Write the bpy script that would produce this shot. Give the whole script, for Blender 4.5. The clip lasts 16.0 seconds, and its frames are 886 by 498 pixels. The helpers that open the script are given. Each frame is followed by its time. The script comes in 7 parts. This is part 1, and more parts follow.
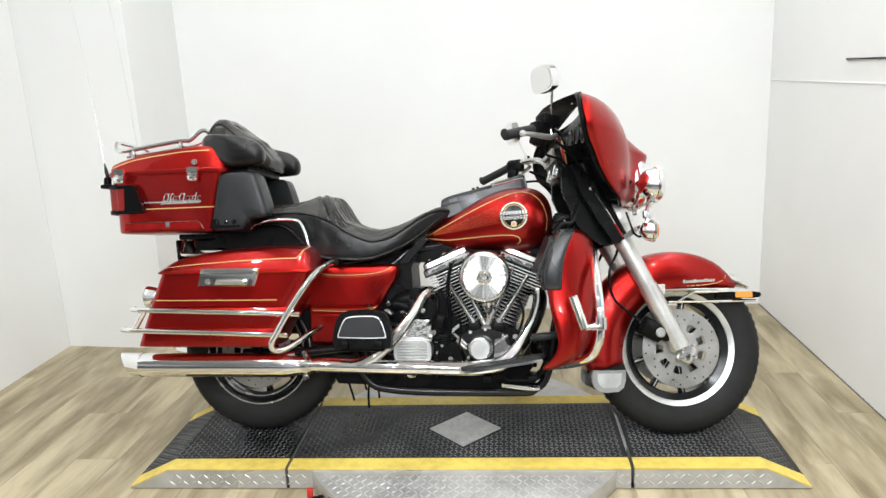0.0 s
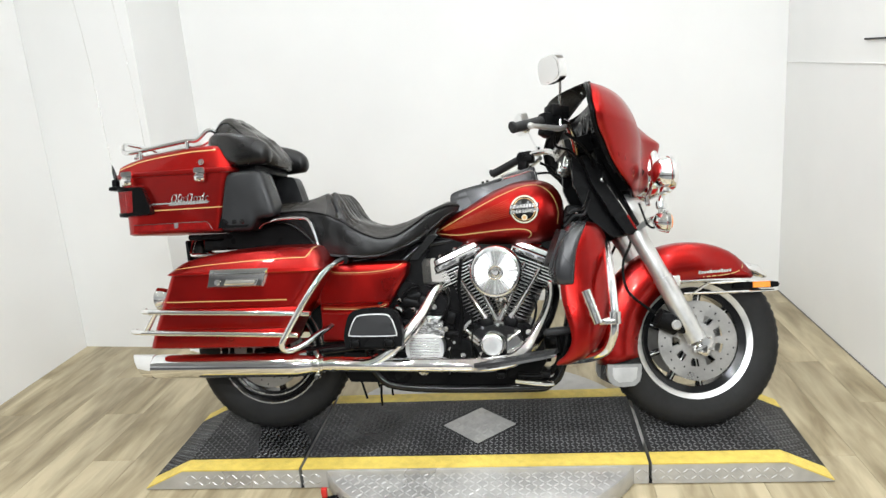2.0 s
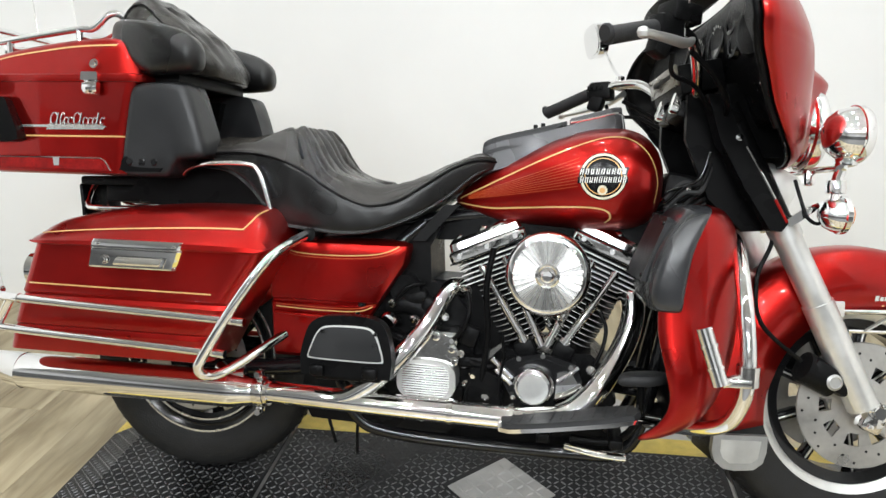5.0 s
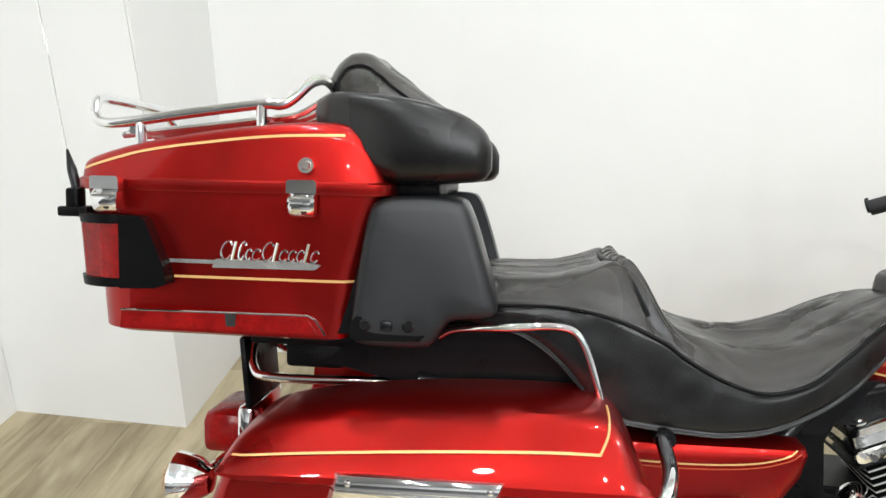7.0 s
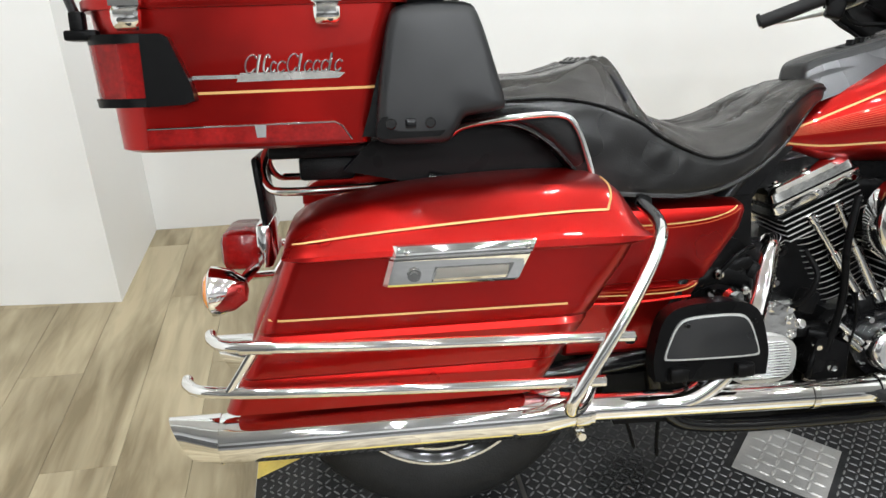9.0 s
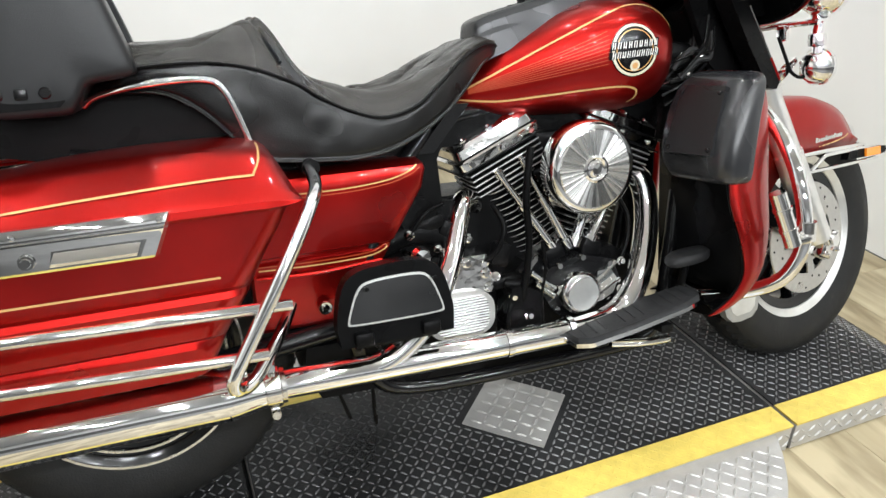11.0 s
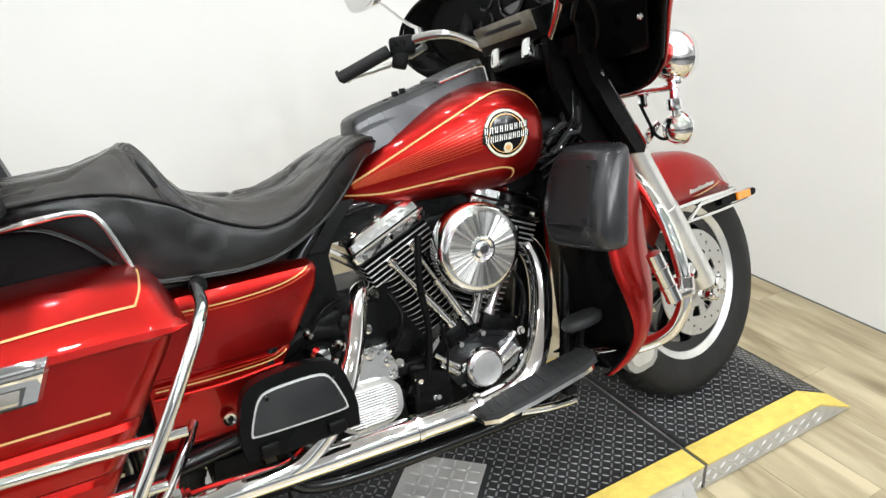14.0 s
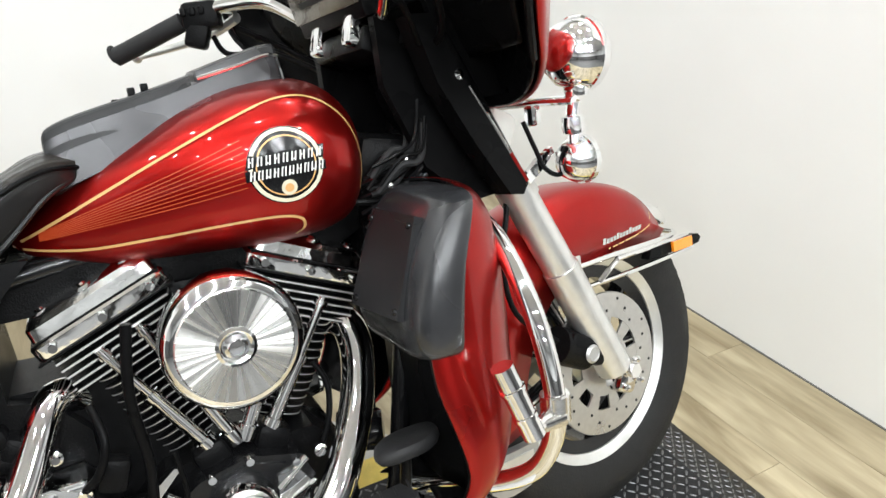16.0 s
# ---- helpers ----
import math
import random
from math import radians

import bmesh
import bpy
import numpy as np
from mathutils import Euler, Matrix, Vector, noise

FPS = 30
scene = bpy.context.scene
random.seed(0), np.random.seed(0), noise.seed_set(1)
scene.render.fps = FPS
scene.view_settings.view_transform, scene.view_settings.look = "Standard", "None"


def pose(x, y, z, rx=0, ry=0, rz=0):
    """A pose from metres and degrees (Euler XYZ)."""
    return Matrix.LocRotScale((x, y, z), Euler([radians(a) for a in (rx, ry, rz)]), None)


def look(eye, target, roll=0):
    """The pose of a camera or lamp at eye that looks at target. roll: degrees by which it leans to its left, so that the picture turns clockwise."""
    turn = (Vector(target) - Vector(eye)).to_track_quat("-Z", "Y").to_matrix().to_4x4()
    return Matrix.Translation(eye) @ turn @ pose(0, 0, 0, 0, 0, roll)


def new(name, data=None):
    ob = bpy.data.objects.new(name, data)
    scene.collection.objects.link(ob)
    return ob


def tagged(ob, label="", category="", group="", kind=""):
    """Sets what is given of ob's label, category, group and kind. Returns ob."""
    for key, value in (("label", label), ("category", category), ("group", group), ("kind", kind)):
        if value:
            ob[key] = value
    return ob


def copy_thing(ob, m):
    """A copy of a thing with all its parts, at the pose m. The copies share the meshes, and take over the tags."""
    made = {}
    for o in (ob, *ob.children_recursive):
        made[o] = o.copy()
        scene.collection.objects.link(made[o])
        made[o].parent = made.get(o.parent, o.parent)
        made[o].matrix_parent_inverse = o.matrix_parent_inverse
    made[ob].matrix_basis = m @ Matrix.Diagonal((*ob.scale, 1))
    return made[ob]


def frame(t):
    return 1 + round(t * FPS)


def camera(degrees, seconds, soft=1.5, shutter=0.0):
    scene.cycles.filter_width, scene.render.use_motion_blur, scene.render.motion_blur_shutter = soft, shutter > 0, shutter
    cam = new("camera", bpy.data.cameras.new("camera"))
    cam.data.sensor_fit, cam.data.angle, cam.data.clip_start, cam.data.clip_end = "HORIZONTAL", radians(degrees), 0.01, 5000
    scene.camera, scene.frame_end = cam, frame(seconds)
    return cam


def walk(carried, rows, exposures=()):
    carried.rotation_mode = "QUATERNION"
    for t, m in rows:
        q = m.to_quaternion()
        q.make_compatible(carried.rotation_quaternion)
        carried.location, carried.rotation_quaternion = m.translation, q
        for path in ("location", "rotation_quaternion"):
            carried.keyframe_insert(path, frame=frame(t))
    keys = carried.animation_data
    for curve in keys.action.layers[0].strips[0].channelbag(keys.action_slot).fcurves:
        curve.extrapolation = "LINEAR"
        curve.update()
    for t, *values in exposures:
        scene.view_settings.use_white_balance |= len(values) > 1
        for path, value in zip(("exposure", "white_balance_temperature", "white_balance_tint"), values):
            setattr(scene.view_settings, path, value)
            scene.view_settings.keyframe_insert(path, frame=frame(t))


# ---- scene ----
from mathutils.bvhtree import BVHTree

cam = camera(62.9, 16.0)
PATH = [
    (0, (0.214, -2.803, 1.438), (0.03, -0.868, 0.969), -3.0),
    (0.5, (0.21, -2.799, 1.452), (0.023, -0.867, 0.967), -3.2),
    (1, (0.219, -2.792, 1.45), (0.017, -0.862, 0.965), -3.2),
    (1.5, (0.213, -2.782, 1.453), (-0.002, -0.852, 0.974), -4.0),
    (2, (0.237, -2.761, 1.452), (0.005, -0.837, 0.956), -4.6),
    (2.5, (0.325, -2.705, 1.442), (0.105, -0.784, 0.932), -5.2),
    (3, (0.409, -2.615, 1.424), (0.075, -0.722, 0.871), -1.2),
    (3.5, (0.492, -2.484, 1.372), (0.055, -0.618, 0.803), -1.8),
    (3.7, (0.473, -2.408, 1.353), (0.066, -0.543, 0.756), -2.0),
    (5.8, (-0.22, -1.459, 1.313), (-0.449, 0.391, 0.587), -2.0),
    (6, (-0.311, -1.401, 1.325), (-0.518, 0.444, 0.581), -2.6),
    (6.5, (-0.523, -1.217, 1.333), (-0.707, 0.646, 0.632), -0.7),
    (7, (-0.703, -1.16, 1.391), (-0.824, 0.726, 0.735), -0.2),
    (7.5, (-0.899, -1.218, 1.436), (-0.741, 0.685, 0.842), -3.8),
    (8, (-0.987, -1.27, 1.381), (-0.712, 0.545, 0.587), -0.9),
    (8.2, (-0.991, -1.285, 1.361), (-0.715, 0.494, 0.488), -0.4),
    (10.3, (-0.825, -1.382, 1.259), (-0.324, 0.316, 0.328), 1.8),
    (10.5, (-0.757, -1.379, 1.263), (-0.172, 0.311, 0.368), 2.1),
    (11, (-0.683, -1.392, 1.251), (0.009, 0.227, 0.303), 1.1),
    (11.5, (-0.676, -1.413, 1.257), (0.018, 0.136, 0.199), 0.5),
    (12, (-0.662, -1.396, 1.283), (0.123, 0.128, 0.254), -0.9),
    (12.5, (-0.619, -1.4, 1.309), (0.233, 0.139, 0.358), -2.7),
    (13, (-0.604, -1.408, 1.345), (0.329, 0.165, 0.535), -2.1),
    (13.5, (-0.609, -1.415, 1.37), (0.312, 0.192, 0.618), -1.5),
    (14, (-0.612, -1.419, 1.34), (0.274, 0.169, 0.507), -2.6),
    (14.5, (-0.589, -1.406, 1.309), (0.286, 0.135, 0.382), -5.7),
    (15, (-0.359, -1.354, 1.281), (0.427, 0.286, 0.45), 1.3),
    (15.5, (-0.2, -1.289, 1.299), (0.573, 0.342, 0.439), -0.7),
    (16, (-0.036, -1.097, 1.268), (0.844, 0.45, 0.355), 0.6),
]
EXPOSURES = [(0, 0.0), (8.2, 0.03), (12.5, 0.08), (15.0, 0.10), (16.0, 0.19)]
walk(cam, [(t, look(eye, target, roll)) for t, eye, target, roll in PATH], EXPOSURES)

# ---- light ----
world = bpy.data.worlds.new("world")
world.use_nodes = True
world.node_tree.nodes["Background"].inputs[0].default_value = (0.9, 0.95, 1.0, 1)
world.node_tree.nodes["Background"].inputs[1].default_value = 0.3
scene.world = world
CEILING = 2.9
LAMP_POWER = 9.2
LAMP_SPOTS = [(x, y) for x in (-1.6, -0.8, 0.0, 0.8, 1.45) for y in (-5.5, -4.2, -2.9, -1.6, -0.45, 0.6)]

# ---- materials ----


def material(name, base, rough=0.5, metal=0.0, coat=0.0, vary=0.12, scale=30.0, bump=0.0, bump_scale=200.0, spread=0.0, stretch=(1, 1, 1), aniso=0.0, trans=0.0, emit=0.0, wear=0.0, spec=0.5):
    """Principled surface: colour varied by noise at two scales, fine relief, optional gloss coat."""
    m = bpy.data.materials.new(name)
    m.use_nodes = True
    nt = m.node_tree
    p = nt.nodes["Principled BSDF"]
    p.inputs["Roughness"].default_value = rough
    p.inputs["Metallic"].default_value = metal
    p.inputs["Coat Weight"].default_value = coat
    p.inputs["Specular IOR Level"].default_value = spec
    p.inputs["Coat Roughness"].default_value = 0.03
    p.inputs["Transmission Weight"].default_value = trans
    co = nt.nodes.new("ShaderNodeTexCoord")
    mp = nt.nodes.new("ShaderNodeMapping")
    mp.inputs["Scale"].default_value = stretch
    nt.links.new(co.outputs["Object"], mp.inputs["Vector"])
    big = nt.nodes.new("ShaderNodeTexNoise")
    big.inputs["Scale"].default_value = scale * 0.2
    fine = nt.nodes.new("ShaderNodeTexNoise")
    fine.inputs["Scale"].default_value = scale
    fine.inputs["Detail"].default_value = 5
    for n in (big, fine):
        nt.links.new(mp.outputs["Vector"], n.inputs["Vector"])
    add = nt.nodes.new("ShaderNodeMath")
    add.operation = "ADD"
    nt.links.new(big.outputs["Fac"], add.inputs[0])
    nt.links.new(fine.outputs["Fac"], add.inputs[1])
    rng = nt.nodes.new("ShaderNodeMapRange")
    rng.inputs["From Min"].default_value, rng.inputs["From Max"].default_value = 0.55, 1.45
    rng.inputs["To Min"].default_value, rng.inputs["To Max"].default_value = 1 - vary, 1 + vary
    nt.links.new(add.outputs[0], rng.inputs["Value"])
    val = rng.outputs["Result"]
    if spread:
        info = nt.nodes.new("ShaderNodeObjectInfo")
        r2 = nt.nodes.new("ShaderNodeMapRange")
        r2.inputs["To Min"].default_value, r2.inputs["To Max"].default_value = 1 - spread, 1 + spread
        nt.links.new(info.outputs["Random"], r2.inputs["Value"])
        mul = nt.nodes.new("ShaderNodeMath")
        mul.operation = "MULTIPLY"
        nt.links.new(val, mul.inputs[0])
        nt.links.new(r2.outputs["Result"], mul.inputs[1])
        val = mul.outputs[0]
    col = nt.nodes.new("ShaderNodeVectorMath")
    col.operation = "SCALE"
    col.inputs[0].default_value = base
    nt.links.new(val, col.inputs["Scale"])
    nt.links.new(col.outputs["Vector"], p.inputs["Base Color"])
    rr = nt.nodes.new("ShaderNodeMapRange")
    rr.inputs["From Min"].default_value, rr.inputs["From Max"].default_value = 0.3, 0.7
    rr.inputs["To Min"].default_value, rr.inputs["To Max"].default_value = max(0.01, rough * (0.8 - wear)), min(1.0, rough * (1.2 + wear))
    nt.links.new(big.outputs["Fac"], rr.inputs["Value"])
    nt.links.new(rr.outputs["Result"], p.inputs["Roughness"])
    if bump:
        bn = nt.nodes.new("ShaderNodeTexNoise")
        bn.inputs["Scale"].default_value = bump_scale
        bn.inputs["Detail"].default_value = 3
        nt.links.new(mp.outputs["Vector"], bn.inputs["Vector"])
        bp = nt.nodes.new("ShaderNodeBump")
        bp.inputs["Strength"].default_value = bump
        bp.inputs["Distance"].default_value = 0.004
        nt.links.new(bn.outputs["Fac"], bp.inputs["Height"])
        nt.links.new(bp.outputs["Normal"], p.inputs["Normal"])
    if aniso:
        p.inputs["Anisotropic"].default_value = aniso
        p.inputs["Anisotropic Rotation"].default_value = 0.0
        tg = nt.nodes.new("ShaderNodeTangent")
        tg.direction_type, tg.axis = "RADIAL", "Y"
        nt.links.new(tg.outputs["Tangent"], p.inputs["Tangent"])
    if emit:
        p.inputs["Emission Color"].default_value = (*base, 1)
        p.inputs["Emission Strength"].default_value = emit
    return m


RED = material("candy_red_paint", (0.38, 0.0115, 0.0095), 0.34, 0.93, 0.42, 0.06, 40, 0.0, spec=0.1)
CHROME = material("chrome", (0.86, 0.86, 0.86), 0.045, 1.0, 0.0, 0.05, 30)
WORN_CHROME = material("worn_chrome", (0.74, 0.73, 0.71), 0.12, 1.0, 0.0, 0.15, 60, wear=0.3)
BRUSHED = material("brushed_aluminium", (0.88, 0.88, 0.86), 0.24, 1.0, 0.0, 0.04, 60, aniso=0.97)


def sweep_marks(m):
    """Polishing marks that fan out from the disc's middle: gloss varies with the angle round it."""
    nt = m.node_tree
    p = nt.nodes["Principled BSDF"]
    co = nt.nodes.new("ShaderNodeTexCoord")
    off = nt.nodes.new("ShaderNodeVectorMath")
    off.operation = "SUBTRACT"
    off.inputs[1].default_value = (0.5, 0.5, 0.5)
    flat = nt.nodes.new("ShaderNodeVectorMath")
    flat.operation = "MULTIPLY"
    flat.inputs[1].default_value = (1, 0, 1)
    unit = nt.nodes.new("ShaderNodeVectorMath")
    unit.operation = "NORMALIZE"
    n = nt.nodes.new("ShaderNodeTexNoise")
    n.inputs["Scale"].default_value = 7.0
    n.inputs["Detail"].default_value = 4
    nt.links.new(co.outputs["Generated"], off.inputs[0])
    nt.links.new(off.outputs[0], flat.inputs[0])
    nt.links.new(flat.outputs[0], unit.inputs[0])
    nt.links.new(unit.outputs[0], n.inputs["Vector"])
    r = nt.nodes.new("ShaderNodeMapRange")
    r.inputs["From Min"].default_value, r.inputs["From Max"].default_value = 0.35, 0.65
    r.inputs["To Min"].default_value, r.inputs["To Max"].default_value = 0.12, 0.40
    nt.links.new(n.outputs["Fac"], r.inputs["Value"])
    nt.links.new(r.outputs["Result"], p.inputs["Roughness"])
    b = nt.nodes.new("ShaderNodeBump")
    b.inputs["Strength"].default_value = 0.25
    b.inputs["Distance"].default_value = 0.003
    nt.links.new(n.outputs["Fac"], b.inputs["Height"])
    nt.links.new(b.outputs["Normal"], p.inputs["Normal"])


sweep_marks(BRUSHED)
ALUMINIUM = material("cast_aluminium", (0.76, 0.76, 0.74), 0.36, 0.85, 0.2, 0.10, 50, 0.08, 500)
ROCKER = material("rippled_chrome", (0.90, 0.90, 0.89), 0.10, 1.0, 0.0, 0.06, 40, 0.42, 26, wear=0.3)
DISC_STEEL = material("brake_steel", (0.52, 0.51, 0.49), 0.33, 0.9, 0.0, 0.12, 80)
BLACK_GLOSS = material("black_enamel", (0.006, 0.006, 0.0065), 0.16, 0.0, 0.0, 0.3, 30, spec=0.4)
BLACK_PLASTIC = material("black_plastic", (0.0038, 0.0038, 0.004), 0.30, 0.0, 0.0, 0.25, 60, 0.12, 900, spec=0.08)
BLACK_CAST = material("black_cast_metal", (0.0045, 0.0045, 0.0047), 0.32, 0.0, 0.0, 0.35, 60, 0.25, 350, spec=0.09)
LEATHER = material("black_leather", (0.0055, 0.0053, 0.0053), 0.27, 0.0, 0.0, 0.3, 22, 0.12, 420, wear=0.45, spec=0.42)
WORN_LEATHER = material("worn_seat_leather", (0.021, 0.0188, 0.0162), 0.27, 0.0, 0.0, 0.6, 26, 0.18, 380, wear=0.45, spec=0.42)
VINYL = material("charcoal_vinyl", (0.011, 0.0114, 0.0124), 0.38, 0.0, 0.0, 0.2, 25, 0.12, 800, wear=0.3, spec=0.40)
# base lighter than VINYL: part of the pouch's sheen is put into colour
POUCH_VINYL = material("sheen_pouch_vinyl", (0.022, 0.0225, 0.0245), 0.25, 0.0, 0.0, 0.3, 22, 0.16, 40, wear=0.4, spec=0.62)
RUBBER = material("tyre_rubber", (0.0125, 0.0124, 0.0122), 0.62, 0.0, 0.0, 0.25, 60, 0.3, 250, spec=0.25)
MAT_RUBBER = material("rubber_pad", (0.018, 0.018, 0.0185), 0.6, 0.0, 0.0, 0.2, 60, 0.2, 300, spec=0.3)
GOLD = material("gold_pinstripe", (0.75, 0.42, 0.16), 0.35, 0.2, 0.8, 0.05)
ORANGE = material("orange_pinstripe", (0.50, 0.06, 0.015), 0.35, 0.1, 0.8, 0.05)
CREAM = material("cream_enamel", (0.72, 0.66, 0.5), 0.35, 0.1, 0.8, 0.08, 90)
SILVER_PAINT = material("silver_badge", (0.7, 0.69, 0.66), 0.25, 0.8, 0.3, 0.2, 120)
RED_LENS = material("red_lens", (0.20, 0.004, 0.0035), 0.22, 0.0, 0.0, 0.45, 160, spec=0.3)
AMBER = material("amber_lens", (0.85, 0.26, 0.015), 0.2, 0.0, 1.0, 0.1, 120)
CLEAR = material("clear_lens", (0.78, 0.8, 0.8), 0.08, 0.4, 1.0, 0.1, 90)
CONSOLE = material("dark_console_metal", (0.075, 0.075, 0.078), 0.24, 0.6, 0.0, 0.15, 30, wear=0.3)
MIRROR = material("mirror_glass", (0.85, 0.85, 0.85), 0.02, 1.0, 0.0, 0.01)
GREY_PLATE = material("grey_spat", (0.42, 0.42, 0.41), 0.35, 0.7, 0.0, 0.15, 60, 0.1, 300)
DIAL = material("dial_face", (0.05, 0.05, 0.05), 0.3, 0.0, 0.8, 0.1)
WHITE_MARK = material("white_mark", (0.75, 0.75, 0.72), 0.4)
RADIO = material("radio_face", (0.16, 0.145, 0.115), 0.22, 0.5, 0.5, 0.3, 60)
WALL = material("white_wall_paint", (0.80, 0.80, 0.785), 0.55, 0.0, 0.0, 0.03, 3, 0.05, 160)
CEIL = material("white_ceiling_paint", (0.76, 0.76, 0.75), 0.7, 0.0, 0.0, 0.05, 3, 0.05, 160)
PLANK = material("vinyl_plank", (0.46, 0.385, 0.275), 0.42, 0.0, 0.0, 0.06, 22, 0.06, 60, spread=0.06, stretch=(1.0, 0.09, 1.0))


def grain(m, pale, dark):
    """Long streaks of two wood tones along the board, shifted from board to board."""
    nt = m.node_tree
    p = nt.nodes["Principled BSDF"]
    old = p.inputs["Base Color"].links[0].from_node
    info = nt.nodes.new("ShaderNodeObjectInfo")
    far = nt.nodes.new("ShaderNodeVectorMath")
    far.operation = "SCALE"
    far.inputs[0].default_value = (37.0, 91.0, 13.0)
    nt.links.new(info.outputs["Random"], far.inputs["Scale"])
    co = nt.nodes.new("ShaderNodeTexCoord")
    add = nt.nodes.new("ShaderNodeVectorMath")
    nt.links.new(co.outputs["Object"], add.inputs[0])
    nt.links.new(far.outputs["Vector"], add.inputs[1])
    total = None
    for scale, weight in (((6.5, 1.25, 1.0), 0.70), ((24.0, 3.2, 1.0), 0.30)):
        mp = nt.nodes.new("ShaderNodeMapping")
        mp.inputs["Scale"].default_value = scale
        nt.links.new(add.outputs["Vector"], mp.inputs["Vector"])
        n = nt.nodes.new("ShaderNodeTexNoise")
        n.inputs["Scale"].default_value, n.inputs["Detail"].default_value, n.inputs["Distortion"].default_value = 1.0, 4, 0.9
        nt.links.new(mp.outputs["Vector"], n.inputs["Vector"])
        k = nt.nodes.new("ShaderNodeMath")
        k.operation = "MULTIPLY_ADD"
        k.inputs[1].default_value = weight
        nt.links.new(n.outputs["Fac"], k.inputs[0])
        if total is None:
            k.inputs[2].default_value = 0.0
        else:
            nt.links.new(total, k.inputs[2])
        total = k.outputs[0]
    ramp = nt.nodes.new("ShaderNodeMapRange")
    ramp.inputs["From Min"].default_value, ramp.inputs["From Max"].default_value = 0.36, 0.62
    nt.links.new(total, ramp.inputs["Value"])
    mix = nt.nodes.new("ShaderNodeMix")
    mix.data_type = "RGBA"
    mix.inputs[6].default_value, mix.inputs[7].default_value = (*dark, 1), (*pale, 1)
    nt.links.new(ramp.outputs["Result"], mix.inputs[0])
    nt.links.new(mix.outputs[2], old.inputs[0])


JOINT = material("floor_joint", (0.335, 0.28, 0.18), 0.7)
DARK_GREY = material("dark_grey_matt", (0.10, 0.098, 0.095), 0.6, 0.0, 0.0, 0.3, 5, 0.1, 80)
DECK = material("black_tread_plate", (0.016, 0.016, 0.0164), 0.44, 0.0, 0.0, 0.9, 9, 0.3, 260, wear=0.4, spec=0.2)
DECK_BUMP = material("worn_tread_bar", (0.125, 0.125, 0.127), 0.34, 0.35, 0.0, 1.0, 9, wear=0.3)
STEEL = material("bare_tread_steel", (0.46, 0.45, 0.432), 0.42, 0.45, 0.0, 0.25, 18, 0.2, 220, wear=0.3)
GREY_WALL = material("unseen_wall_paint", (0.60, 0.60, 0.59), 0.6, 0.0, 0.0, 0.06, 4, 0.05, 160)
YELLOW = material("yellow_safety_paint", (0.66, 0.50, 0.105), 0.55, 0.0, 0.0, 0.25, 34, 0.3, 160)
DARK = material("dark_gap", (0.006, 0.006, 0.006), 0.8)
LAMP = material("lamp_diffuser", (1.0, 0.97, 0.92), 0.5, emit=14.0)
TAG = material("red_plastic", (0.5, 0.02, 0.015), 0.4)

grain(PLANK, (0.47, 0.398, 0.258), (0.195, 0.152, 0.083))

# ---- mesh tools ----


def V(*a):
    return Vector(a)


def B():
    return bmesh.new()


def part(name, bm, mat, parent=None, label="", xf=None, sharp=38.0):
    """Link a bmesh as one mesh object under a thing or a part."""
    while parent is not None and parent.parent is not None and parent.parent.parent is not None:
        parent = parent.parent  # never deeper than thing, part, sub-part
    bmesh.ops.recalc_face_normals(bm, faces=bm.faces[:])
    me = bpy.data.meshes.new(name)
    bm.to_mesh(me)
    bm.free()
    me.polygons.foreach_set("use_smooth", [True] * len(me.polygons))
    me.set_sharp_from_angle(angle=radians(sharp))
    me.materials.append(mat)
    ob = new(name, me)
    if parent is not None:
        ob.parent = parent
    if xf is not None:
        ob.matrix_basis = xf
    if label:
        ob["label"] = label
    return ob


def thicken(ob, t):
    mod = ob.modifiers.new("thickness", "SOLIDIFY")
    mod.thickness, mod.offset = t, 0.0
    return ob


def curve_points(pts, n=6):
    """A smooth run through the given points (Catmull-Rom)."""
    pts = [Vector(p) for p in pts]
    if len(pts) < 3 or n < 2:
        return pts
    out = []
    for i in range(len(pts) - 1):
        p0, p1, p2 = pts[max(i - 1, 0)], pts[i], pts[i + 1]
        p3 = pts[min(i + 2, len(pts) - 1)]
        for k in range(n):
            t = k / n
            out.append(0.5 * (2 * p1 + (p2 - p0) * t + (2 * p0 - 5 * p1 + 4 * p2 - p3) * t * t + (3 * p1 - p0 - 3 * p2 + p3) * t ** 3))
    return out + [pts[-1]]


def loft(bm, rings, caps=True, loop=True):
    vs = [[bm.verts.new(p) for p in r] for r in rings]
    n = len(vs[0])
    for a, b in zip(vs, vs[1:]):
        for i in range(n if loop else n - 1):
            j = (i + 1) % n
            bm.faces.new((a[i], a[j], b[j], b[i]))
    if caps and loop:
        bm.faces.new(vs[0][::-1])
        bm.faces.new(vs[-1])
    return bm


def tube(bm, pts, r, seg=12, n=6, flat=1.0):
    """A round bar along a smooth line; r may be a pair (start, end)."""
    c = curve_points(pts, n)
    r0, r1 = r if isinstance(r, tuple) else (r, r)
    rings = []
    up = None
    for i, p in enumerate(c):
        d = (c[min(i + 1, len(c) - 1)] - c[max(i - 1, 0)]).normalized()
        if up is None:
            up = d.orthogonal().normalized()
        up = (up - d * up.dot(d)).normalized()
        side = d.cross(up)
        rr = r0 + (r1 - r0) * i / max(1, len(c) - 1)
        rings.append([p + (up * math.cos(a) + side * math.sin(a) * flat) * rr for a in [2 * math.pi * k / seg for k in range(seg)]])
    return loft(bm, rings)


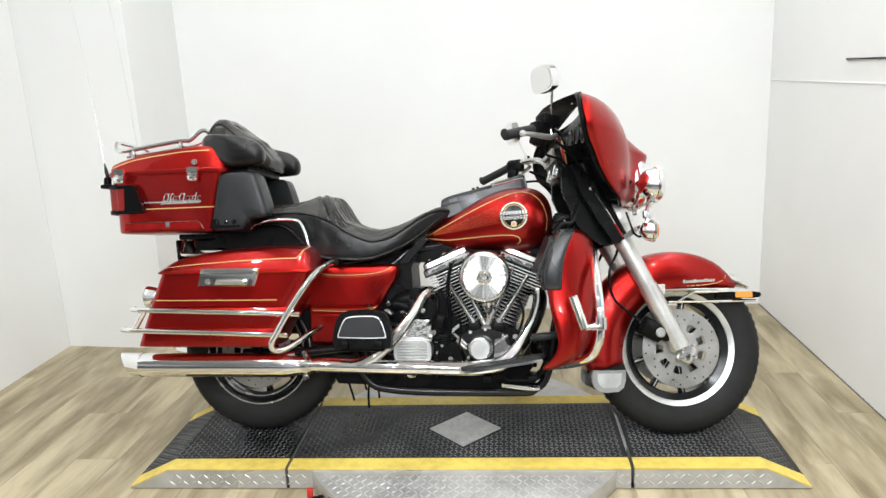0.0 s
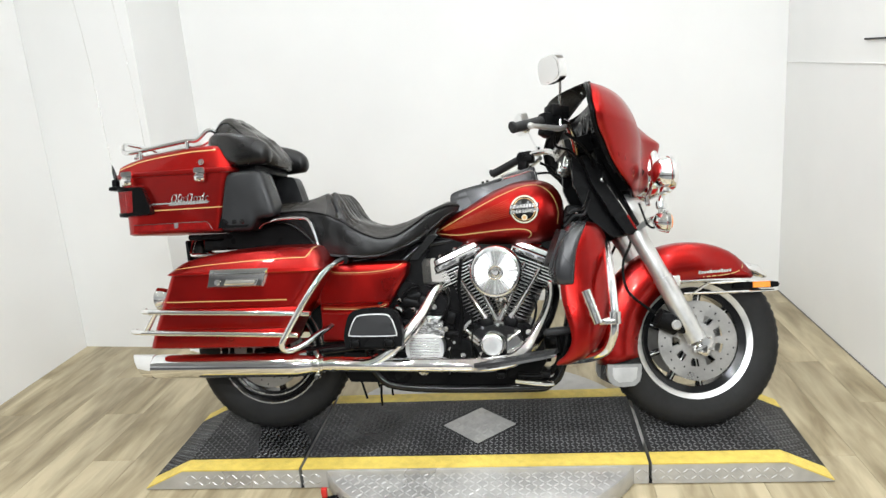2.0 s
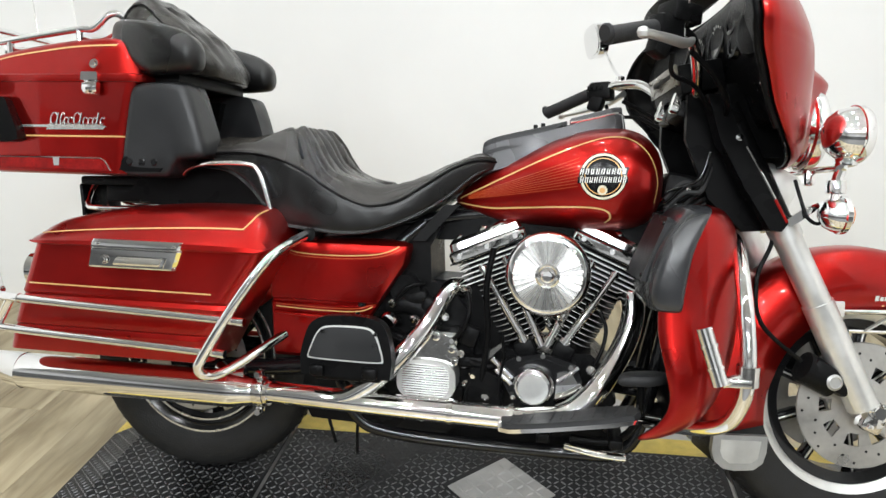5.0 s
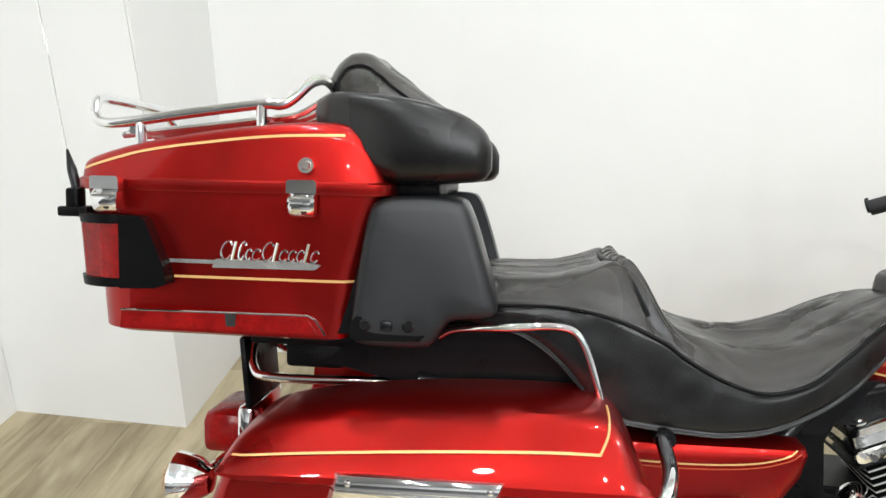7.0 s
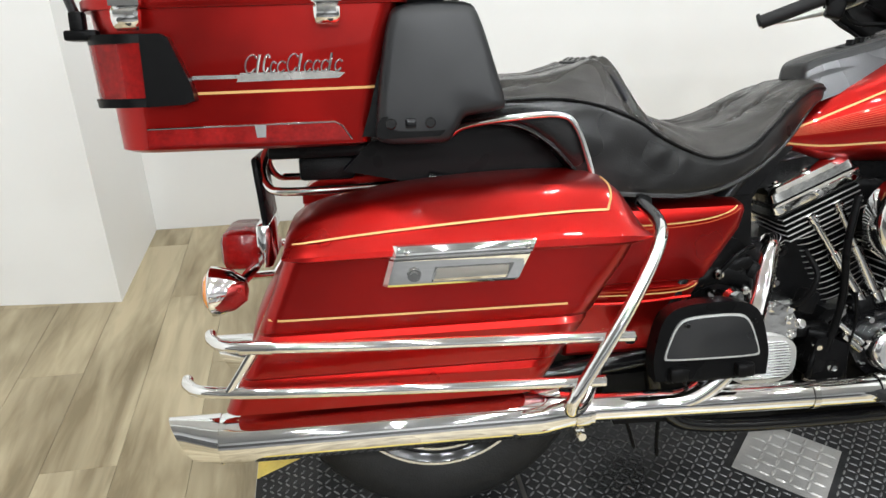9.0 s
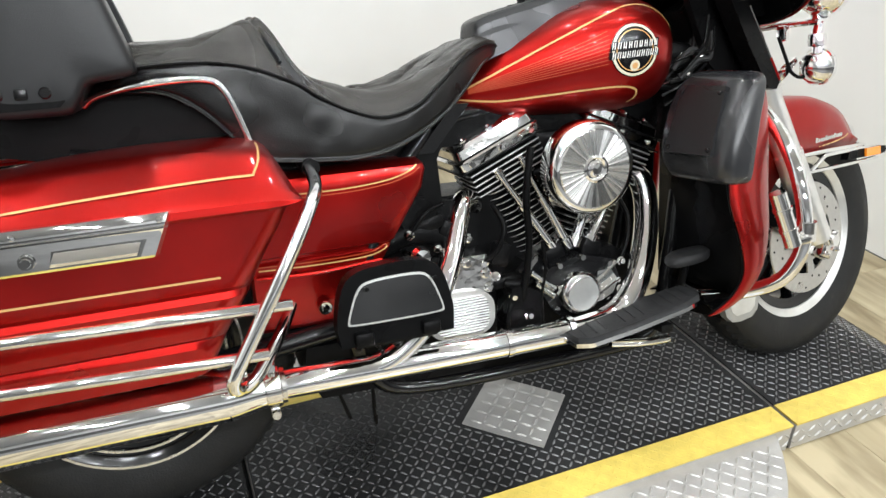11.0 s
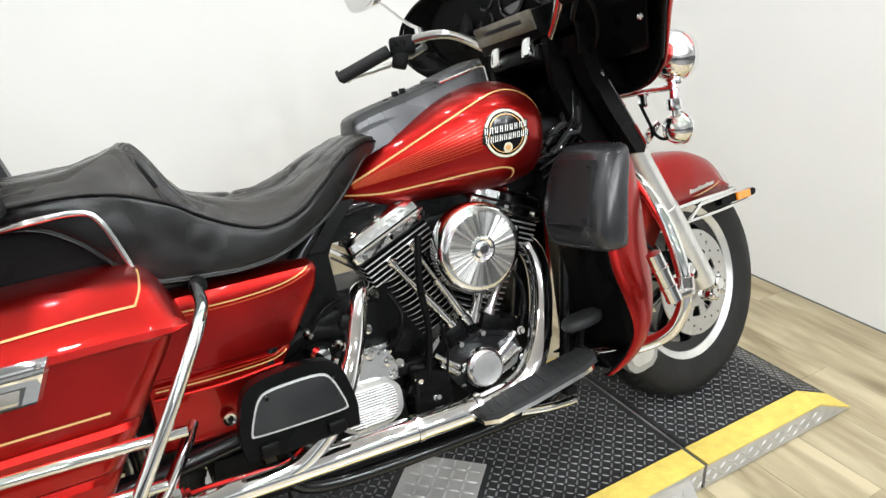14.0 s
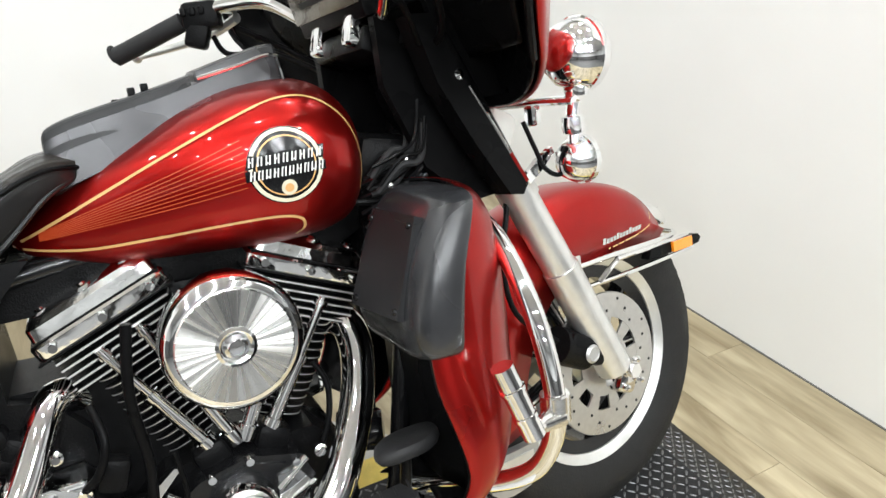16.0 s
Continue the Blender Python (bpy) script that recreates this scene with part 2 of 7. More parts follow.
def lathe(bm, prof, at, axis=(0, 1, 0), seg=40, closed=False):
    """Turn a profile of (radius, along) about an axis through at."""
    axis = Vector(axis).normalized()
    u = axis.orthogonal().normalized()
    w = axis.cross(u)
    at = Vector(at)
    rings = [[at + axis * h + (u * math.cos(a) + w * math.sin(a)) * max(r, 0.0004) for a in [2 * math.pi * k / seg for k in range(seg)]] for r, h in prof]
    if closed:
        rings.append(rings[0])
        loft(bm, rings, caps=False)
        bmesh.ops.remove_doubles(bm, verts=bm.verts[:], dist=1e-6)
        return bm
    return loft(bm, rings)


def bevel_all(bm, w, seg=2, angle=30):
    es = [e for e in bm.edges if len(e.link_faces) == 2 and e.calc_face_angle(0) > radians(angle)]
    if w and es:
        bmesh.ops.bevel(bm, geom=es, offset=w, segments=seg, profile=0.5, affect="EDGES", clamp_overlap=True)
    return bm


def prism(poly, y0, y1, w=0.004, seg=2, axis="y"):
    """A flat outline given in (x, z) (or (x, y) for axis z) made solid between two depths, edges rounded."""
    bm = B()
    put = (lambda a, b, d: (a, d, b)) if axis == "y" else ((lambda a, b, d: (a, b, d)) if axis == "z" else (lambda a, b, d: (d, a, b)))
    loft(bm, [[put(a, b, y0) for a, b in poly], [put(a, b, y1) for a, b in poly]])
    return bevel_all(bm, w, seg)


def box(c, s, w=0.004, turn=(0, 0, 0), seg=2):
    bm = B()
    bmesh.ops.create_cube(bm, size=1.0, matrix=Matrix.Diagonal((*s, 1)))
    bevel_all(bm, w, seg)
    bm.transform(pose(*c, *turn))
    return bm


def join(bm, other):
    """Add the faces of another bmesh."""
    me = bpy.data.meshes.new("tmp")
    other.to_mesh(me)
    other.free()
    bm.from_mesh(me)
    bpy.data.meshes.remove(me)
    return bm


def oval(x, zc, h, w, n=2.5, seg=28, y0=0.0):
    """A rounded cross-section across the bike at x."""
    pts = []
    for k in range(seg):
        a = 2 * math.pi * k / seg
        c, s = math.cos(a), math.sin(a)
        pts.append(V(x, y0 + w * math.copysign(abs(c) ** (2 / n), c), zc + h * math.copysign(abs(s) ** (2 / n), s)))
    return pts


def half_ring(x, half):
    """A closed cross-section from its half, given as (across, up) from the top middle to the bottom middle."""
    return [V(x, -a, b) for a, b in half] + [V(x, a, b) for a, b in half[-2:0:-1]]


def tree_of(ob):
    me = ob.data
    return BVHTree.FromPolygons([v.co for v in me.vertices], [p.vertices[:] for p in me.polygons])


def on_skin(tree, x, z, side=-1):
    hit = tree.ray_cast(V(x, side * 2.0, z), V(0, -side, 0))
    if hit[0] is None:
        near = tree.find_nearest(V(x, side * 0.3, z))
        return near[0], near[1]
    n = hit[1]
    return hit[0], (n if n.y * side > 0 else -n)


def stripe(tree, pts, w, side=-1, n=8, lift=0.0014):
    """A thin painted line laid on a skin, along points (x, z)."""
    bm = B()
    c = curve_points([(x, 0, z) for x, z in pts], n)
    rows = []
    for i, p in enumerate(c):
        q, nor = on_skin(tree, p.x, p.z, side)
        d = (c[min(i + 1, len(c) - 1)] - c[max(i - 1, 0)]).normalized()
        b = nor.cross(d).normalized()
        rows.append((bm.verts.new(q + nor * lift + b * w / 2), bm.verts.new(q + nor * lift - b * w / 2)))
    for (a, b), (e, f) in zip(rows, rows[1:]):
        if (a.co - e.co).length < 0.12:
            bm.faces.new((a, b, f, e))
    return bm


def patch(tree, poly, side=-1, lift=0.002):
    """A flat shape laid on a skin, from its outline (x, z)."""
    bm = B()
    vs = []
    for x, z in poly:
        q, nor = on_skin(tree, x, z, side)
        vs.append(bm.verts.new(q + nor * lift))
    mid = [sum(p[0] for p in poly) / len(poly), sum(p[1] for p in poly) / len(poly)]
    q, nor = on_skin(tree, *mid, side)
    m = bm.verts.new(q + nor * lift)
    for a, b in zip(vs, vs[1:] + vs[:1]):
        bm.faces.new((a, b, m))
    return bm


def circle(cx, cz, r, n=28, r2=None, turn=0.0):
    return [(cx + r * math.cos(2 * math.pi * k / n + turn), cz + (r2 or r) * math.sin(2 * math.pi * k / n + turn)) for k in range(n)]


# ---- room ----


def wall(name, plan, z0, z1, label, mat=WALL):
    bm = prism(plan, z0, z1, 0.0, axis="z")
    return tagged(part(name, bm, mat), label, "wall", kind="structure")


wall("wall_back", [(-1.86, 1.495), (1.83, 1.495), (1.83, 1.64), (-1.86, 1.64)], 0, CEILING, "smooth white painted back wall of the photo bay")
wall("wall_jut", [(-2.38, 0.997), (-1.721, 0.927), (-1.706, 1.494), (-2.38, 1.494)], 0, CEILING, "white boxed-out wall pier beside the photo bay")
wall("wall_left", [(-2.49, -1.2), (-2.36, -1.2), (-2.37, 0.994), (-2.49, 0.994)], 0, CEILING, "white painted side wall")
wall("wall_right", [(1.694, -1.3), (1.84, -1.3), (1.84, 1.494), (1.694, 1.494)], 0, CEILING, "white painted partition wall with a thin ledge")
# added unseen walls around the camera, grey set for what paint and chrome reflect
wall("wall_far_left", [(-4.6, -7.6), (-4.45, -7.6), (-4.45, -1.2), (-4.6, -1.2)], 0, CEILING, "unseen plain grey wall closing the place around the camera", GREY_WALL)
wall("wall_far_right", [(4.0, -7.6), (4.15, -7.6), (4.15, -1.3), (4.0, -1.3)], 0, CEILING, "unseen plain grey wall closing the place around the camera", GREY_WALL)
wall("wall_return_left", [(-4.6, -1.199), (-2.491, -1.199), (-2.491, -1.05), (-4.6, -1.05)], 0, CEILING, "unseen plain grey wall closing the place around the camera", GREY_WALL)
wall("wall_return_right", [(1.841, -1.299), (4.15, -1.299), (4.15, -1.15), (1.841, -1.15)], 0, CEILING, "unseen plain grey wall closing the place around the camera", GREY_WALL)
wall("wall_front", [(-4.6, -7.75), (4.15, -7.75), (4.15, -7.601), (-4.6, -7.601)], 0, CEILING, "unseen plain grey wall closing the place around the camera", GREY_WALL)
# added unseen dark panels around the camera, to darken low reflections on the bike
wall("cladding_front", [(-4.43, -7.60), (3.98, -7.60), (3.98, -7.56), (-4.43, -7.56)], 0, 1.35, "unseen dark low panel added to darken reflections on the bike", DARK_GREY)
wall("cladding_left", [(-4.449, -7.55), (-4.41, -7.55), (-4.41, -1.201), (-4.449, -1.201)], 0, 1.35, "unseen dark low panel added to darken reflections on the bike", DARK_GREY)
wall("cladding_right", [(3.96, -7.55), (3.999, -7.55), (3.999, -1.301), (3.96, -1.301)], 0, 1.35, "unseen dark low panel added to darken reflections on the bike", DARK_GREY)
bm = prism([(-4.6, -7.75), (4.15, -7.75), (4.15, 1.64), (-4.6, 1.64)], CEILING, CEILING + 0.12, 0.0, axis="z")
tagged(part("ceiling", bm, CEIL), "white workshop ceiling with small round recessed lamps", "ceiling", kind="structure")
tagged(part("trim", box((1.692, 0.10, 1.313), (0.005, 2.78, 0.006), 0.001), WALL), "slim white ledge running along the partition wall", "trim", kind="structure")
tagged(part("trim", box((1.692, 0.09, 0.002), (0.005, 2.80, 0.004), 0.0), DARK_GREY), "thin dark joint at the foot of the partition wall", "trim", kind="structure")
tagged(part("trim", box((1.690, -0.365, 1.412), (0.010, 1.87, 0.007), 0.001), BLACK_PLASTIC), "thin dark strip along the partition wall", "trim", kind="structure")
# unseen floor behind the camera, added dark to deepen the bike's reflections
bm = prism([(-4.6, -7.75), (4.15, -7.75), (4.15, -1.901), (-4.6, -1.901)], -0.12, 0.0, 0.0, axis="z")
tagged(part("floor_workshop", bm, DARK_GREY), "unseen dark grey floor behind the camera, added to darken reflections", "floor", kind="structure")
bm = prism([(-4.6, -1.90), (4.15, -1.90), (4.15, 1.64), (-4.6, 1.64)], -0.12, -0.004, 0.0, axis="z")
FLOOR = tagged(part("floor", bm, JOINT), "pale oak vinyl plank floor with faint joints", "floor", kind="structure")


def round_lamp(x, y):
    root = tagged(new("ceiling_lamp"), "small round white recessed ceiling lamp, switched on", "lamp", group="ceiling lamps")
    root.location = (x, y, CEILING)
    bm = B()
    lathe(bm, [(0.048, -0.012), (0.062, -0.012), (0.066, -0.004), (0.066, 0.0), (0.048, 0.0)], (0, 0, 0), (0, 0, 1), 28, True)
    part("rim", bm, WALL, root)
    bm = B()
    lathe(bm, [(0.001, -0.008), (0.047, -0.008), (0.047, -0.002), (0.001, -0.002)], (0, 0, 0), (0, 0, 1), 28)
    part("diffuser", bm, LAMP, root)
    return root


first_lamp = round_lamp(*LAMP_SPOTS[0])
for spot in LAMP_SPOTS[1:]:
    copy_thing(first_lamp, pose(*spot, CEILING))
# unseen rows behind the camera run stronger, added to brighten tank and pack
LAMP_SHARE = {0.6: 0.60, -0.45: 0.5, -1.6: 1.0, -2.9: 2.0, -4.2: 2.9, -5.5: 2.9}
for spot in LAMP_SPOTS:
    data = bpy.data.lights.new("lamp_light", "AREA")
    data.shape, data.size, data.energy, data.color = "DISK", 0.09, LAMP_POWER * LAMP_SHARE[spot[1]], (0.93, 0.972, 1.0)
    new("lamp_light", data).matrix_world = pose(*spot, CEILING - 0.02)

# ---- turntable platform ----
PLATFORM_Y0, PLATFORM_Y1, PLATFORM_Z = -0.505, 0.075, 0.078
SEAM = 0.615


def platform():
    root = tagged(new("turntable_platform"), "low black tread-plate platform with yellow edges on a steel turntable", "platform")
    strip = 0.072

    def slab(x0, x1, tip):
        """A deck section, which slopes to the floor at tip if given."""
        if tip is None:
            prof = [(x0, 0.004), (x1, 0.004), (x1, PLATFORM_Z), (x0, PLATFORM_Z)]
        else:
            s = 1 if tip > 0 else -1
            a, b = (x0, x1) if s > 0 else (x1, x0)
            prof = [(a, 0.004), (tip, 0.004), (tip, 0.008), (b, PLATFORM_Z), (a, PLATFORM_Z)]
        return prism(prof, PLATFORM_Y0, PLATFORM_Y1, 0.002, 1)

    sections = [(-SEAM + 0.006, SEAM - 0.006, None), (SEAM + 0.006, 1.062, 1.215), (-1.062, -SEAM - 0.006, -1.215)]
    for x0, x1, tip in sections:
        deck = part("deck_section", slab(x0, x1, tip), STEEL, root, "steel deck section" if tip is None else "sloped steel end ramp section")
        z = PLATFORM_Z + 0.002
        runs = [((x0, z), (x1, z))]
        if tip is not None:
            s = 1 if tip > 0 else -1
            end = x1 if s > 0 else x0
            runs.append(((end, z), (tip - s * 0.002, 0.0105)))
        for y0, y1, mat, nm in ((PLATFORM_Y0 - 0.002, PLATFORM_Y0 + strip, YELLOW, "yellow_strip"), (PLATFORM_Y1 - strip, PLATFORM_Y1 + 0.002, YELLOW, "yellow_strip"), (PLATFORM_Y0 + strip + 0.001, PLATFORM_Y1 - strip - 0.001, DECK, "tread_panel")):
            bm = B()
            for (xa, za), (xb, zb) in runs:
                loft(bm, [[V(xa, y0, za - 0.003), V(xa, y1, za - 0.003), V(xa, y1, za + 0.002), V(xa, y0, za + 0.002)], [V(xb, y0, zb - 0.003), V(xb, y1, zb - 0.003), V(xb, y1, zb + 0.002), V(xb, y0, zb + 0.002)]])
            part(nm, bm, mat, deck)
    # raised bars of the tread plate, joined
    def bars(name, spots, mat, label, parent, length=0.026, width=0.006, h=0.0028):
        verts, faces = [], []
        for (px, py, pz), u, w, nrm in spots:
            o = len(verts)
            p = V(px, py, pz)
            for a, b, c in ((-1, 0, 0), (-0.5, -1, 0), (0.5, -1, 0), (1, 0, 0), (0.5, 1, 0), (-0.5, 1, 0), (-0.45, 0, 1), (0.45, 0, 1)):
                verts.append(p + u * a * length / 2 + w * b * width / 2 + nrm * c * h)
            faces += [[o + i for i in f] for f in ((0, 1, 6), (1, 2, 7, 6), (2, 3, 7), (3, 4, 7), (4, 5, 6, 7), (5, 0, 6))]
        me = bpy.data.meshes.new(name)
        me.from_pydata(verts, [], faces)
        me.materials.append(mat)
        ob = new(name, me)
        ob.parent = parent
        return tagged(ob, label, kind="stuff")

    up = V(0, 0, 1)

    def pattern(x0, x1, y0, y1, z, pitch, keep=lambda x, y: True):
        out = []
        ix, x = 0, x0
        while x < x1:
            iy, y = 0, y0
            while y < y1:
                if keep(x, y):
                    a = radians(45 if (ix + iy) % 2 else -45)
                    u = V(math.cos(a), math.sin(a), 0)
                    out.append(((x, y, z(x) if callable(z) else z), u, V(-u.y, u.x, 0), up))
                y += pitch
                iy += 1
            x += pitch
            ix += 1
        return out

    def in_diamond(x, y):
        return abs(x - 0.018) / 0.14 + abs(y + 0.213) / 0.14 < 1.08

    def top(x):
        a = abs(x)
        return PLATFORM_Z + 0.004 if a < 1.062 else PLATFORM_Z + 0.004 - (a - 1.062) / 0.153 * 0.07

    spots = pattern(-1.19, 1.19, PLATFORM_Y0 + strip + 0.014, PLATFORM_Y1 - strip - 0.008, top, 0.0185, lambda x, y: not in_diamond(x, y) and abs(abs(x) - SEAM) > 0.014)
    bars("tread_relief", spots, DECK_BUMP, "raised bars of black tread plate", root, 0.0195, 0.0048, 0.0022)
    spots = pattern(-1.19, 1.19, PLATFORM_Y0 + 0.012, PLATFORM_Y0 + strip - 0.004, top, 0.0205, lambda x, y: abs(abs(x) - SEAM) > 0.014)
    spots += pattern(-1.19, 1.19, PLATFORM_Y1 - strip + 0.012, PLATFORM_Y1 - 0.004, top, 0.0205, lambda x, y: abs(abs(x) - SEAM) > 0.014)
    bars("tread_relief", spots, YELLOW, "raised bars under yellow paint", root, 0.022, 0.005, 0.0009)
    # bare steel diamond
    d = [(-0.122, -0.213), (0.018, -0.353), (0.158, -0.213), (0.018, -0.073)]
    part("diamond_plate", prism(d, PLATFORM_Z + 0.002, PLATFORM_Z + 0.0072, 0.0006, 1, "z"), STEEL, root, "bare steel diamond-shaped tread plate")
    spots = pattern(-0.115, 0.155, -0.35, -0.075, PLATFORM_Z + 0.0072, 0.026, lambda x, y: abs(x - 0.018) / 0.14 + abs(y + 0.213) / 0.14 < 0.88)
    bars("tread_relief", spots, STEEL, "raised bars of bare steel tread", root, 0.030, 0.0075, 0.003)
    # turntable disc
    bm = B()
    lathe(bm, [(0.001, 0.004), (0.612, 0.004), (0.614, 0.008), (0.614, 0.066), (0.612, 0.07), (0.001, 0.07)], (0.02, -0.213, 0), (0, 0, 1), 96)
    disc = part("turntable_disc", bm, STEEL, root, "round bare steel tread-plate turntable")
    spots = pattern(-0.60, 0.64, -0.82, PLATFORM_Y0 - 0.012, 0.07, 0.0235, lambda x, y: math.hypot(x - 0.02, y + 0.213) < 0.598)
    bars("tread_relief", spots, STEEL, "raised bars of bare steel tread", root, 0.027, 0.0058, 0.0024)
    side = []
    for ix in range(82):
        x = -1.05 + ix * 0.0262
        for iz, z in enumerate((0.024, 0.05)):
            if abs(x - 0.02) > 0.55:
                a = radians(40 if (ix + iz) % 2 else -40)
                u = V(math.cos(a), 0, math.sin(a))
                side.append(((x, PLATFORM_Y0, z), u, V(-u.z, 0, u.x), V(0, -1, 0)))
    bars("tread_relief", side, STEEL, "raised bars of bare steel tread", root)
    # dark sheet under the sections, in place of the shade in the seams
    bm = box((0, -0.215, 0.004), (2.34, 0.57, 0.006), 0.0)
    part("base_plate", bm, DARK, root)
    # clamp with a red handle at the turntable's rim
    bm = box((-0.49, -0.60, 0.016), (0.05, 0.018, 0.022), 0.003, (0, 0, 20))
    tube(bm, [(-0.47, -0.595, 0.02), (-0.42, -0.575, 0.03)], 0.009, 10)
    lever = part("lock_lever", bm, BLACK_CAST, root, "black steel locking lever")
    part("lever_tip", box((-0.505, -0.60, 0.045), (0.02, 0.016, 0.035), 0.004), TAG, lever, "red plastic lever tip")
    return root


platform()

# ---- motorcycle ----
BIKE = tagged(new("motorcycle"), "candy-red touring motorcycle with chrome engine and black leather seat", "motorcycle")
BIKE.matrix_world = pose(-0.013, -0.215, PLATFORM_Z + 0.005) @ pose(0, 0, 0, 0, 0, -2.4) @ pose(0, 0, 0, -13.6)
# the front end is steered a little to the bike's left about the raked head
RAKE_FOOT = V(0.58, 0, 0.85)
STEER = Matrix.Translation(RAKE_FOOT) @ Matrix.Rotation(radians(11.0), 4, V(-math.sin(radians(26)), 0, math.cos(radians(26)))) @ Matrix.Translation(-RAKE_FOOT)
STEER = pose(0.015, 0.02, 0) @ STEER
FRONT_AXLE, REAR_AXLE = V(0.815, 0, 0.316), V(-0.785, 0, 0.316)


def wheel(name, c, steer, gold=False):
    bm = B()
    w = 0.062
    prof = [(0.207, -0.045), (0.225, -0.056), (0.262, -w), (0.292, -0.059), (0.308, -0.044), (0.317, -0.022), (0.319, 0), (0.317, 0.022), (0.308, 0.044), (0.292, 0.059), (0.262, w), (0.225, 0.056), (0.207, 0.045), (0.203, 0)]
    lathe(bm, prof, c, (0, 1, 0), 96, True)
    tyre = part(name, bm, RUBBER, BIKE, "black road tyre on a silver-lipped cast wheel", steer)
    # tread blocks round the shoulder
    bm = B()
    for k in range(64):
        a = 2 * math.pi * k / 64
        for s in (-1, 1):
            b = box((0, 0, 0), (0.015, 0.028, 0.0075), 0.0)
            b.transform(Matrix.Translation(c) @ Matrix.Rotation(a + (0.05 if s > 0 else 0), 4, "Y") @ Matrix.Translation((0, s * 0.034, 0.3095)) @ Matrix.Rotation(-s * 0.55, 4, "X") @ Matrix.Rotation(s * 0.4, 4, "Z"))
            join(bm, b)
    tagged(part("tread_relief", bm, RUBBER, tyre), kind="stuff")
    bm = B()
    lathe(bm, [(0.194, -0.040), (0.202, -0.045), (0.213, -0.050), (0.2145, -0.046), (0.206, -0.036), (0.206, 0.036), (0.2145, 0.046), (0.213, 0.050), (0.202, 0.045), (0.194, 0.040), (0.192, 0.03), (0.192, -0.03)], c, (0, 1, 0), 72, True)
    part("rim", bm, ALUMINIUM if not gold else BLACK_GLOSS, tyre, "machined silver rim")
    if gold:
        for r in (0.213, 0.182):
            bm = B()
            lathe(bm, [(r - 0.003, -0.0515 if r > 0.2 else -0.0455), (r + 0.002, -0.0515 if r > 0.2 else -0.0455), (r + 0.002, -0.044), (r - 0.003, -0.040)], c, (0, 1, 0), 72, True)
            part("rim_line", bm, SILVER_PAINT, tyre)
    bm = B()
    lathe(bm, [(0.168, -0.03), (0.1935, -0.037), (0.1935, 0.037), (0.168, 0.03)], c, (0, 1, 0), 64, True)
    part("rim_well", bm, BLACK_GLOSS, tyre)
    for k in range(9):
        a = 2 * math.pi * (k + 0.3) / 9
        b = box((0, 0, 0), (0.021, 0.03, 0.125), 0.004)
        b.transform(Matrix.Translation(c) @ Matrix.Rotation(a, 4, "Y") @ Matrix.Translation((0, 0, 0.108)))
        spoke = part("spoke", b, BLACK_GLOSS, tyre)
        if not gold:
            b = box((0, 0, 0), (0.004, 0.004, 0.118), 0.001)
            b.transform(Matrix.Translation(c) @ Matrix.Rotation(a, 4, "Y") @ Matrix.Translation((0, -0.016, 0.112)))
            part("spoke_edge", b, ALUMINIUM, tyre)
    bm = B()
    lathe(bm, [(0.001, -0.06), (0.03, -0.06), (0.034, -0.05), (0.05, -0.03), (0.05, 0.03), (0.03, 0.06), (0.001, 0.06)], c, (0, 1, 0), 32)
    part("hub", bm, BLACK_GLOSS if gold else ALUMINIUM, tyre)
    for s in ((-1, 1) if not gold else (-1,)):
        disc = B()
        y = s * 0.074
        n = 90
        # outer friction ring
        lathe(disc, [(0.094, y - 0.0025), (0.143, y - 0.0025), (0.1445, y), (0.143, y + 0.0025), (0.094, y + 0.0025)], c, (0, 1, 0), n, True)
        # carrier with open slots
        lathe(disc, [(0.03, y - 0.002), (0.066, y - 0.002), (0.066, y + 0.002), (0.03, y + 0.002)], c, (0, 1, 0), 48, True)
        for k in range(9):
            a0 = 2 * math.pi * k / 9
            ring = []
            for rr in (0.064, 0.096):
                ring.append([c + V(rr * math.cos(a0 + d), y, rr * math.sin(a0 + d)) for d in (-0.16, -0.08, 0, 0.08, 0.16)])
            lo = [[p + V(0, -0.002, 0) for p in ring[0]] + [p + V(0, -0.002, 0) for p in ring[1][::-1]], [p + V(0, 0.002, 0) for p in ring[0]] + [p + V(0, 0.002, 0) for p in ring[1][::-1]]]
            loft(disc, lo)
        d = part("brake_disc", disc, DISC_STEEL, tyre, "drilled steel brake disc")
        # flat dark discs for the drilled holes, their shade put into colour
        for k in range(27):
            a0 = 2 * math.pi * k / 27
            rr = (0.106, 0.119, 0.132)[k % 3]
            holes = B()
            lathe(holes, [(0.001, -0.0006), (0.0032, -0.0006), (0.0032, 0.0006), (0.001, 0.0006)], c + V(rr * math.cos(a0), y + s * 0.0026, rr * math.sin(a0)), (0, 1, 0), 8)
            part("disc_hole", holes, DARK, d)
    return tyre


wheel("front_wheel", FRONT_AXLE, STEER)
wheel("rear_wheel", REAR_AXLE, Matrix.Identity(4), gold=True)

# ---- front fender, fork ----


def arc(c, r, deg):
    return c.x + r * math.cos(radians(deg)), c.z + r * math.sin(radians(deg))


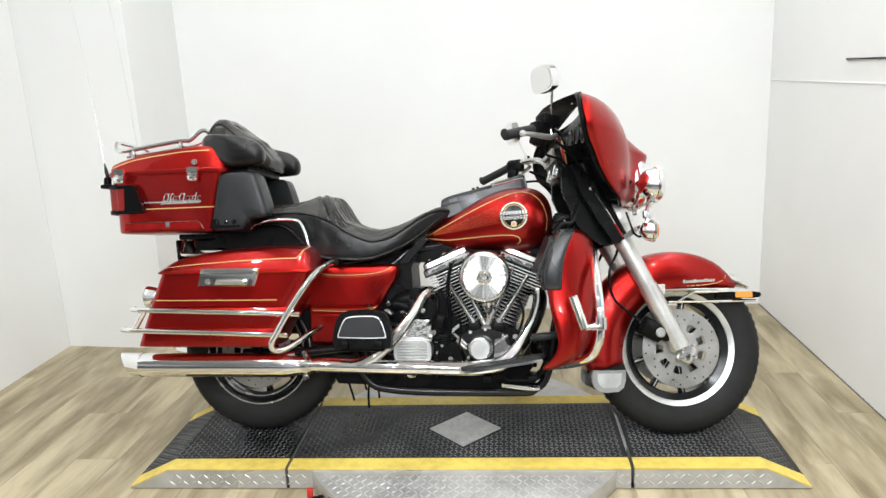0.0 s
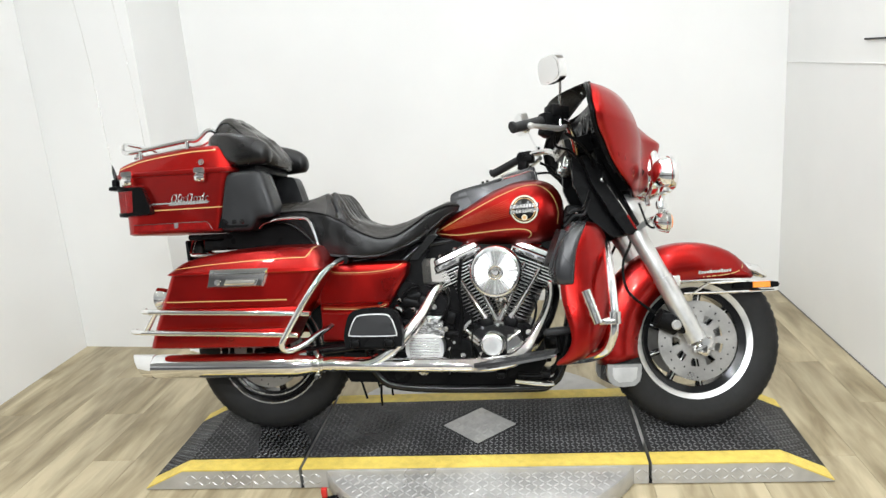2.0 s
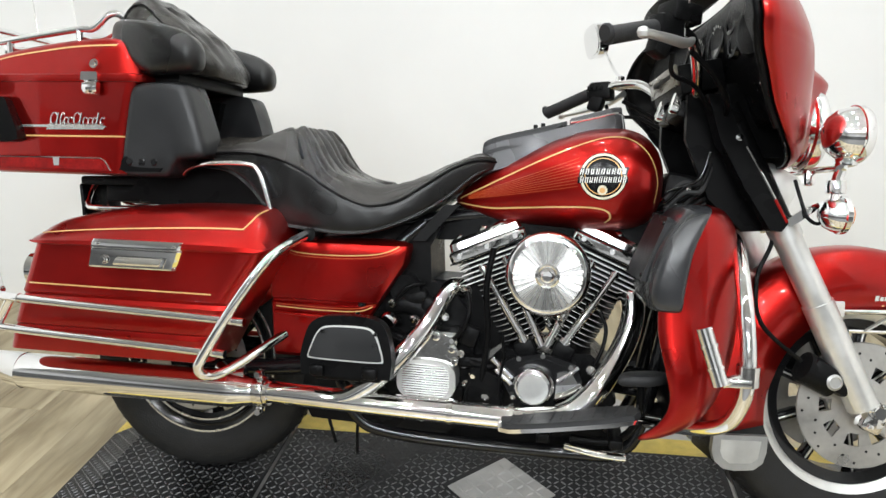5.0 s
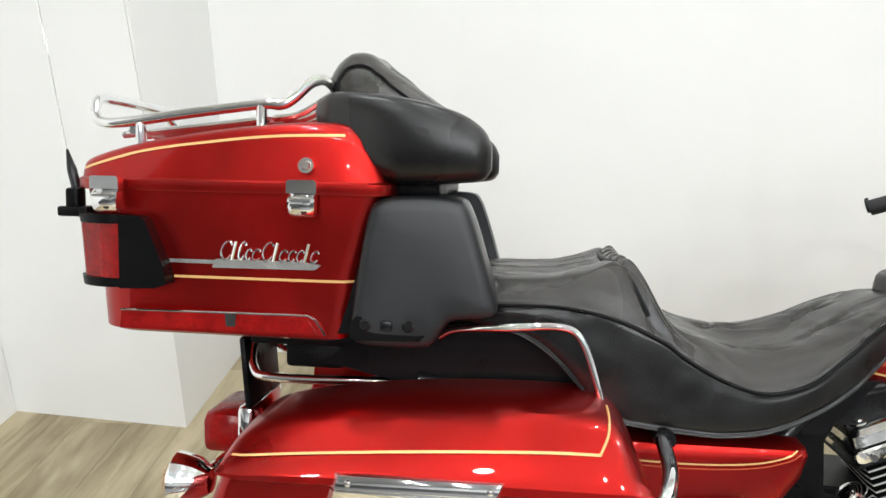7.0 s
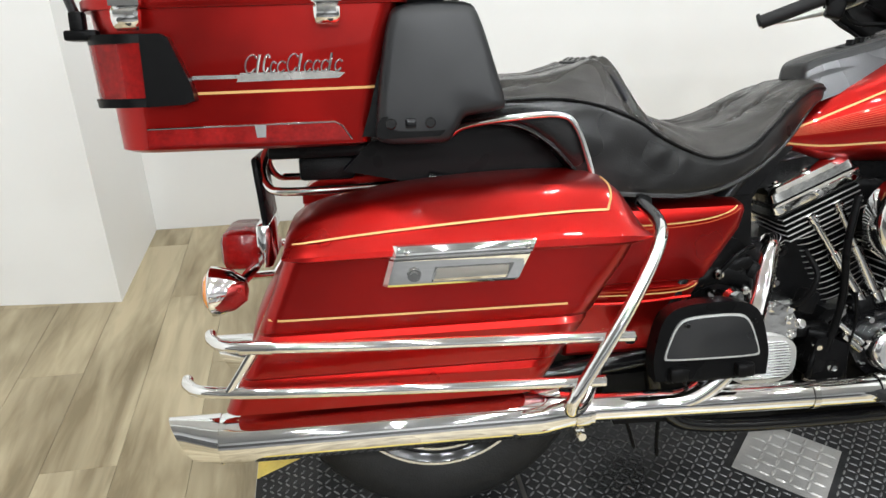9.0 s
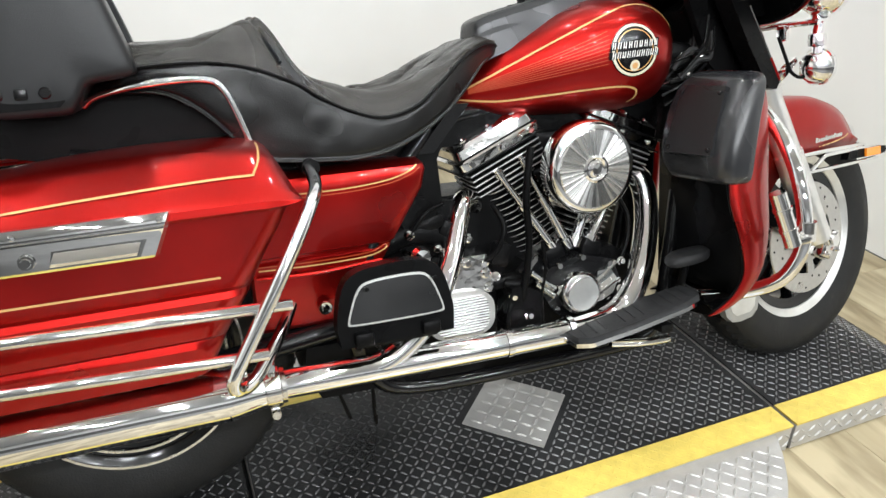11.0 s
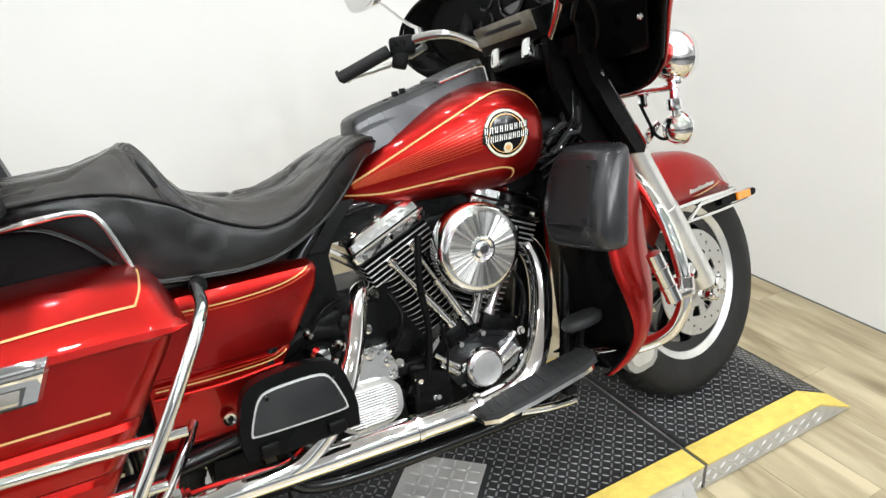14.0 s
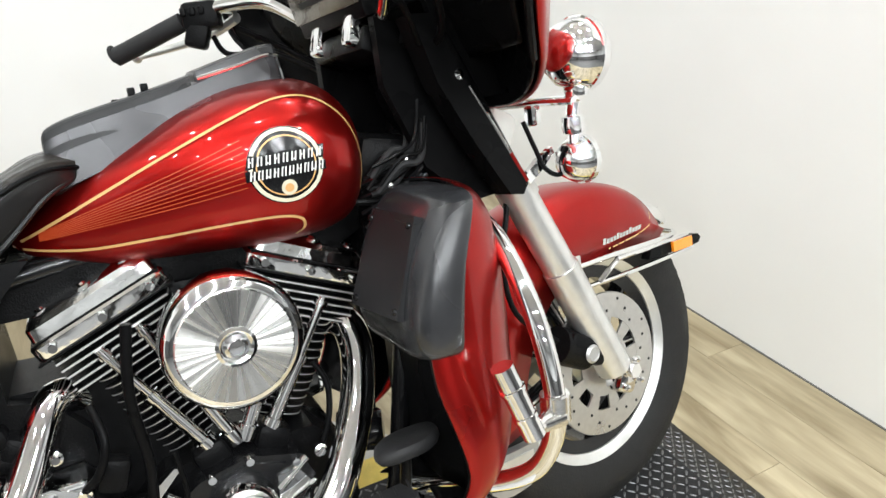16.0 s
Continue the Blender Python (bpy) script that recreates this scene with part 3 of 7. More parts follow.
def front_fender():
    c = FRONT_AXLE
    rings = []
    for i in range(31):
        t = i / 30
        a = 46 + (193 - 46) * t
        ro = 0.352 + 0.012 * math.sin(math.pi * t)
        # how far the skirt reaches down towards the hub
        ri = 0.318 - 0.105 * min(1, max(0, (t - 0.02) / 0.38)) + 0.012 * max(0, (t - 0.8) / 0.2)
        if a < 130:
            ri = 0.2135 if a > 90 else max(0.2135, min(0.310, 0.2135 / math.sin(radians(a))))
        if t < 0.12:
            ro -= 0.016 * (1 - t / 0.12)
        wide = 0.088 - 0.02 * max(0, 1 - t / 0.25) - 0.006 * max(0, (t - 0.7) / 0.3)
        prof = [(-wide, ri), (-wide - 0.003, (ri + ro) / 2), (-wide + 0.004, ro - 0.035), (-wide * 0.82, ro - 0.014), (-wide * 0.5, ro - 0.003), (0, ro)]
        prof += [(-a_, b_) for a_, b_ in prof[-2::-1]]
        rings.append([V(*arc(c, r, a)[:1], y, arc(c, r, a)[1]) for y, r in prof])
    bm = B()
    loft(bm, rings, False, False)
    ob = part("front_fender", bm, RED, BIKE, "deep skirted candy-red front fender", STEER, 60)
    skin = tree_of(ob)
    thicken(ob, 0.003)
    for side in (-1, 1):
        part("pinstripe", stripe(skin, [(0.82, 0.5445), (0.908, 0.549), (0.965, 0.5575), (0.994, 0.572), (1.000, 0.586)], 0.003, side), GOLD, ob)
        # plain bars where the script stands
        for k in range(12):
            x0, z0 = 0.827 + k * 0.0105, 0.556 + 0.0005 * k
            h = 0.009 if k % 4 else 0.012
            part("script_bar", patch(skin, [(x0, z0), (x0 + 0.0085, z0), (x0 + 0.010, z0 + h), (x0 + 0.0015, z0 + h)], side), SILVER_PAINT, ob)
        # chrome trim rail, black light bar with an amber lens
        y = side * 0.092
        bm = B()
        tube(bm, [(0.745, y * 0.98, 0.530), (0.86, y, 0.532), (1.00, y * 0.97, 0.530), (1.088, y * 0.6, 0.524), (1.108, 0, 0.522)], 0.006, 10)
        part("trim_rail", bm, CHROME, ob)
        bm = prism([(0.945, 0.500), (1.085, 0.498), (1.110, 0.501), (1.117, 0.510), (1.110, 0.519), (1.085, 0.522), (0.955, 0.521)], y - side * 0.012, y + side * 0.008, 0.003)
        bar = part("light_bar", bm, BLACK_PLASTIC, ob)
        bm = prism([(1.018, 0.500), (1.080, 0.500), (1.080, 0.5215), (1.018, 0.5215)], y + side * 0.004, y + side * 0.014, 0.002)
        part("amber_lens", bm, AMBER, bar, "amber side lens") if side < 0 else part("amber_lens", bm, AMBER, bar)
        bm = B()
        tube(bm, [(0.77, y, 0.487), (0.93, y, 0.487), (1.102, y * 0.9, 0.489)], 0.005, 8)
        part("lower_rail", bm, CHROME, ob)
        bm = B()
        tube(bm, [(0.805, y * 1.02, 0.489), (0.852, y * 1.03, 0.517), (0.875, y * 1.04, 0.522), (0.98, y * 1.04, 0.523), (1.085, y * 0.98, 0.520)], 0.005, 8)
        part("upper_rail", bm, CHROME, ob)
    bm = B()
    loft(bm, [oval(1.020, 0.578, 0.016, 0.036), oval(1.045, 0.574, 0.021, 0.036), oval(1.080, 0.562, 0.022, 0.032), oval(1.108, 0.546, 0.012, 0.02)])
    part("fender_tip", bm, CHROME, ob, "chrome fender tip ornament")
    # grey spat at the foot of the fender
    for side in (-1, 1):
        bm = prism([(0.480, 0.243), (0.477, 0.205), (0.484, 0.183), (0.504, 0.166), (0.53, 0.162), (0.572, 0.165), (0.592, 0.180), (0.600, 0.205), (0.602, 0.242)], side * 0.078, side * 0.096, 0.005)
        spat = part("spat", bm, GREY_PLATE, ob, "worn silver-grey fender spat")
        bm = prism([(0.497, 0.232), (0.496, 0.205), (0.502, 0.190), (0.517, 0.179), (0.565, 0.180), (0.580, 0.192), (0.587, 0.231)], side * 0.094, side * 0.0985, 0.002)
        part("spat_panel", bm, ALUMINIUM, spat)
    # black plate added across the fender's open foot, so its inside stays dark
    part("mud_flap", box((0.497, 0, 0.208), (0.006, 0.156, 0.07), 0.002, (0, 8, 0)), BLACK_PLASTIC, ob, "black plate added to keep the open fender foot dark")
    return ob


front_fender()


def fork():
    for side in (-1, 1):
        y = side * 0.112
        bm = B()
        tube(bm, [(0.612, y, 0.695), (0.70, y, 0.525)], 0.0310, 20, 1)
        tube(bm, [(0.688, y, 0.549), (0.70, y, 0.525), (0.800, y, 0.322)], 0.0342, 20, 1)
        tube(bm, [(0.600, y, 0.718), (0.616, y, 0.688)], 0.0350, 20, 1)
        leg = part("fork_leg", bm, ALUMINIUM, BIKE, "satin aluminium fork leg", STEER)
        bm = box((0.822, y, 0.300), (0.05, 0.042, 0.07), 0.012, (0, 26, 0))
        part("axle_clamp", bm, WORN_CHROME, leg)
        bm = B()
        lathe(bm, [(0.001, 0), (0.013, 0), (0.015, 0.004), (0.015, 0.018), (0.001, 0.018)], (FRONT_AXLE.x + 0.003, y + side * 0.022, FRONT_AXLE.z), (0, side, 0), 6)
        part("axle_nut", bm, CHROME, leg)
        for dx, dz in ((-0.018, -0.022), (0.022, -0.018), (0.016, 0.026), (-0.022, 0.016)):
            bm = B()
            lathe(bm, [(0.001, 0), (0.006, 0), (0.006, 0.01), (0.001, 0.012)], (0.822 + dx, y + side * 0.02, 0.305 + dz), (0, side, 0), 8)
            part("clamp_nut", bm, CHROME, leg)
        bm = B()
        tube(bm, [(0.470, y, 0.975), (0.606, y, 0.705)], 0.027, 18, 1)
        part("upper_fork_tube", bm, BLACK_PLASTIC, BIKE, "black upper fork tube behind its cover", STEER)
        bm = prism([(0.590, 0.718), (0.536, 0.814), (0.484, 0.900), (0.446, 0.99), (0.408, 0.99), (0.440, 0.89), (0.494, 0.795), (0.552, 0.706), (0.578, 0.702)], side * 0.125, side * 0.166, 0.010, 3)
        cover = part("fork_cover", bm, BLACK_PLASTIC, BIKE, "black upper fork cover with a thin red edge", STEER)
        part("fork_shroud", prism([(0.585, 0.705), (0.53, 0.80), (0.45, 0.98), (0.385, 1.0), (0.385, 0.90), (0.44, 0.77), (0.52, 0.70)], side * 0.088, side * 0.104, 0.005), BLACK_PLASTIC, cover, "black inner shroud")
        bm = B()
        tube(bm, [(0.589, side * 0.164, 0.722), (0.561, side * 0.164, 0.771)], 0.0040, 8, 1)
        part("cover_edge", bm, RED, cover, "thin red edge strip")
        bm = B()
        tube(bm, [(0.561, side * 0.164, 0.771), (0.536, side * 0.164, 0.815), (0.496, side * 0.164, 0.882)], 0.0034, 8, 1)
        part("cover_edge", bm, WORN_CHROME, cover, "thin steel edge strip")
        part("cover_bracket", prism([(0.590, 0.728), (0.622, 0.752), (0.655, 0.768), (0.660, 0.757), (0.622, 0.728), (0.600, 0.715)], side * 0.150, side * 0.160, 0.003), CHROME, cover, "chrome bracket plate")
        bm = B()
        lathe(bm, [(0.001, 0), (0.008, 0), (0.008, 0.004), (0.001, 0.007)], (0.478, side * 0.165, 0.900), (0, side, 0), 10)
        part("cover_screw", bm, CHROME, cover)
        # caliper behind the leg with its hose
        bm = B()
        tube(bm, [(0.668, side * 0.10, 0.405), (0.735, side * 0.10, 0.372)], 0.036, 16, 1)
        join(bm, box((0.72, side * 0.105, 0.385), (0.10, 0.06, 0.05), 0.012, (0, 28, 0)))
        cal = part("brake_caliper", bm, BLACK_CAST, BIKE, "black brake caliper", STEER)
        bm = B()
        lathe(bm, [(0.001, 0), (0.016, 0), (0.018, 0.004), (0.013, 0.008), (0.011, 0.006), (0.001, 0.006)], (0.722, side * 0.134, 0.378), (0, side, 0), 20)
        part("caliper_cap", bm, GREY_PLATE, cal)
        bm = B()
        tube(bm, [(0.748, side * 0.115, 0.378), (0.775, side * 0.118, 0.365)], 0.009, 10)
        part("caliper_bolt", bm, WORN_CHROME, cal)
        bm = B()
        tube(bm, [(0.655, side * 0.12, 0.42), (0.56, side * 0.13, 0.50), (0.545, side * 0.13, 0.60), (0.585, side * 0.11, 0.70), (0.56, side * 0.08, 0.85)], 0.005, 8)
        part("brake_hose", bm, BLACK_PLASTIC, BIKE, xf=STEER)
    # yokes and bracing between the legs
    for z, x in ((0.735, 0.592), (0.955, 0.478)):
        bm = box((x - 0.02, 0, z), (0.07, 0.29, 0.03), 0.008, (0, 26, 0))
        part("fork_yoke", bm, BLACK_CAST, BIKE, "black fork yoke", STEER)
    bm = B()
    tube(bm, [(0.815, -0.14, 0.312), (0.815, 0.14, 0.312)], 0.012, 12, 1)
    part("front_axle", bm, WORN_CHROME, BIKE, xf=STEER)
    for side in (-1, 1):
        part("fender_bracket", box((0.725, side * 0.088, 0.535), (0.07, 0.02, 0.04), 0.006), WORN_CHROME, BIKE, xf=STEER)


fork()

# ---- fairing ----
FAIRING = [  # height, half-width, back edge, front of the shell, forward reach of the headlamp nacelle
    (1.206, 0.26, 0.425, 0.500, 0.0), (1.200, 0.33, 0.410, 0.540, 0.0), (1.182, 0.390, 0.400, 0.568, 0.004), (1.15, 0.435, 0.392, 0.594, 0.018), (1.11, 0.458, 0.390, 0.614, 0.045), (1.075, 0.460, 0.396, 0.626, 0.078),
    (1.055, 0.450, 0.400, 0.632, 0.100), (1.045, 0.443, 0.404, 0.634, 0.104), (1.025, 0.426, 0.413, 0.638, 0.094), (0.99, 0.392, 0.438, 0.640, 0.082), (0.94, 0.358, 0.466, 0.640, 0.074), (0.89, 0.308, 0.510, 0.636, 0.056), (0.858, 0.230, 0.560, 0.628, 0.010), (0.845, 0.15, 0.590, 0.615, 0.0)]


def fairing_grid(rows, inset, depth):
    bm = B()
    rings = []
    for z, w, xb, xf, reach in rows:
        line = []
        for i in range(41):
            s = -1 + 2 * i / 40
            a = abs(s)
            x = xb + (xf - xb) * (1 - a ** 2.5) ** 0.85 * depth
            if depth == 1.0:
                # headlamp nacelle in the middle, sharp crest above it
                k = max(0.0, 1 - abs(s * w) / 0.135)
                x += reach * (k * k * (3 - 2 * k)) ** 0.8
            line.append(V(x - inset, s * (w - inset), z))
        rings.append(line)
    loft(bm, rings, False, False)
    return bm


def smooth_rows(rows, n=4):
    out = []
    for k in range(len(rows) - 1):
        pts = [Vector((*r, )) if len(r) == 3 else np.array(r) for r in rows]
        p0, p1, p2, p3 = pts[max(k - 1, 0)], pts[k], pts[k + 1], pts[min(k + 2, len(rows) - 1)]
        for j in range(n):
            t = j / n
            out.append(tuple(0.5 * (2 * p1 + (p2 - p0) * t + (2 * p0 - 5 * p1 + 4 * p2 - p3) * t * t + (3 * p1 - p0 - 3 * p2 + p3) * t ** 3)))
    return out + [rows[-1]]


def fairing():
    rows = smooth_rows(FAIRING)
    ob = part("fairing", fairing_grid(rows, 0.0, 1.0), RED, BIKE, "candy-red batwing fairing with a headlamp nacelle", STEER, 70)
    thicken(ob, 0.005)
    # black inner shell and dash panel
    inner = part("inner_fairing", fairing_grid(rows, 0.007, 0.72), BLACK_PLASTIC, BIKE, "matt black inner fairing and dash", STEER, 70)
    thicken(inner, 0.004)
    dash = [(z, w * 0.80, xb + 0.035, xf, 0.0) for z, w, xb, xf, _ in rows if 0.92 < z < 1.196]
    face = part("dash_panel", fairing_grid(dash, 0.0, 0.20), BLACK_PLASTIC, inner, "black dash panel")
    thicken(face, 0.006)
    bm = B()
    lip = [(xb - 0.012, s * w * 0.995, z) for s in (-1,) for z, w, xb, xf, _ in rows[:44]][::-1] + [(xb - 0.012, w * 0.995, z) for z, w, xb, xf, _ in rows[:44]]
    tube(bm, lip, 0.006, 8, 1)
    part("edge_trim", bm, BLACK_PLASTIC, inner)
    bm = B()
    loft(bm, [[V(x - 0.02 + (0.45 - x) * 0.9 * (abs(y) / 0.30) ** 2.2, y, z - 0.010 * (y / 0.40) ** 2) for x, z in ((0.440, 1.210), (0.352, 1.224), (0.344, 1.221), (0.350, 1.214), (0.39, 1.201), (0.43, 1.186), (0.45, 1.196))] for y in np.linspace(-0.30, 0.30, 21)])
    part("visor_lip", bm, BLACK_PLASTIC, inner)
    for y in (-0.24, -0.12, 0.0, 0.12, 0.24):
        bm = B()
        lathe(bm, [(0.001, 0.004), (0.005, 0.003), (0.006, 0.0), (0.001, -0.002)], (0.398 + 0.02 * (y / 0.4) ** 2, y, 1.197 - 0.012 * (y / 0.4) ** 2), (-0.3, 0, -1), 12)
        part("visor_screw", bm, CHROME, inner)
    # instruments
    gauges = [(-0.062, 1.130, 0.044), (0.062, 1.130, 0.044), (-0.155, 1.150, 0.025), (0.155, 1.150, 0.025), (-0.165, 1.094, 0.023), (0.165, 1.094, 0.023)]
    for gy, gz, r in gauges:
        at = V(0.455, gy, gz)
        bm = B()
        lathe(bm, [(r - 0.004, 0), (r, 0.002), (r + 0.006, 0.0), (r + 0.006, -0.05), (r - 0.004, -0.05)], at, (-1, 0, 0.12), 36, True)
        g = part("gauge", bm, BLACK_GLOSS, inner, "round instrument with black bezel")
        bm = B()
        lathe(bm, [(0.001, -0.006), (r - 0.003, -0.006), (r - 0.003, -0.012), (0.001, -0.012)], at, (-1, 0, 0.12), 32)
        part("dial", bm, DIAL, g)
        bm = B()
        for k in range(13):
            a = radians(-130 + k * 21.6)
            b = box((0, 0, 0), (0.0006, r * 0.05, r * 0.16), 0)
            b.transform(Matrix.Translation(at + V(0.0045, 0, 0)) @ Matrix.Rotation(radians(-7), 4, "Y") @ Matrix.Rotation(a, 4, "X") @ Matrix.Translation((0, 0, r * 0.72)))
            join(bm, b)
        part("dial_scale", bm, WHITE_MARK, g)
        b = box((0, 0, 0), (0.0008, r * 0.05, r * 0.62), 0)
        b.transform(Matrix.Translation(at + V(0.004, 0, 0)) @ Matrix.Rotation(radians(-70), 4, "X") @ Matrix.Translation((0, 0, r * 0.25)))
        part("needle", b, TAG, g, "red needle")
    bm = box((0.415, 0, 1.041), (0.10, 0.21, 0.066), 0.005, (0, -12, 0))
    radio = part("radio", bm, BLACK_PLASTIC, inner, "radio with bronze-tinted face")
    bm = box((0.3600, 0, 1.042), (0.008, 0.20, 0.046), 0.002, (0, -12, 0))
    part("radio_face", bm, RADIO, radio)
    bm = box((0.3560, 0.0, 1.045), (0.004, 0.13, 0.010), 0.001, (0, -12, 0))
    part("tape_slot", bm, DARK, radio)
    for s in (-1, 1):
        bm = B()
        lathe(bm, [(0.001, 0.006), (0.045, 0.004), (0.056, 0.0), (0.06, -0.01), (0.001, -0.01)], (0.455, s * 0.275, 1.105), (-1, s * 0.25, 0.1), 36)
        part("speaker_grille", bm, BLACK_CAST, inner)
        for dx, dz in ((0.02, 0.08), (-0.03, -0.04)):
            bm = B()
            lathe(bm, [(0.001, 0.004), (0.007, 0.002), (0.007, -0.004), (0.001, -0.004)], (0.47 + dz * 0.1, s * (0.33 + dx), 1.03 + dz), (-1, s * 0.3, 0), 12)
            part("panel_screw", bm, CHROME, inner)
        # lower inner cheek that closes the gap towards the fork
        bm = prism([(0.50, 0.86), (0.60, 0.865), (0.64, 0.93), (0.56, 1.02), (0.46, 1.02)], s * 0.120, s * 0.132, 0.006)
        part("fairing_cheek", bm, BLACK_PLASTIC, inner)
    # headlamp
    bm = B()
    c = V(0.668, 0, 0.945)
    lathe(bm, [(0.001, -0.06), (0.06, -0.055), (0.085, -0.02), (0.089, 0.01), (0.096, 0.014), (0.098, 0.03), (0.092, 0.042), (0.084, 0.044), (0.082, 0.03), (0.001, 0.03)], c, (1, 0, 0), 44)
    lamp = part("headlamp", bm, CHROME, BIKE, "round chrome headlamp", STEER)
    bm = B()
    lathe(bm, [(0.082, 0.030), (0.07, 0.042), (0.04, 0.05), (0.001, 0.053), (0.001, 0.028)], c, (1, 0, 0), 40)
    part("lens", bm, CLEAR, lamp)
    # passing lamps and turn signals on a bracket
    bm = B()
    tube(bm, [(0.672, -0.205, 0.838), (0.678, -0.12, 0.842), (0.682, 0, 0.844), (0.678, 0.12, 0.842), (0.672, 0.205, 0.838)], 0.009, 10, flat=0.6)
    bracket = part("lamp_bracket", bm, CHROME, BIKE, "chrome passing-lamp bracket", STEER)
    for s in (-1, 1):
        c = V(0.695, s * 0.193, 0.910)
        bm = B()
        lathe(bm, [(0.001, -0.050), (0.020, -0.048), (0.037, -0.040), (0.050, -0.025), (0.056, -0.006), (0.058, 0.004), (0.061, 0.006), (0.061, 0.020), (0.056, 0.027), (0.053, 0.026), (0.052, 0.018), (0.001, 0.018)], c, (1, 0, 0), 40)
        pl = part("passing_lamp", bm, CHROME, BIKE, "round chrome passing lamp", STEER)
        bm = B()
        lathe(bm, [(0.052, 0.020), (0.038, 0.030), (0.001, 0.036), (0.001, 0.016)], c, (1, 0, 0), 32)
        part("lens", bm, CLEAR, pl)
        bm = B()
        tube(bm, [(0.687, s * 0.193, 0.858), (0.681, s * 0.193, 0.838)], 0.013, 12, 1)
        lathe(bm, [(0.001, -0.016), (0.019, -0.012), (0.022, 0), (0.019, 0.012), (0.001, 0.016)], (0.693, s * 0.193, 0.856), (0, 0, 1), 20)
        part("lamp_mount", bm, CHROME, pl)
        c = V(0.676, s * 0.192, 0.742)
        bm = B()
        lathe(bm, [(0.001, -0.034), (0.014, -0.032), (0.028, -0.022), (0.036, -0.006), (0.038, 0.004), (0.041, 0.006), (0.041, 0.016), (0.036, 0.020), (0.001, 0.016)], c, (1, 0, 0), 32)
        ts = part("front_signal", bm, CHROME, BIKE, "small round chrome front turn signal", STEER)
        bm = B()
        lathe(bm, [(0.036, 0.016), (0.026, 0.028), (0.001, 0.032), (0.001, 0.012)], c, (1, 0, 0), 28)
        part("lens", bm, AMBER, ts)
        bm = B()
        tube(bm, [(0.678, s * 0.199, 0.832), (0.671, s * 0.199, 0.809), (0.672, s * 0.199, 0.789), (0.668, s * 0.199, 0.759)], 0.011, 12)
        lathe(bm, [(0.001, -0.018), (0.018, -0.013), (0.020, 0), (0.018, 0.013), (0.001, 0.018)], (0.671, s * 0.199, 0.799), (0, 0, 1), 18)
        lathe(bm, [(0.001, -0.018), (0.018, -0.013), (0.020, 0), (0.018, 0.013), (0.001, 0.018)], (0.662, s * 0.193, 0.751), (1, 0, 0), 18)
        part("signal_mount", bm, CHROME, ts)
        bm = B()
        tube(bm, [(0.661, s * 0.19, 0.744), (0.648, s * 0.18, 0.722), (0.631, s * 0.165, 0.735), (0.619, s * 0.158, 0.772), (0.608, s * 0.15, 0.815)], 0.004, 8)
        part("lamp_cable", bm, BLACK_PLASTIC, ts)
        bm = box((0.644, s * 0.135, 0.822), (0.022, 0.022, 0.035), 0.006)
        part("bracket_block", bm, CHROME, bracket)
    bm = box((0.60, 0, 0.80), (0.10, 0.17, 0.10), 0.02, (0, 26, 0))
    part("neck_shroud", bm, ALUMINIUM, BIKE, "silver fork neck shroud", STEER)


fairing()

# ---- handlebar ----


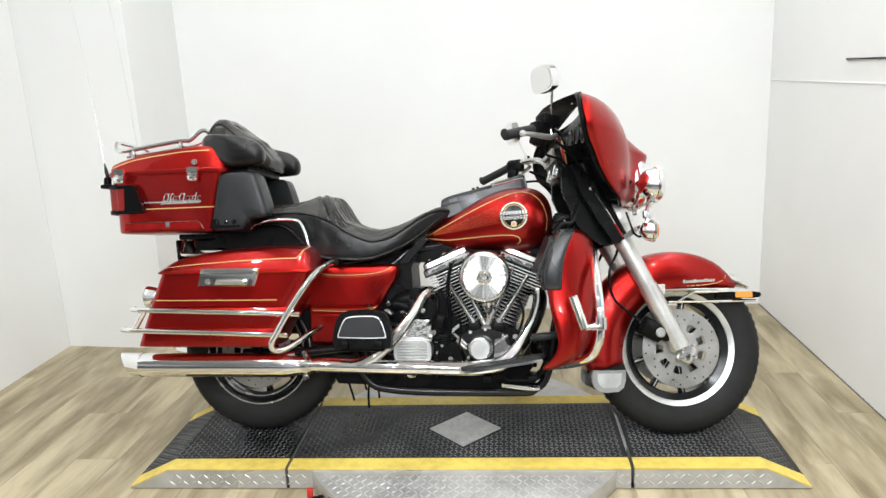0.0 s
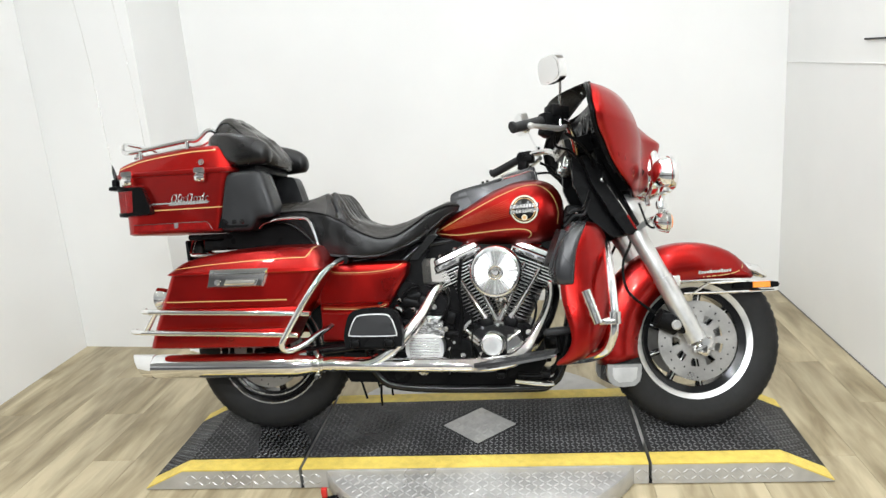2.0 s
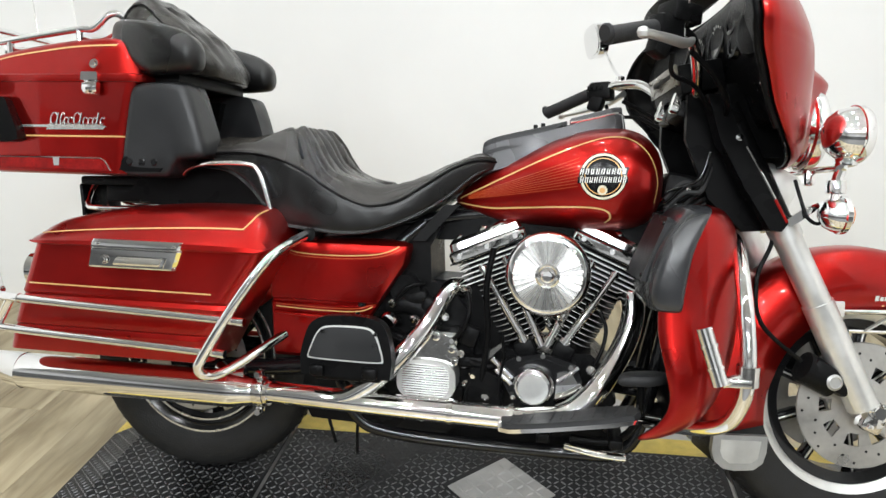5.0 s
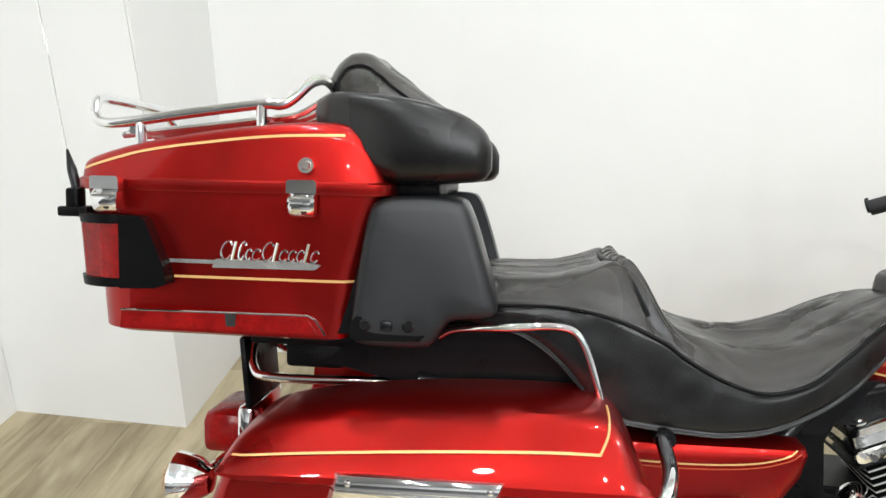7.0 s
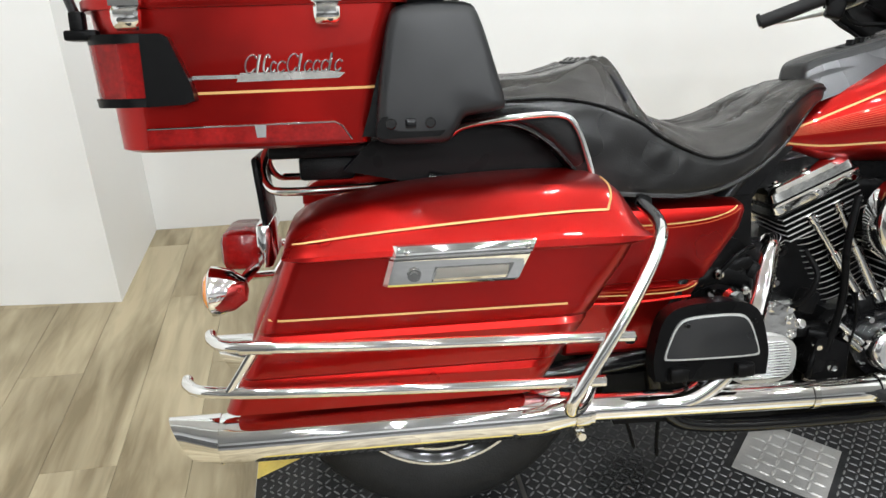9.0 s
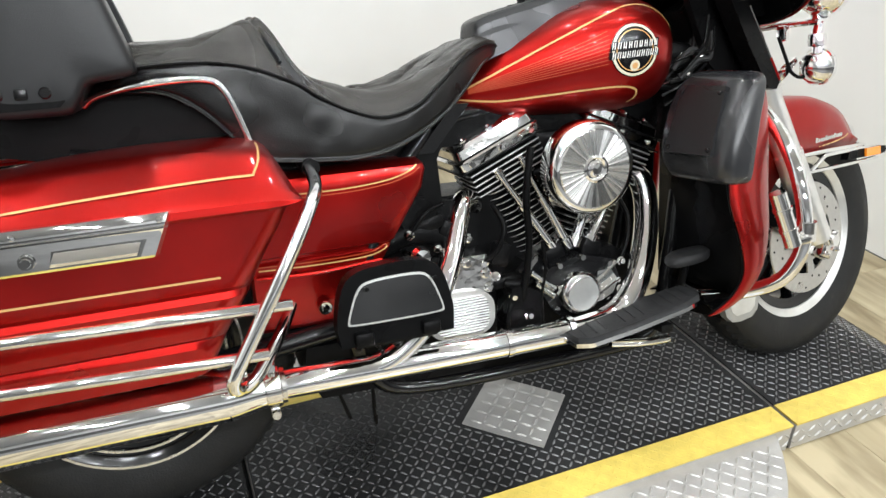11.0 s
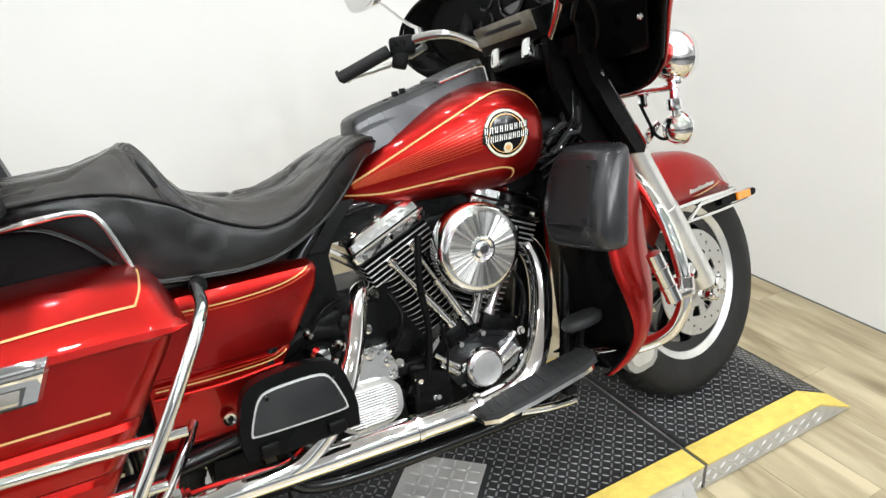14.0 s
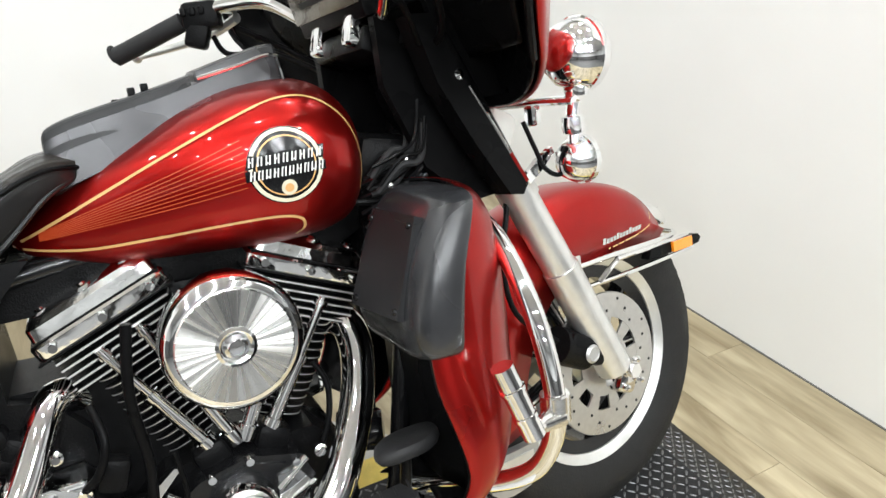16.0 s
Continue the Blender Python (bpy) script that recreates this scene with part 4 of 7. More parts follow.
def handlebar():
    for s in (-1, 1):
        dz = 0.002 if s > 0 else 0.011
        up = 0.033 if s > 0 else 0.004
        bm = B()
        tube(bm, [(0.40, 0, 0.985), (0.405, s * 0.07, 0.985), (0.395, s * 0.13, 1.03), (0.36, s * 0.20, 1.076 + dz), (0.31, s * 0.26, 1.086 + dz), (0.255, s * 0.31, 1.075 + dz)], 0.0122, 14)
        bar = part("handlebar", bm, CHROME, BIKE, "chrome handlebar half", STEER)
        bm = B()
        tube(bm, [(0.245, s * 0.318, 1.070 + dz), (0.140, s * 0.408, 1.028 + dz)], 0.0168, 18, 1)
        lathe(bm, [(0.001, 0), (0.0168, 0), (0.0166, 0.005), (0.014, 0.008), (0.001, 0.009)], (0.140, s * 0.408, 1.034 + dz), (-0.75, s * 0.52, -0.24), 18)
        part("grip", bm, MAT_RUBBER, bar, "black rubber hand grip")
        bm = box((0.275, s * 0.298, 1.075 + dz), (0.066, 0.045, 0.050), 0.010, (0, 0, -s * 31))
        join(bm, box((0.262, s * 0.300, 1.042 + dz), (0.040, 0.034, 0.046), 0.008, (0, 20, -s * 31)))
        for k in range(3):
            join(bm, box((0.268 - 0.014 * k, s * (0.276 + 0.008 * k), 1.082 + dz), (0.010, 0.010, 0.014), 0.002, (0, 0, -s * 31)))
        part("switch_housing", bm, BLACK_CAST, bar, "black switch housing")
        if s < 0:
            bm = box((0.305, -0.285, 1.118), (0.07, 0.055, 0.040), 0.006, (0, 4, 25))
            part("brake_reservoir", bm, BLACK_CAST, bar, "black brake fluid reservoir")
        bm = B()
        lathe(bm, [(0.001, -0.02), (0.012, -0.018), (0.012, 0.018), (0.001, 0.02)], (0.318, s * 0.270, 1.095), (0, 0, 1), 14)
        part("mirror_clamp", bm, CHROME, bar)
        bm = B()
        tube(bm, [(0.330, s * 0.275, 1.068), (0.300, s * 0.335, 1.050), (0.245, s * 0.405, 1.040), (0.195, s * 0.455, 1.034)], (0.0125, 0.008), 12, flat=0.7)
        lathe(bm, [(0.001, -0.011), (0.008, -0.008), (0.011, 0), (0.008, 0.008), (0.001, 0.011)], (0.190, s * 0.460, 1.033), (0, 0, 1), 14)
        part("lever", bm, ALUMINIUM, bar, "polished hand lever")
        bm = B()
        tube(bm, [(0.330, s * 0.28, 1.05), (0.39, s * 0.25, 1.01), (0.44, s * 0.19, 0.96), (0.46, s * 0.1, 0.93)], 0.006, 8)
        part("control_cable", bm, BLACK_PLASTIC, bar)
        bm = B()
        tube(bm, [(0.29, s * 0.30, 1.04), (0.30, s * 0.27, 1.005), (0.36, s * 0.22, 0.995), (0.42, s * 0.16, 0.95)], 0.005, 8)
        part("brake_line", bm, BLACK_PLASTIC, bar)
        # mirror on its stem
        bm = B()
        tube(bm, [(0.318, s * 0.270, 1.112), (0.312, s * 0.315, 1.140), (0.302, s * 0.385, 1.178 + up * 0.7), (0.296, s * 0.420, 1.195 + up)], 0.0045, 10)
        stem = part("mirror_stem", bm, CHROME, BIKE, "slim chrome mirror stem", STEER)
        outline = circle(0, 0, 1.0, 36)
        outline = [(math.copysign(abs(a) ** 0.62, a) * (0.064 if s > 0 else 0.052) * (1 + 0.06 * b * s), math.copysign(abs(b) ** 0.62, b) * (0.047 if s > 0 else 0.043)) for a, b in outline]
        tilt = Matrix.Translation((0.280 if s > 0 else 0.262, s * 0.455, 1.255 if s > 0 else 1.212)) @ Matrix.Rotation(radians(8 if s > 0 else 30), 4, "Z") @ Matrix.Rotation(radians(-11), 4, "Y")
        bm = prism(outline, -0.009, 0.018, 0.011, 4, "x")
        bm.transform(tilt)
        part("mirror_head", bm, CHROME, stem)
        bm = prism([(a * 0.86, b * 0.83) for a, b in outline], -0.0105, -0.0085, 0.0004, 1, "x")
        bm.transform(tilt)
        part("mirror_glass", bm, MIRROR, stem)
    bm = box((0.405, 0, 0.965), (0.06, 0.16, 0.04), 0.008, (0, 20, 0))
    clamp = part("bar_clamp", bm, BLACK_CAST, BIKE, "black handlebar clamp with chrome risers", STEER)
    for s in (-1, 1):
        part("bar_riser", box((0.385, s * 0.055, 0.985), (0.045, 0.032, 0.05), 0.008, (0, 15, 0)), CHROME, clamp)


handlebar()

# ---- fuel tank and console ----


def fuel_tank():
    bm = B()
    rows = [(-0.112, 0.737, 0.006, 0.012), (-0.09, 0.741, 0.024, 0.045), (-0.05, 0.754, 0.043, 0.07), (0.0, 0.766, 0.060, 0.093), (0.06, 0.780, 0.078, 0.122), (0.12, 0.794, 0.095, 0.147),
            (0.18, 0.803, 0.107, 0.164), (0.24, 0.807, 0.113, 0.174), (0.29, 0.808, 0.110, 0.174), (0.33, 0.806, 0.098, 0.160), (0.358, 0.802, 0.075, 0.130), (0.374, 0.798, 0.045, 0.08), (0.379, 0.796, 0.015, 0.03)]
    sm = smooth_rows(rows, 3)
    loft(bm, [oval(x, z, h, w, 2.45, 44) for x, z, h, w in sm])
    for v in bm.verts:
        if v.co.z < 0.78:
            v.co.z -= 0.018 * min(1.0, (0.78 - v.co.z) / 0.05) * min(1.0, max(0.0, (v.co.x + 0.10) / 0.10))
    tank = part("fuel_tank", bm, RED, BIKE, "teardrop candy-red fuel tank with gold pinstripes and round emblem", sharp=70)
    skin = tree_of(tank)
    for s in (-1, 1):
        high = [(-0.098, 0.742), (0.0, 0.790), (0.10, 0.838), (0.18, 0.872), (0.245, 0.892), (0.295, 0.888), (0.335, 0.855), (0.356, 0.80), (0.352, 0.750)]
        part("pinstripe", stripe(skin, high, 0.0042, s), GOLD, tank)
        low = [(-0.098, 0.732), (-0.02, 0.724), (0.06, 0.729), (0.14, 0.735), (0.215, 0.737), (0.25, 0.730), (0.258, 0.715), (0.247, 0.703)]
        part("pinstripe", stripe(skin, low, 0.0042, s), GOLD, tank)
        for k in range(9):
            t = k / 8
            za, zb = 0.742 + 0.010 * t, 0.783 + 0.062 * t
            part("fan_stripe", stripe(skin, [(-0.075, za), (0.06, za + (zb - za) * 0.5), (0.19 - 0.01 * abs(t - 0.5), zb)], 0.0013, s, 6, 0.0012), ORANGE, tank)
        # round emblem: plain rings and bars
        cx, cz = 0.238, 0.806
        em = part("emblem", patch(skin, circle(cx, cz, 0.051), s, 0.0026), BLACK_GLOSS, tank, "round black, cream and silver emblem")
        for r in (0.036, 0.026, 0.016, 0.006):
            loop = circle(cx, cz, r, 33)
            part("emblem_field", stripe(skin, loop + loop[:1], 0.0125, s, 1, 0.0026), BLACK_GLOSS, tank)
        part("emblem_ring", stripe(skin, circle(cx, cz, 0.0465, 33)[:33] + [circle(cx, cz, 0.0465, 33)[0]], 0.0055, s, 1, 0.0036), CREAM, tank)
        part("emblem_line", stripe(skin, circle(cx, cz, 0.039, 33) + [circle(cx, cz, 0.039, 33)[0]], 0.002, s, 1, 0.0036), GOLD, tank)
        part("emblem_bar", patch(skin, [(cx - 0.053, cz + 0.0), (cx + 0.050, cz + 0.004), (cx + 0.053, cz + 0.022), (cx - 0.048, cz + 0.018)], s, 0.0042), BLACK_GLOSS, tank)
        part("emblem_bar", patch(skin, [(cx - 0.054, cz - 0.016), (cx + 0.052, cz - 0.012), (cx + 0.052, cz + 0.001), (cx - 0.054, cz - 0.002)], s, 0.0044), BLACK_GLOSS, tank)
        for row, (za, n_) in enumerate(((0.003, 9), (-0.0145, 10))):
            for k in range(n_):
                x0 = cx - 0.049 + k * 0.1 / n_
                z0 = cz + za + 0.004 * k / n_
                slant = 0.002
                for dx, w_, dz, h_ in ((0.0, 0.0020, 0.0, 0.0125), (0.0046, 0.0020, 0.0, 0.0125), (0.0018, 0.0030, (0.0055, 0.0105, 0.0015)[k % 3], 0.0020)):
                    part("emblem_block", patch(skin, [(x0 + dx, z0 + dz), (x0 + dx + w_, z0 + dz), (x0 + dx + w_ + slant * h_ / 0.0125, z0 + dz + h_), (x0 + dx + slant * h_ / 0.0125, z0 + dz + h_)], s, 0.0054), WHITE_MARK, tank)
        part("emblem_dot", patch(skin, circle(cx, cz - 0.029, 0.0105, 18), s, 0.0044), CREAM, tank)
        part("emblem_dot", patch(skin, circle(cx, cz - 0.029, 0.006, 14), s, 0.0052), GOLD, tank)
    bm = B()
    lathe(bm, [(0.001, 0), (0.007, 0), (0.007, 0.008), (0.001, 0.009)], (0.374, -0.06, 0.755), (0.6, -0.8, 0), 12)
    part("tank_bolt", bm, CHROME, tank)
    # console along the middle
    rows = smooth_rows([(-0.046, 0.812, 0.868, 0.038), (-0.044, 0.808, 0.880, 0.043), (-0.036, 0.808, 0.888, 0.047), (-0.01, 0.818, 0.898, 0.050), (0.03, 0.832, 0.908, 0.053), (0.075, 0.850, 0.918, 0.056), (0.12, 0.866, 0.929, 0.057), (0.17, 0.880, 0.943, 0.054), (0.215, 0.894, 0.962, 0.050), (0.240, 0.898, 0.966, 0.048)], 3)
    bm = B()
    loft(bm, [half_ring(x, [(0, zt - 0.010), (w * 0.9, zt - 0.010), (w + 0.001, zt - 0.013), (w + 0.012, zb + 0.012), (w + 0.016, zb), (0, zb - 0.02)]) for x, zb, zt, w in rows])
    con = part("tank_console", bm, CONSOLE, BIKE, "tank console with dark metal surround and charcoal pad", sharp=30)
    bm = B()
    loft(bm, [half_ring(x, [(0, zt + 0.002), (w * 0.80, zt + 0.001), (w * 0.90, zt - 0.002), (w * 0.97, zt - 0.008), (w + 0.0065, zt - 0.036), (w * 0.9, zt - 0.038), (0, zt - 0.038)]) for x, zb, zt, w in rows if x < 0.165])
    part("console_pad", bm, VINYL, con, "charcoal moulded pad", sharp=24)
    bm = B()
    loft(bm, [half_ring(x, [(0, zt), (w * 0.80, zt - 0.0015), (w * 0.88, zt - 0.004), (w, zt - 0.020), (w + 0.006, 0.915), (w + 0.010, 0.890), (0, 0.880)]) for x, zt, w in ((0.160, 0.942, 0.050), (0.163, 0.946, 0.053), (0.22, 0.962, 0.055), (0.262, 0.973, 0.053), (0.276, 0.974, 0.050), (0.279, 0.970, 0.048), (0.282, 0.93, 0.045))])
    part("console_bridge", bm, CONSOLE, con, "chrome front end of the console", sharp=24)
    for s in (-1, 1):
        bm = B()
        tube(bm, [(0.163, s * 0.052, 0.934), (0.22, s * 0.0545, 0.946), (0.262, s * 0.0525, 0.957), (0.280, s * 0.0485, 0.954)], 0.0032, 8)
        tube(bm, [(0.280, s * 0.0485, 0.954), (0.285, s * 0.0480, 0.925), (0.286, s * 0.050, 0.902)], 0.0032, 8)
        part("console_edge", bm, CHROME, con, "thin chrome edge")
    for dx, dz, h in ((0.055, 0.905, 0.016), (0.078, 0.917, 0.02), (0.096, 0.924, 0.014)):
        part("console_switch", box((dx, 0.0, dz + 0.004), (0.01, 0.02, h), 0.002), BLACK_PLASTIC, con)
    tank.location, con.location = (0.006, 0, 0.017), (0.004, 0, 0.012)
    return tank


fuel_tank()

# ---- seat ----


def seat():
    rows = [  # along, middle top, welt height, foot, half-width
        (-0.755, 0.885, 0.846, 0.815, 0.125), (-0.70, 0.892, 0.851, 0.812, 0.158), (-0.64, 0.892, 0.855, 0.804, 0.170), (-0.585, 0.896, 0.855, 0.770, 0.176), (-0.53, 0.910, 0.848, 0.712, 0.180), (-0.487, 0.919, 0.836, 0.684, 0.184), (-0.455, 0.893, 0.823, 0.678, 0.186), (-0.425, 0.846, 0.808, 0.675, 0.187),
        (-0.395, 0.815, 0.786, 0.673, 0.188), (-0.34, 0.797, 0.757, 0.670, 0.188), (-0.28, 0.786, 0.741, 0.676, 0.184), (-0.215, 0.796, 0.756, 0.698, 0.172), (-0.155, 0.822, 0.795, 0.728, 0.150), (-0.10, 0.848, 0.832, 0.768, 0.122), (-0.05, 0.866, 0.852, 0.812, 0.094), (-0.015, 0.864, 0.852, 0.830, 0.07), (0.002, 0.850, 0.846, 0.838, 0.045)]
    sm = smooth_rows(rows, 9)
    bm = B()
    rings = []
    for x, zt, zw, zb, w in sm:
        dip = 0.010 * math.exp(-((x + 0.26) / 0.10) ** 4)
        half = [(0, zt - dip), (w * 0.13, zt - dip * 0.9), (w * 0.25, zt - dip * 0.6), (w * 0.38, zt - dip * 0.2), (w * 0.5, zt + 0.001), (w * 0.62, zt), (w * 0.74, zt - 0.004), (w * 0.83, zt * 0.75 + zw * 0.25 - 0.002), (w * 0.9, zt * 0.5 + zw * 0.5), (w * 0.95, zt * 0.24 + zw * 0.76), (w * 0.985, zw + 0.005), (w, zw), (w * 1.008, zw - 0.008), (w * 1.018, zw * 0.75 + zb * 0.25), (w * 1.02, zw * 0.5 + zb * 0.5), (w * 1.01, zw * 0.25 + zb * 0.75), (w * 0.985, zb + 0.010), (w * 0.92, zb), (0, zb)]
        half = [(max(p.y, 0.0), p.z) for p in curve_points([(0, a, b) for a, b in half], 8)]
        rings.append(half_ring(x, half))
    loft(bm, rings)
    # tufts with creases running out of them, gathers fanning forward from the seam over the step
    def seam(y):
        return -0.506 + 0.068 * (abs(y) / 0.186) ** 3
    tufts = [(-0.285, 0.085), (-0.285, -0.085), (-0.160, 0.050), (-0.160, -0.050)]
    for v in bm.verts:
        x, y, z = v.co
        edge = next((zw for xx, zt, zw, zb, w in sm if xx >= x - 1e-5), 0.8)
        if z > edge + 0.004:
            for tx, ty in tufts:
                d = math.hypot(x - tx, y - ty)
                a = math.atan2(y - ty, x - tx)
                ray_ = max(0.0, math.cos(2 * a - 0.5)) ** 8 + 0.7 * max(0.0, math.cos(3 * a + 1.1)) ** 10
                v.co.z -= 0.016 * math.exp(-(d / 0.011) ** 2) + 0.012 * ray_ * math.exp(-(d / 0.045) ** 2) * (1 - math.exp(-(d / 0.008) ** 2))
            u = (x - seam(y)) / 0.125
            if 0 < u < 1:
                k = min(1.0, u / 0.10) * (1 - u) ** 0.8
                # creases spread outward as they run down the step
                q = y / (1 + 0.75 * u) / 0.036 + 0.5 + 0.22 * noise.noise(V(u * 2.5, y * 14, 2.0)) + 0.12 * math.sin(7 * u + y * 60)
                off = abs(q - round(q)) * 0.040
                groove = math.exp(-(off / 0.0065) ** 1.3)
                v.co.z += k * (0.004 - 0.018 * groove) + 0.004 * math.exp(-((u - 0.14) / 0.10) ** 2)
                v.co.x += k * (0.004 - 0.015 * groove)
            v.co.z -= 0.006 * math.exp(-((x - seam(y)) / 0.006) ** 2)
            # worn wrinkles across the pads
            w1 = 1 - abs(noise.noise(V(x * 9 + 3.0, y * 20, 1.0))) * 2
            v.co.z += 0.0022 * max(0.0, w1) ** 5 - 0.0008 + 0.0045 * noise.noise(v.co * 10) + 0.0012 * noise.noise(v.co * 34)
        elif z < edge - 0.006:
            v.co.y *= 1 + 0.024 * noise.noise(v.co * 9) + 0.006 * noise.noise(v.co * 30)
    ob = part("seat", bm, LEATHER, BIKE, "two-level black leather touring seat with worn tufted pads", sharp=80)
    ob.data.materials.append(WORN_LEATHER)
    for f in ob.data.polygons:
        c = f.center
        edge = next((zw for xx, zt, zw, zb, w in sm if xx >= c.x - 1e-5), 0.8)
        if c.z > edge + 0.001 and f.normal.z > -0.2:
            f.material_index = 1
    for s in (-1, 1):
        bm = B()
        tube(bm, [(x, s * (w * 1.003 + 0.0015), zw - 0.001) for x, zt, zw, zb, w in sm], 0.0032, 8, 1)
        part("welt", bm, BLACK_PLASTIC, ob)
    skin = tree_of(ob)
    line = []
    for k in range(25):
        y = -0.172 + 0.344 * k / 24
        hit = skin.ray_cast(V(seam(y), y, 1.2), V(0, 0, -1))
        if hit[0] is not None:
            line.append(hit[0] + V(0.001, 0, 0.003))
    for _ in range(4):
        line = [line[0]] + [(a_ + b_ * 2 + c_) / 4 for a_, b_, c_ in zip(line, line[1:], line[2:])] + [line[-1]]
    bm = B()
    tube(bm, line, 0.0035, 8, 1)
    part("welt", bm, BLACK_PLASTIC, ob)
    for tx, ty in tufts:
        zz = next(zt for x, zt, *_ in sm if x >= tx)
        bm = B()
        lathe(bm, [(0.001, 0.003), (0.007, 0.001), (0.009, -0.004), (0.001, -0.006)], (tx, ty, zz - 0.021), (0, 0, 1), 16)
        part("tuft_button", bm, WORN_LEATHER, ob)
    # chrome rail hugging the pillion pad
    for s in (-1, 1):
        bm = B()
        tube(bm, [(-0.76, s * 0.165, 0.800), (-0.735, s * 0.180, 0.815), (-0.66, s * 0.215, 0.828), (-0.578, s * 0.196, 0.828), (-0.548, s * 0.198, 0.808), (-0.525, s * 0.200, 0.745), (-0.512, s * 0.200, 0.690)], 0.0058, 10)
        part("seat_rail", bm, CHROME, BIKE, "chrome rail along the pillion pad")
    return ob


seat()

# ---- rear fender, side covers ----


def rear_body():
    c = REAR_AXLE
    rings = []
    for i in range(23):
        t = i / 22
        a = 38 + (176 - 38) * t
        ro = 0.378
        prof = [(-0.10, 0.25), (-0.104, 0.31), (-0.098, ro - 0.03), (-0.075, ro - 0.008), (0, ro)]
        prof += [(-p, q) for p, q in prof[-2::-1]]
        rings.append([V(arc(c, r, a)[0], y, arc(c, r, a)[1]) for y, r in prof])
    bm = B()
    loft(bm, rings, False, False)
    f = thicken(part("rear_fender", bm, RED, BIKE, "candy-red rear fender", sharp=70), 0.003)
    # black inner panel between seat and fender
    bm = prism([(-0.76, 0.81), (-0.60, 0.82), (-0.54, 0.76), (-0.52, 0.68), (-0.72, 0.69), (-0.95, 0.74), (-0.90, 0.79)], -0.125, 0.125, 0.012)
    part("fender_liner", bm, BLACK_PLASTIC, BIKE, "black body panel under the seat")
    for s in (-1, 1):
        # flat panel that tapers inward towards its foot, with a groove below the stripe
        side = [(0.350, 0.108), (0.354, 0.118), (0.362, 0.124), (0.44, 0.134), (0.490, 0.140), (0.495, 0.134), (0.500, 0.1345), (0.504, 0.142), (0.60, 0.1495), (0.634, 0.1505), (0.644, 0.147), (0.651, 0.138), (0.655, 0.118)]
        front = [(0.350, -0.362), (0.362, -0.338), (0.425, -0.318), (0.512, -0.262), (0.600, -0.206), (0.640, -0.196), (0.655, -0.210)]
        bm = B()
        rings = []
        for z in (0.350, 0.354, 0.362, 0.40, 0.44, 0.47, 0.490, 0.495, 0.500, 0.504, 0.54, 0.57, 0.60, 0.620, 0.634, 0.644, 0.651, 0.655):
            y = float(np.interp(z, [p[0] for p in side], [p[1] for p in side]))
            xf = float(np.interp(z, [p[0] for p in front], [p[1] for p in front]))
            ring = [(-0.545, 0.085), (-0.545, y - 0.008), (-0.540, y - 0.001), (-0.50, y), (-0.42, y), (xf - 0.030, y), (xf - 0.014, y - 0.002), (xf - 0.004, y - 0.008), (xf, y - 0.018), (xf, 0.085)]
            rings.append([V(x, s * v, z) for x, v in ring])
        loft(bm, rings)
        cover = part("side_cover", bm, RED, BIKE, "candy-red side cover with gold pinstripes", sharp=28)
        skin = tree_of(cover)
        part("pinstripe", stripe(skin, [(-0.522, 0.642), (-0.500, 0.628), (-0.46, 0.618), (-0.36, 0.616), (-0.28, 0.622), (-0.235, 0.634), (-0.218, 0.644)], 0.0028, s), GOLD, cover)
        part("pinstripe", stripe(skin, [(-0.522, 0.635), (-0.500, 0.621), (-0.46, 0.611), (-0.36, 0.609), (-0.28, 0.615), (-0.235, 0.627), (-0.212, 0.639)], 0.0022, s), ORANGE, cover)
        part("pinstripe", stripe(skin, [(-0.53, 0.482), (-0.42, 0.478), (-0.325, 0.480), (-0.285, 0.492)], 0.0028, s), GOLD, cover)
        part("pinstripe", stripe(skin, [(-0.53, 0.489), (-0.42, 0.485), (-0.325, 0.487), (-0.28, 0.499)], 0.0022, s), ORANGE, cover)
        bm = B()
        tube(bm, [(-0.535, s * 0.1425, 0.468), (-0.42, s * 0.1445, 0.464), (-0.30, s * 0.142, 0.470)], 0.0035, 8)
        part("cover_ridge", bm, RED, cover)
        bm = B()
        lathe(bm, [(0.001, 0.004), (0.006, 0.004), (0.007, 0.001), (0.012, 0.002), (0.014, -0.002), (0.001, -0.006)], (-0.417, s * 0.144, 0.392), (0, s, 0), 22)
        part("cover_screw", bm, WORN_CHROME, cover)
    # tail lamp, number plate bracket, loop bar
    bm = box((-1.150, 0, 0.590), (0.075, 0.15, 0.075), 0.018)
    tl = part("tail_lamp", bm, RED_LENS, BIKE, "red tail lamp on the rear fender")
    bm = box((-1.105, 0, 0.600), (0.03, 0.165, 0.085), 0.01)
    part("lamp_base", bm, CHROME, tl)
    for s in (-1, 1):
        cc = V(-1.178, s * 0.155, 0.542)
        bm = B()
        lathe(bm, [(0.001, -0.05), (0.02, -0.046), (0.036, -0.025), (0.043, 0.0), (0.045, 0.012), (0.040, 0.016), (0.001, 0.016)], cc, (-1, 0, 0), 30)
        ts = part("rear_signal", bm, CHROME, BIKE, "round chrome rear turn signal with red lens")
        bm = B()
        lathe(bm, [(0.04, 0.014), (0.030, 0.024), (0.001, 0.028), (0.001, 0.010)], cc, (-1, 0, 0), 28)
        part("lens", bm, AMBER, ts)
        bm = B()
        tube(bm, [(-1.150, s * 0.155, 0.545), (-1.13, s * 0.10, 0.56), (-1.12, s * 0.03, 0.565)], 0.010, 10)
        part("signal_arm", bm, CHROME, ts)
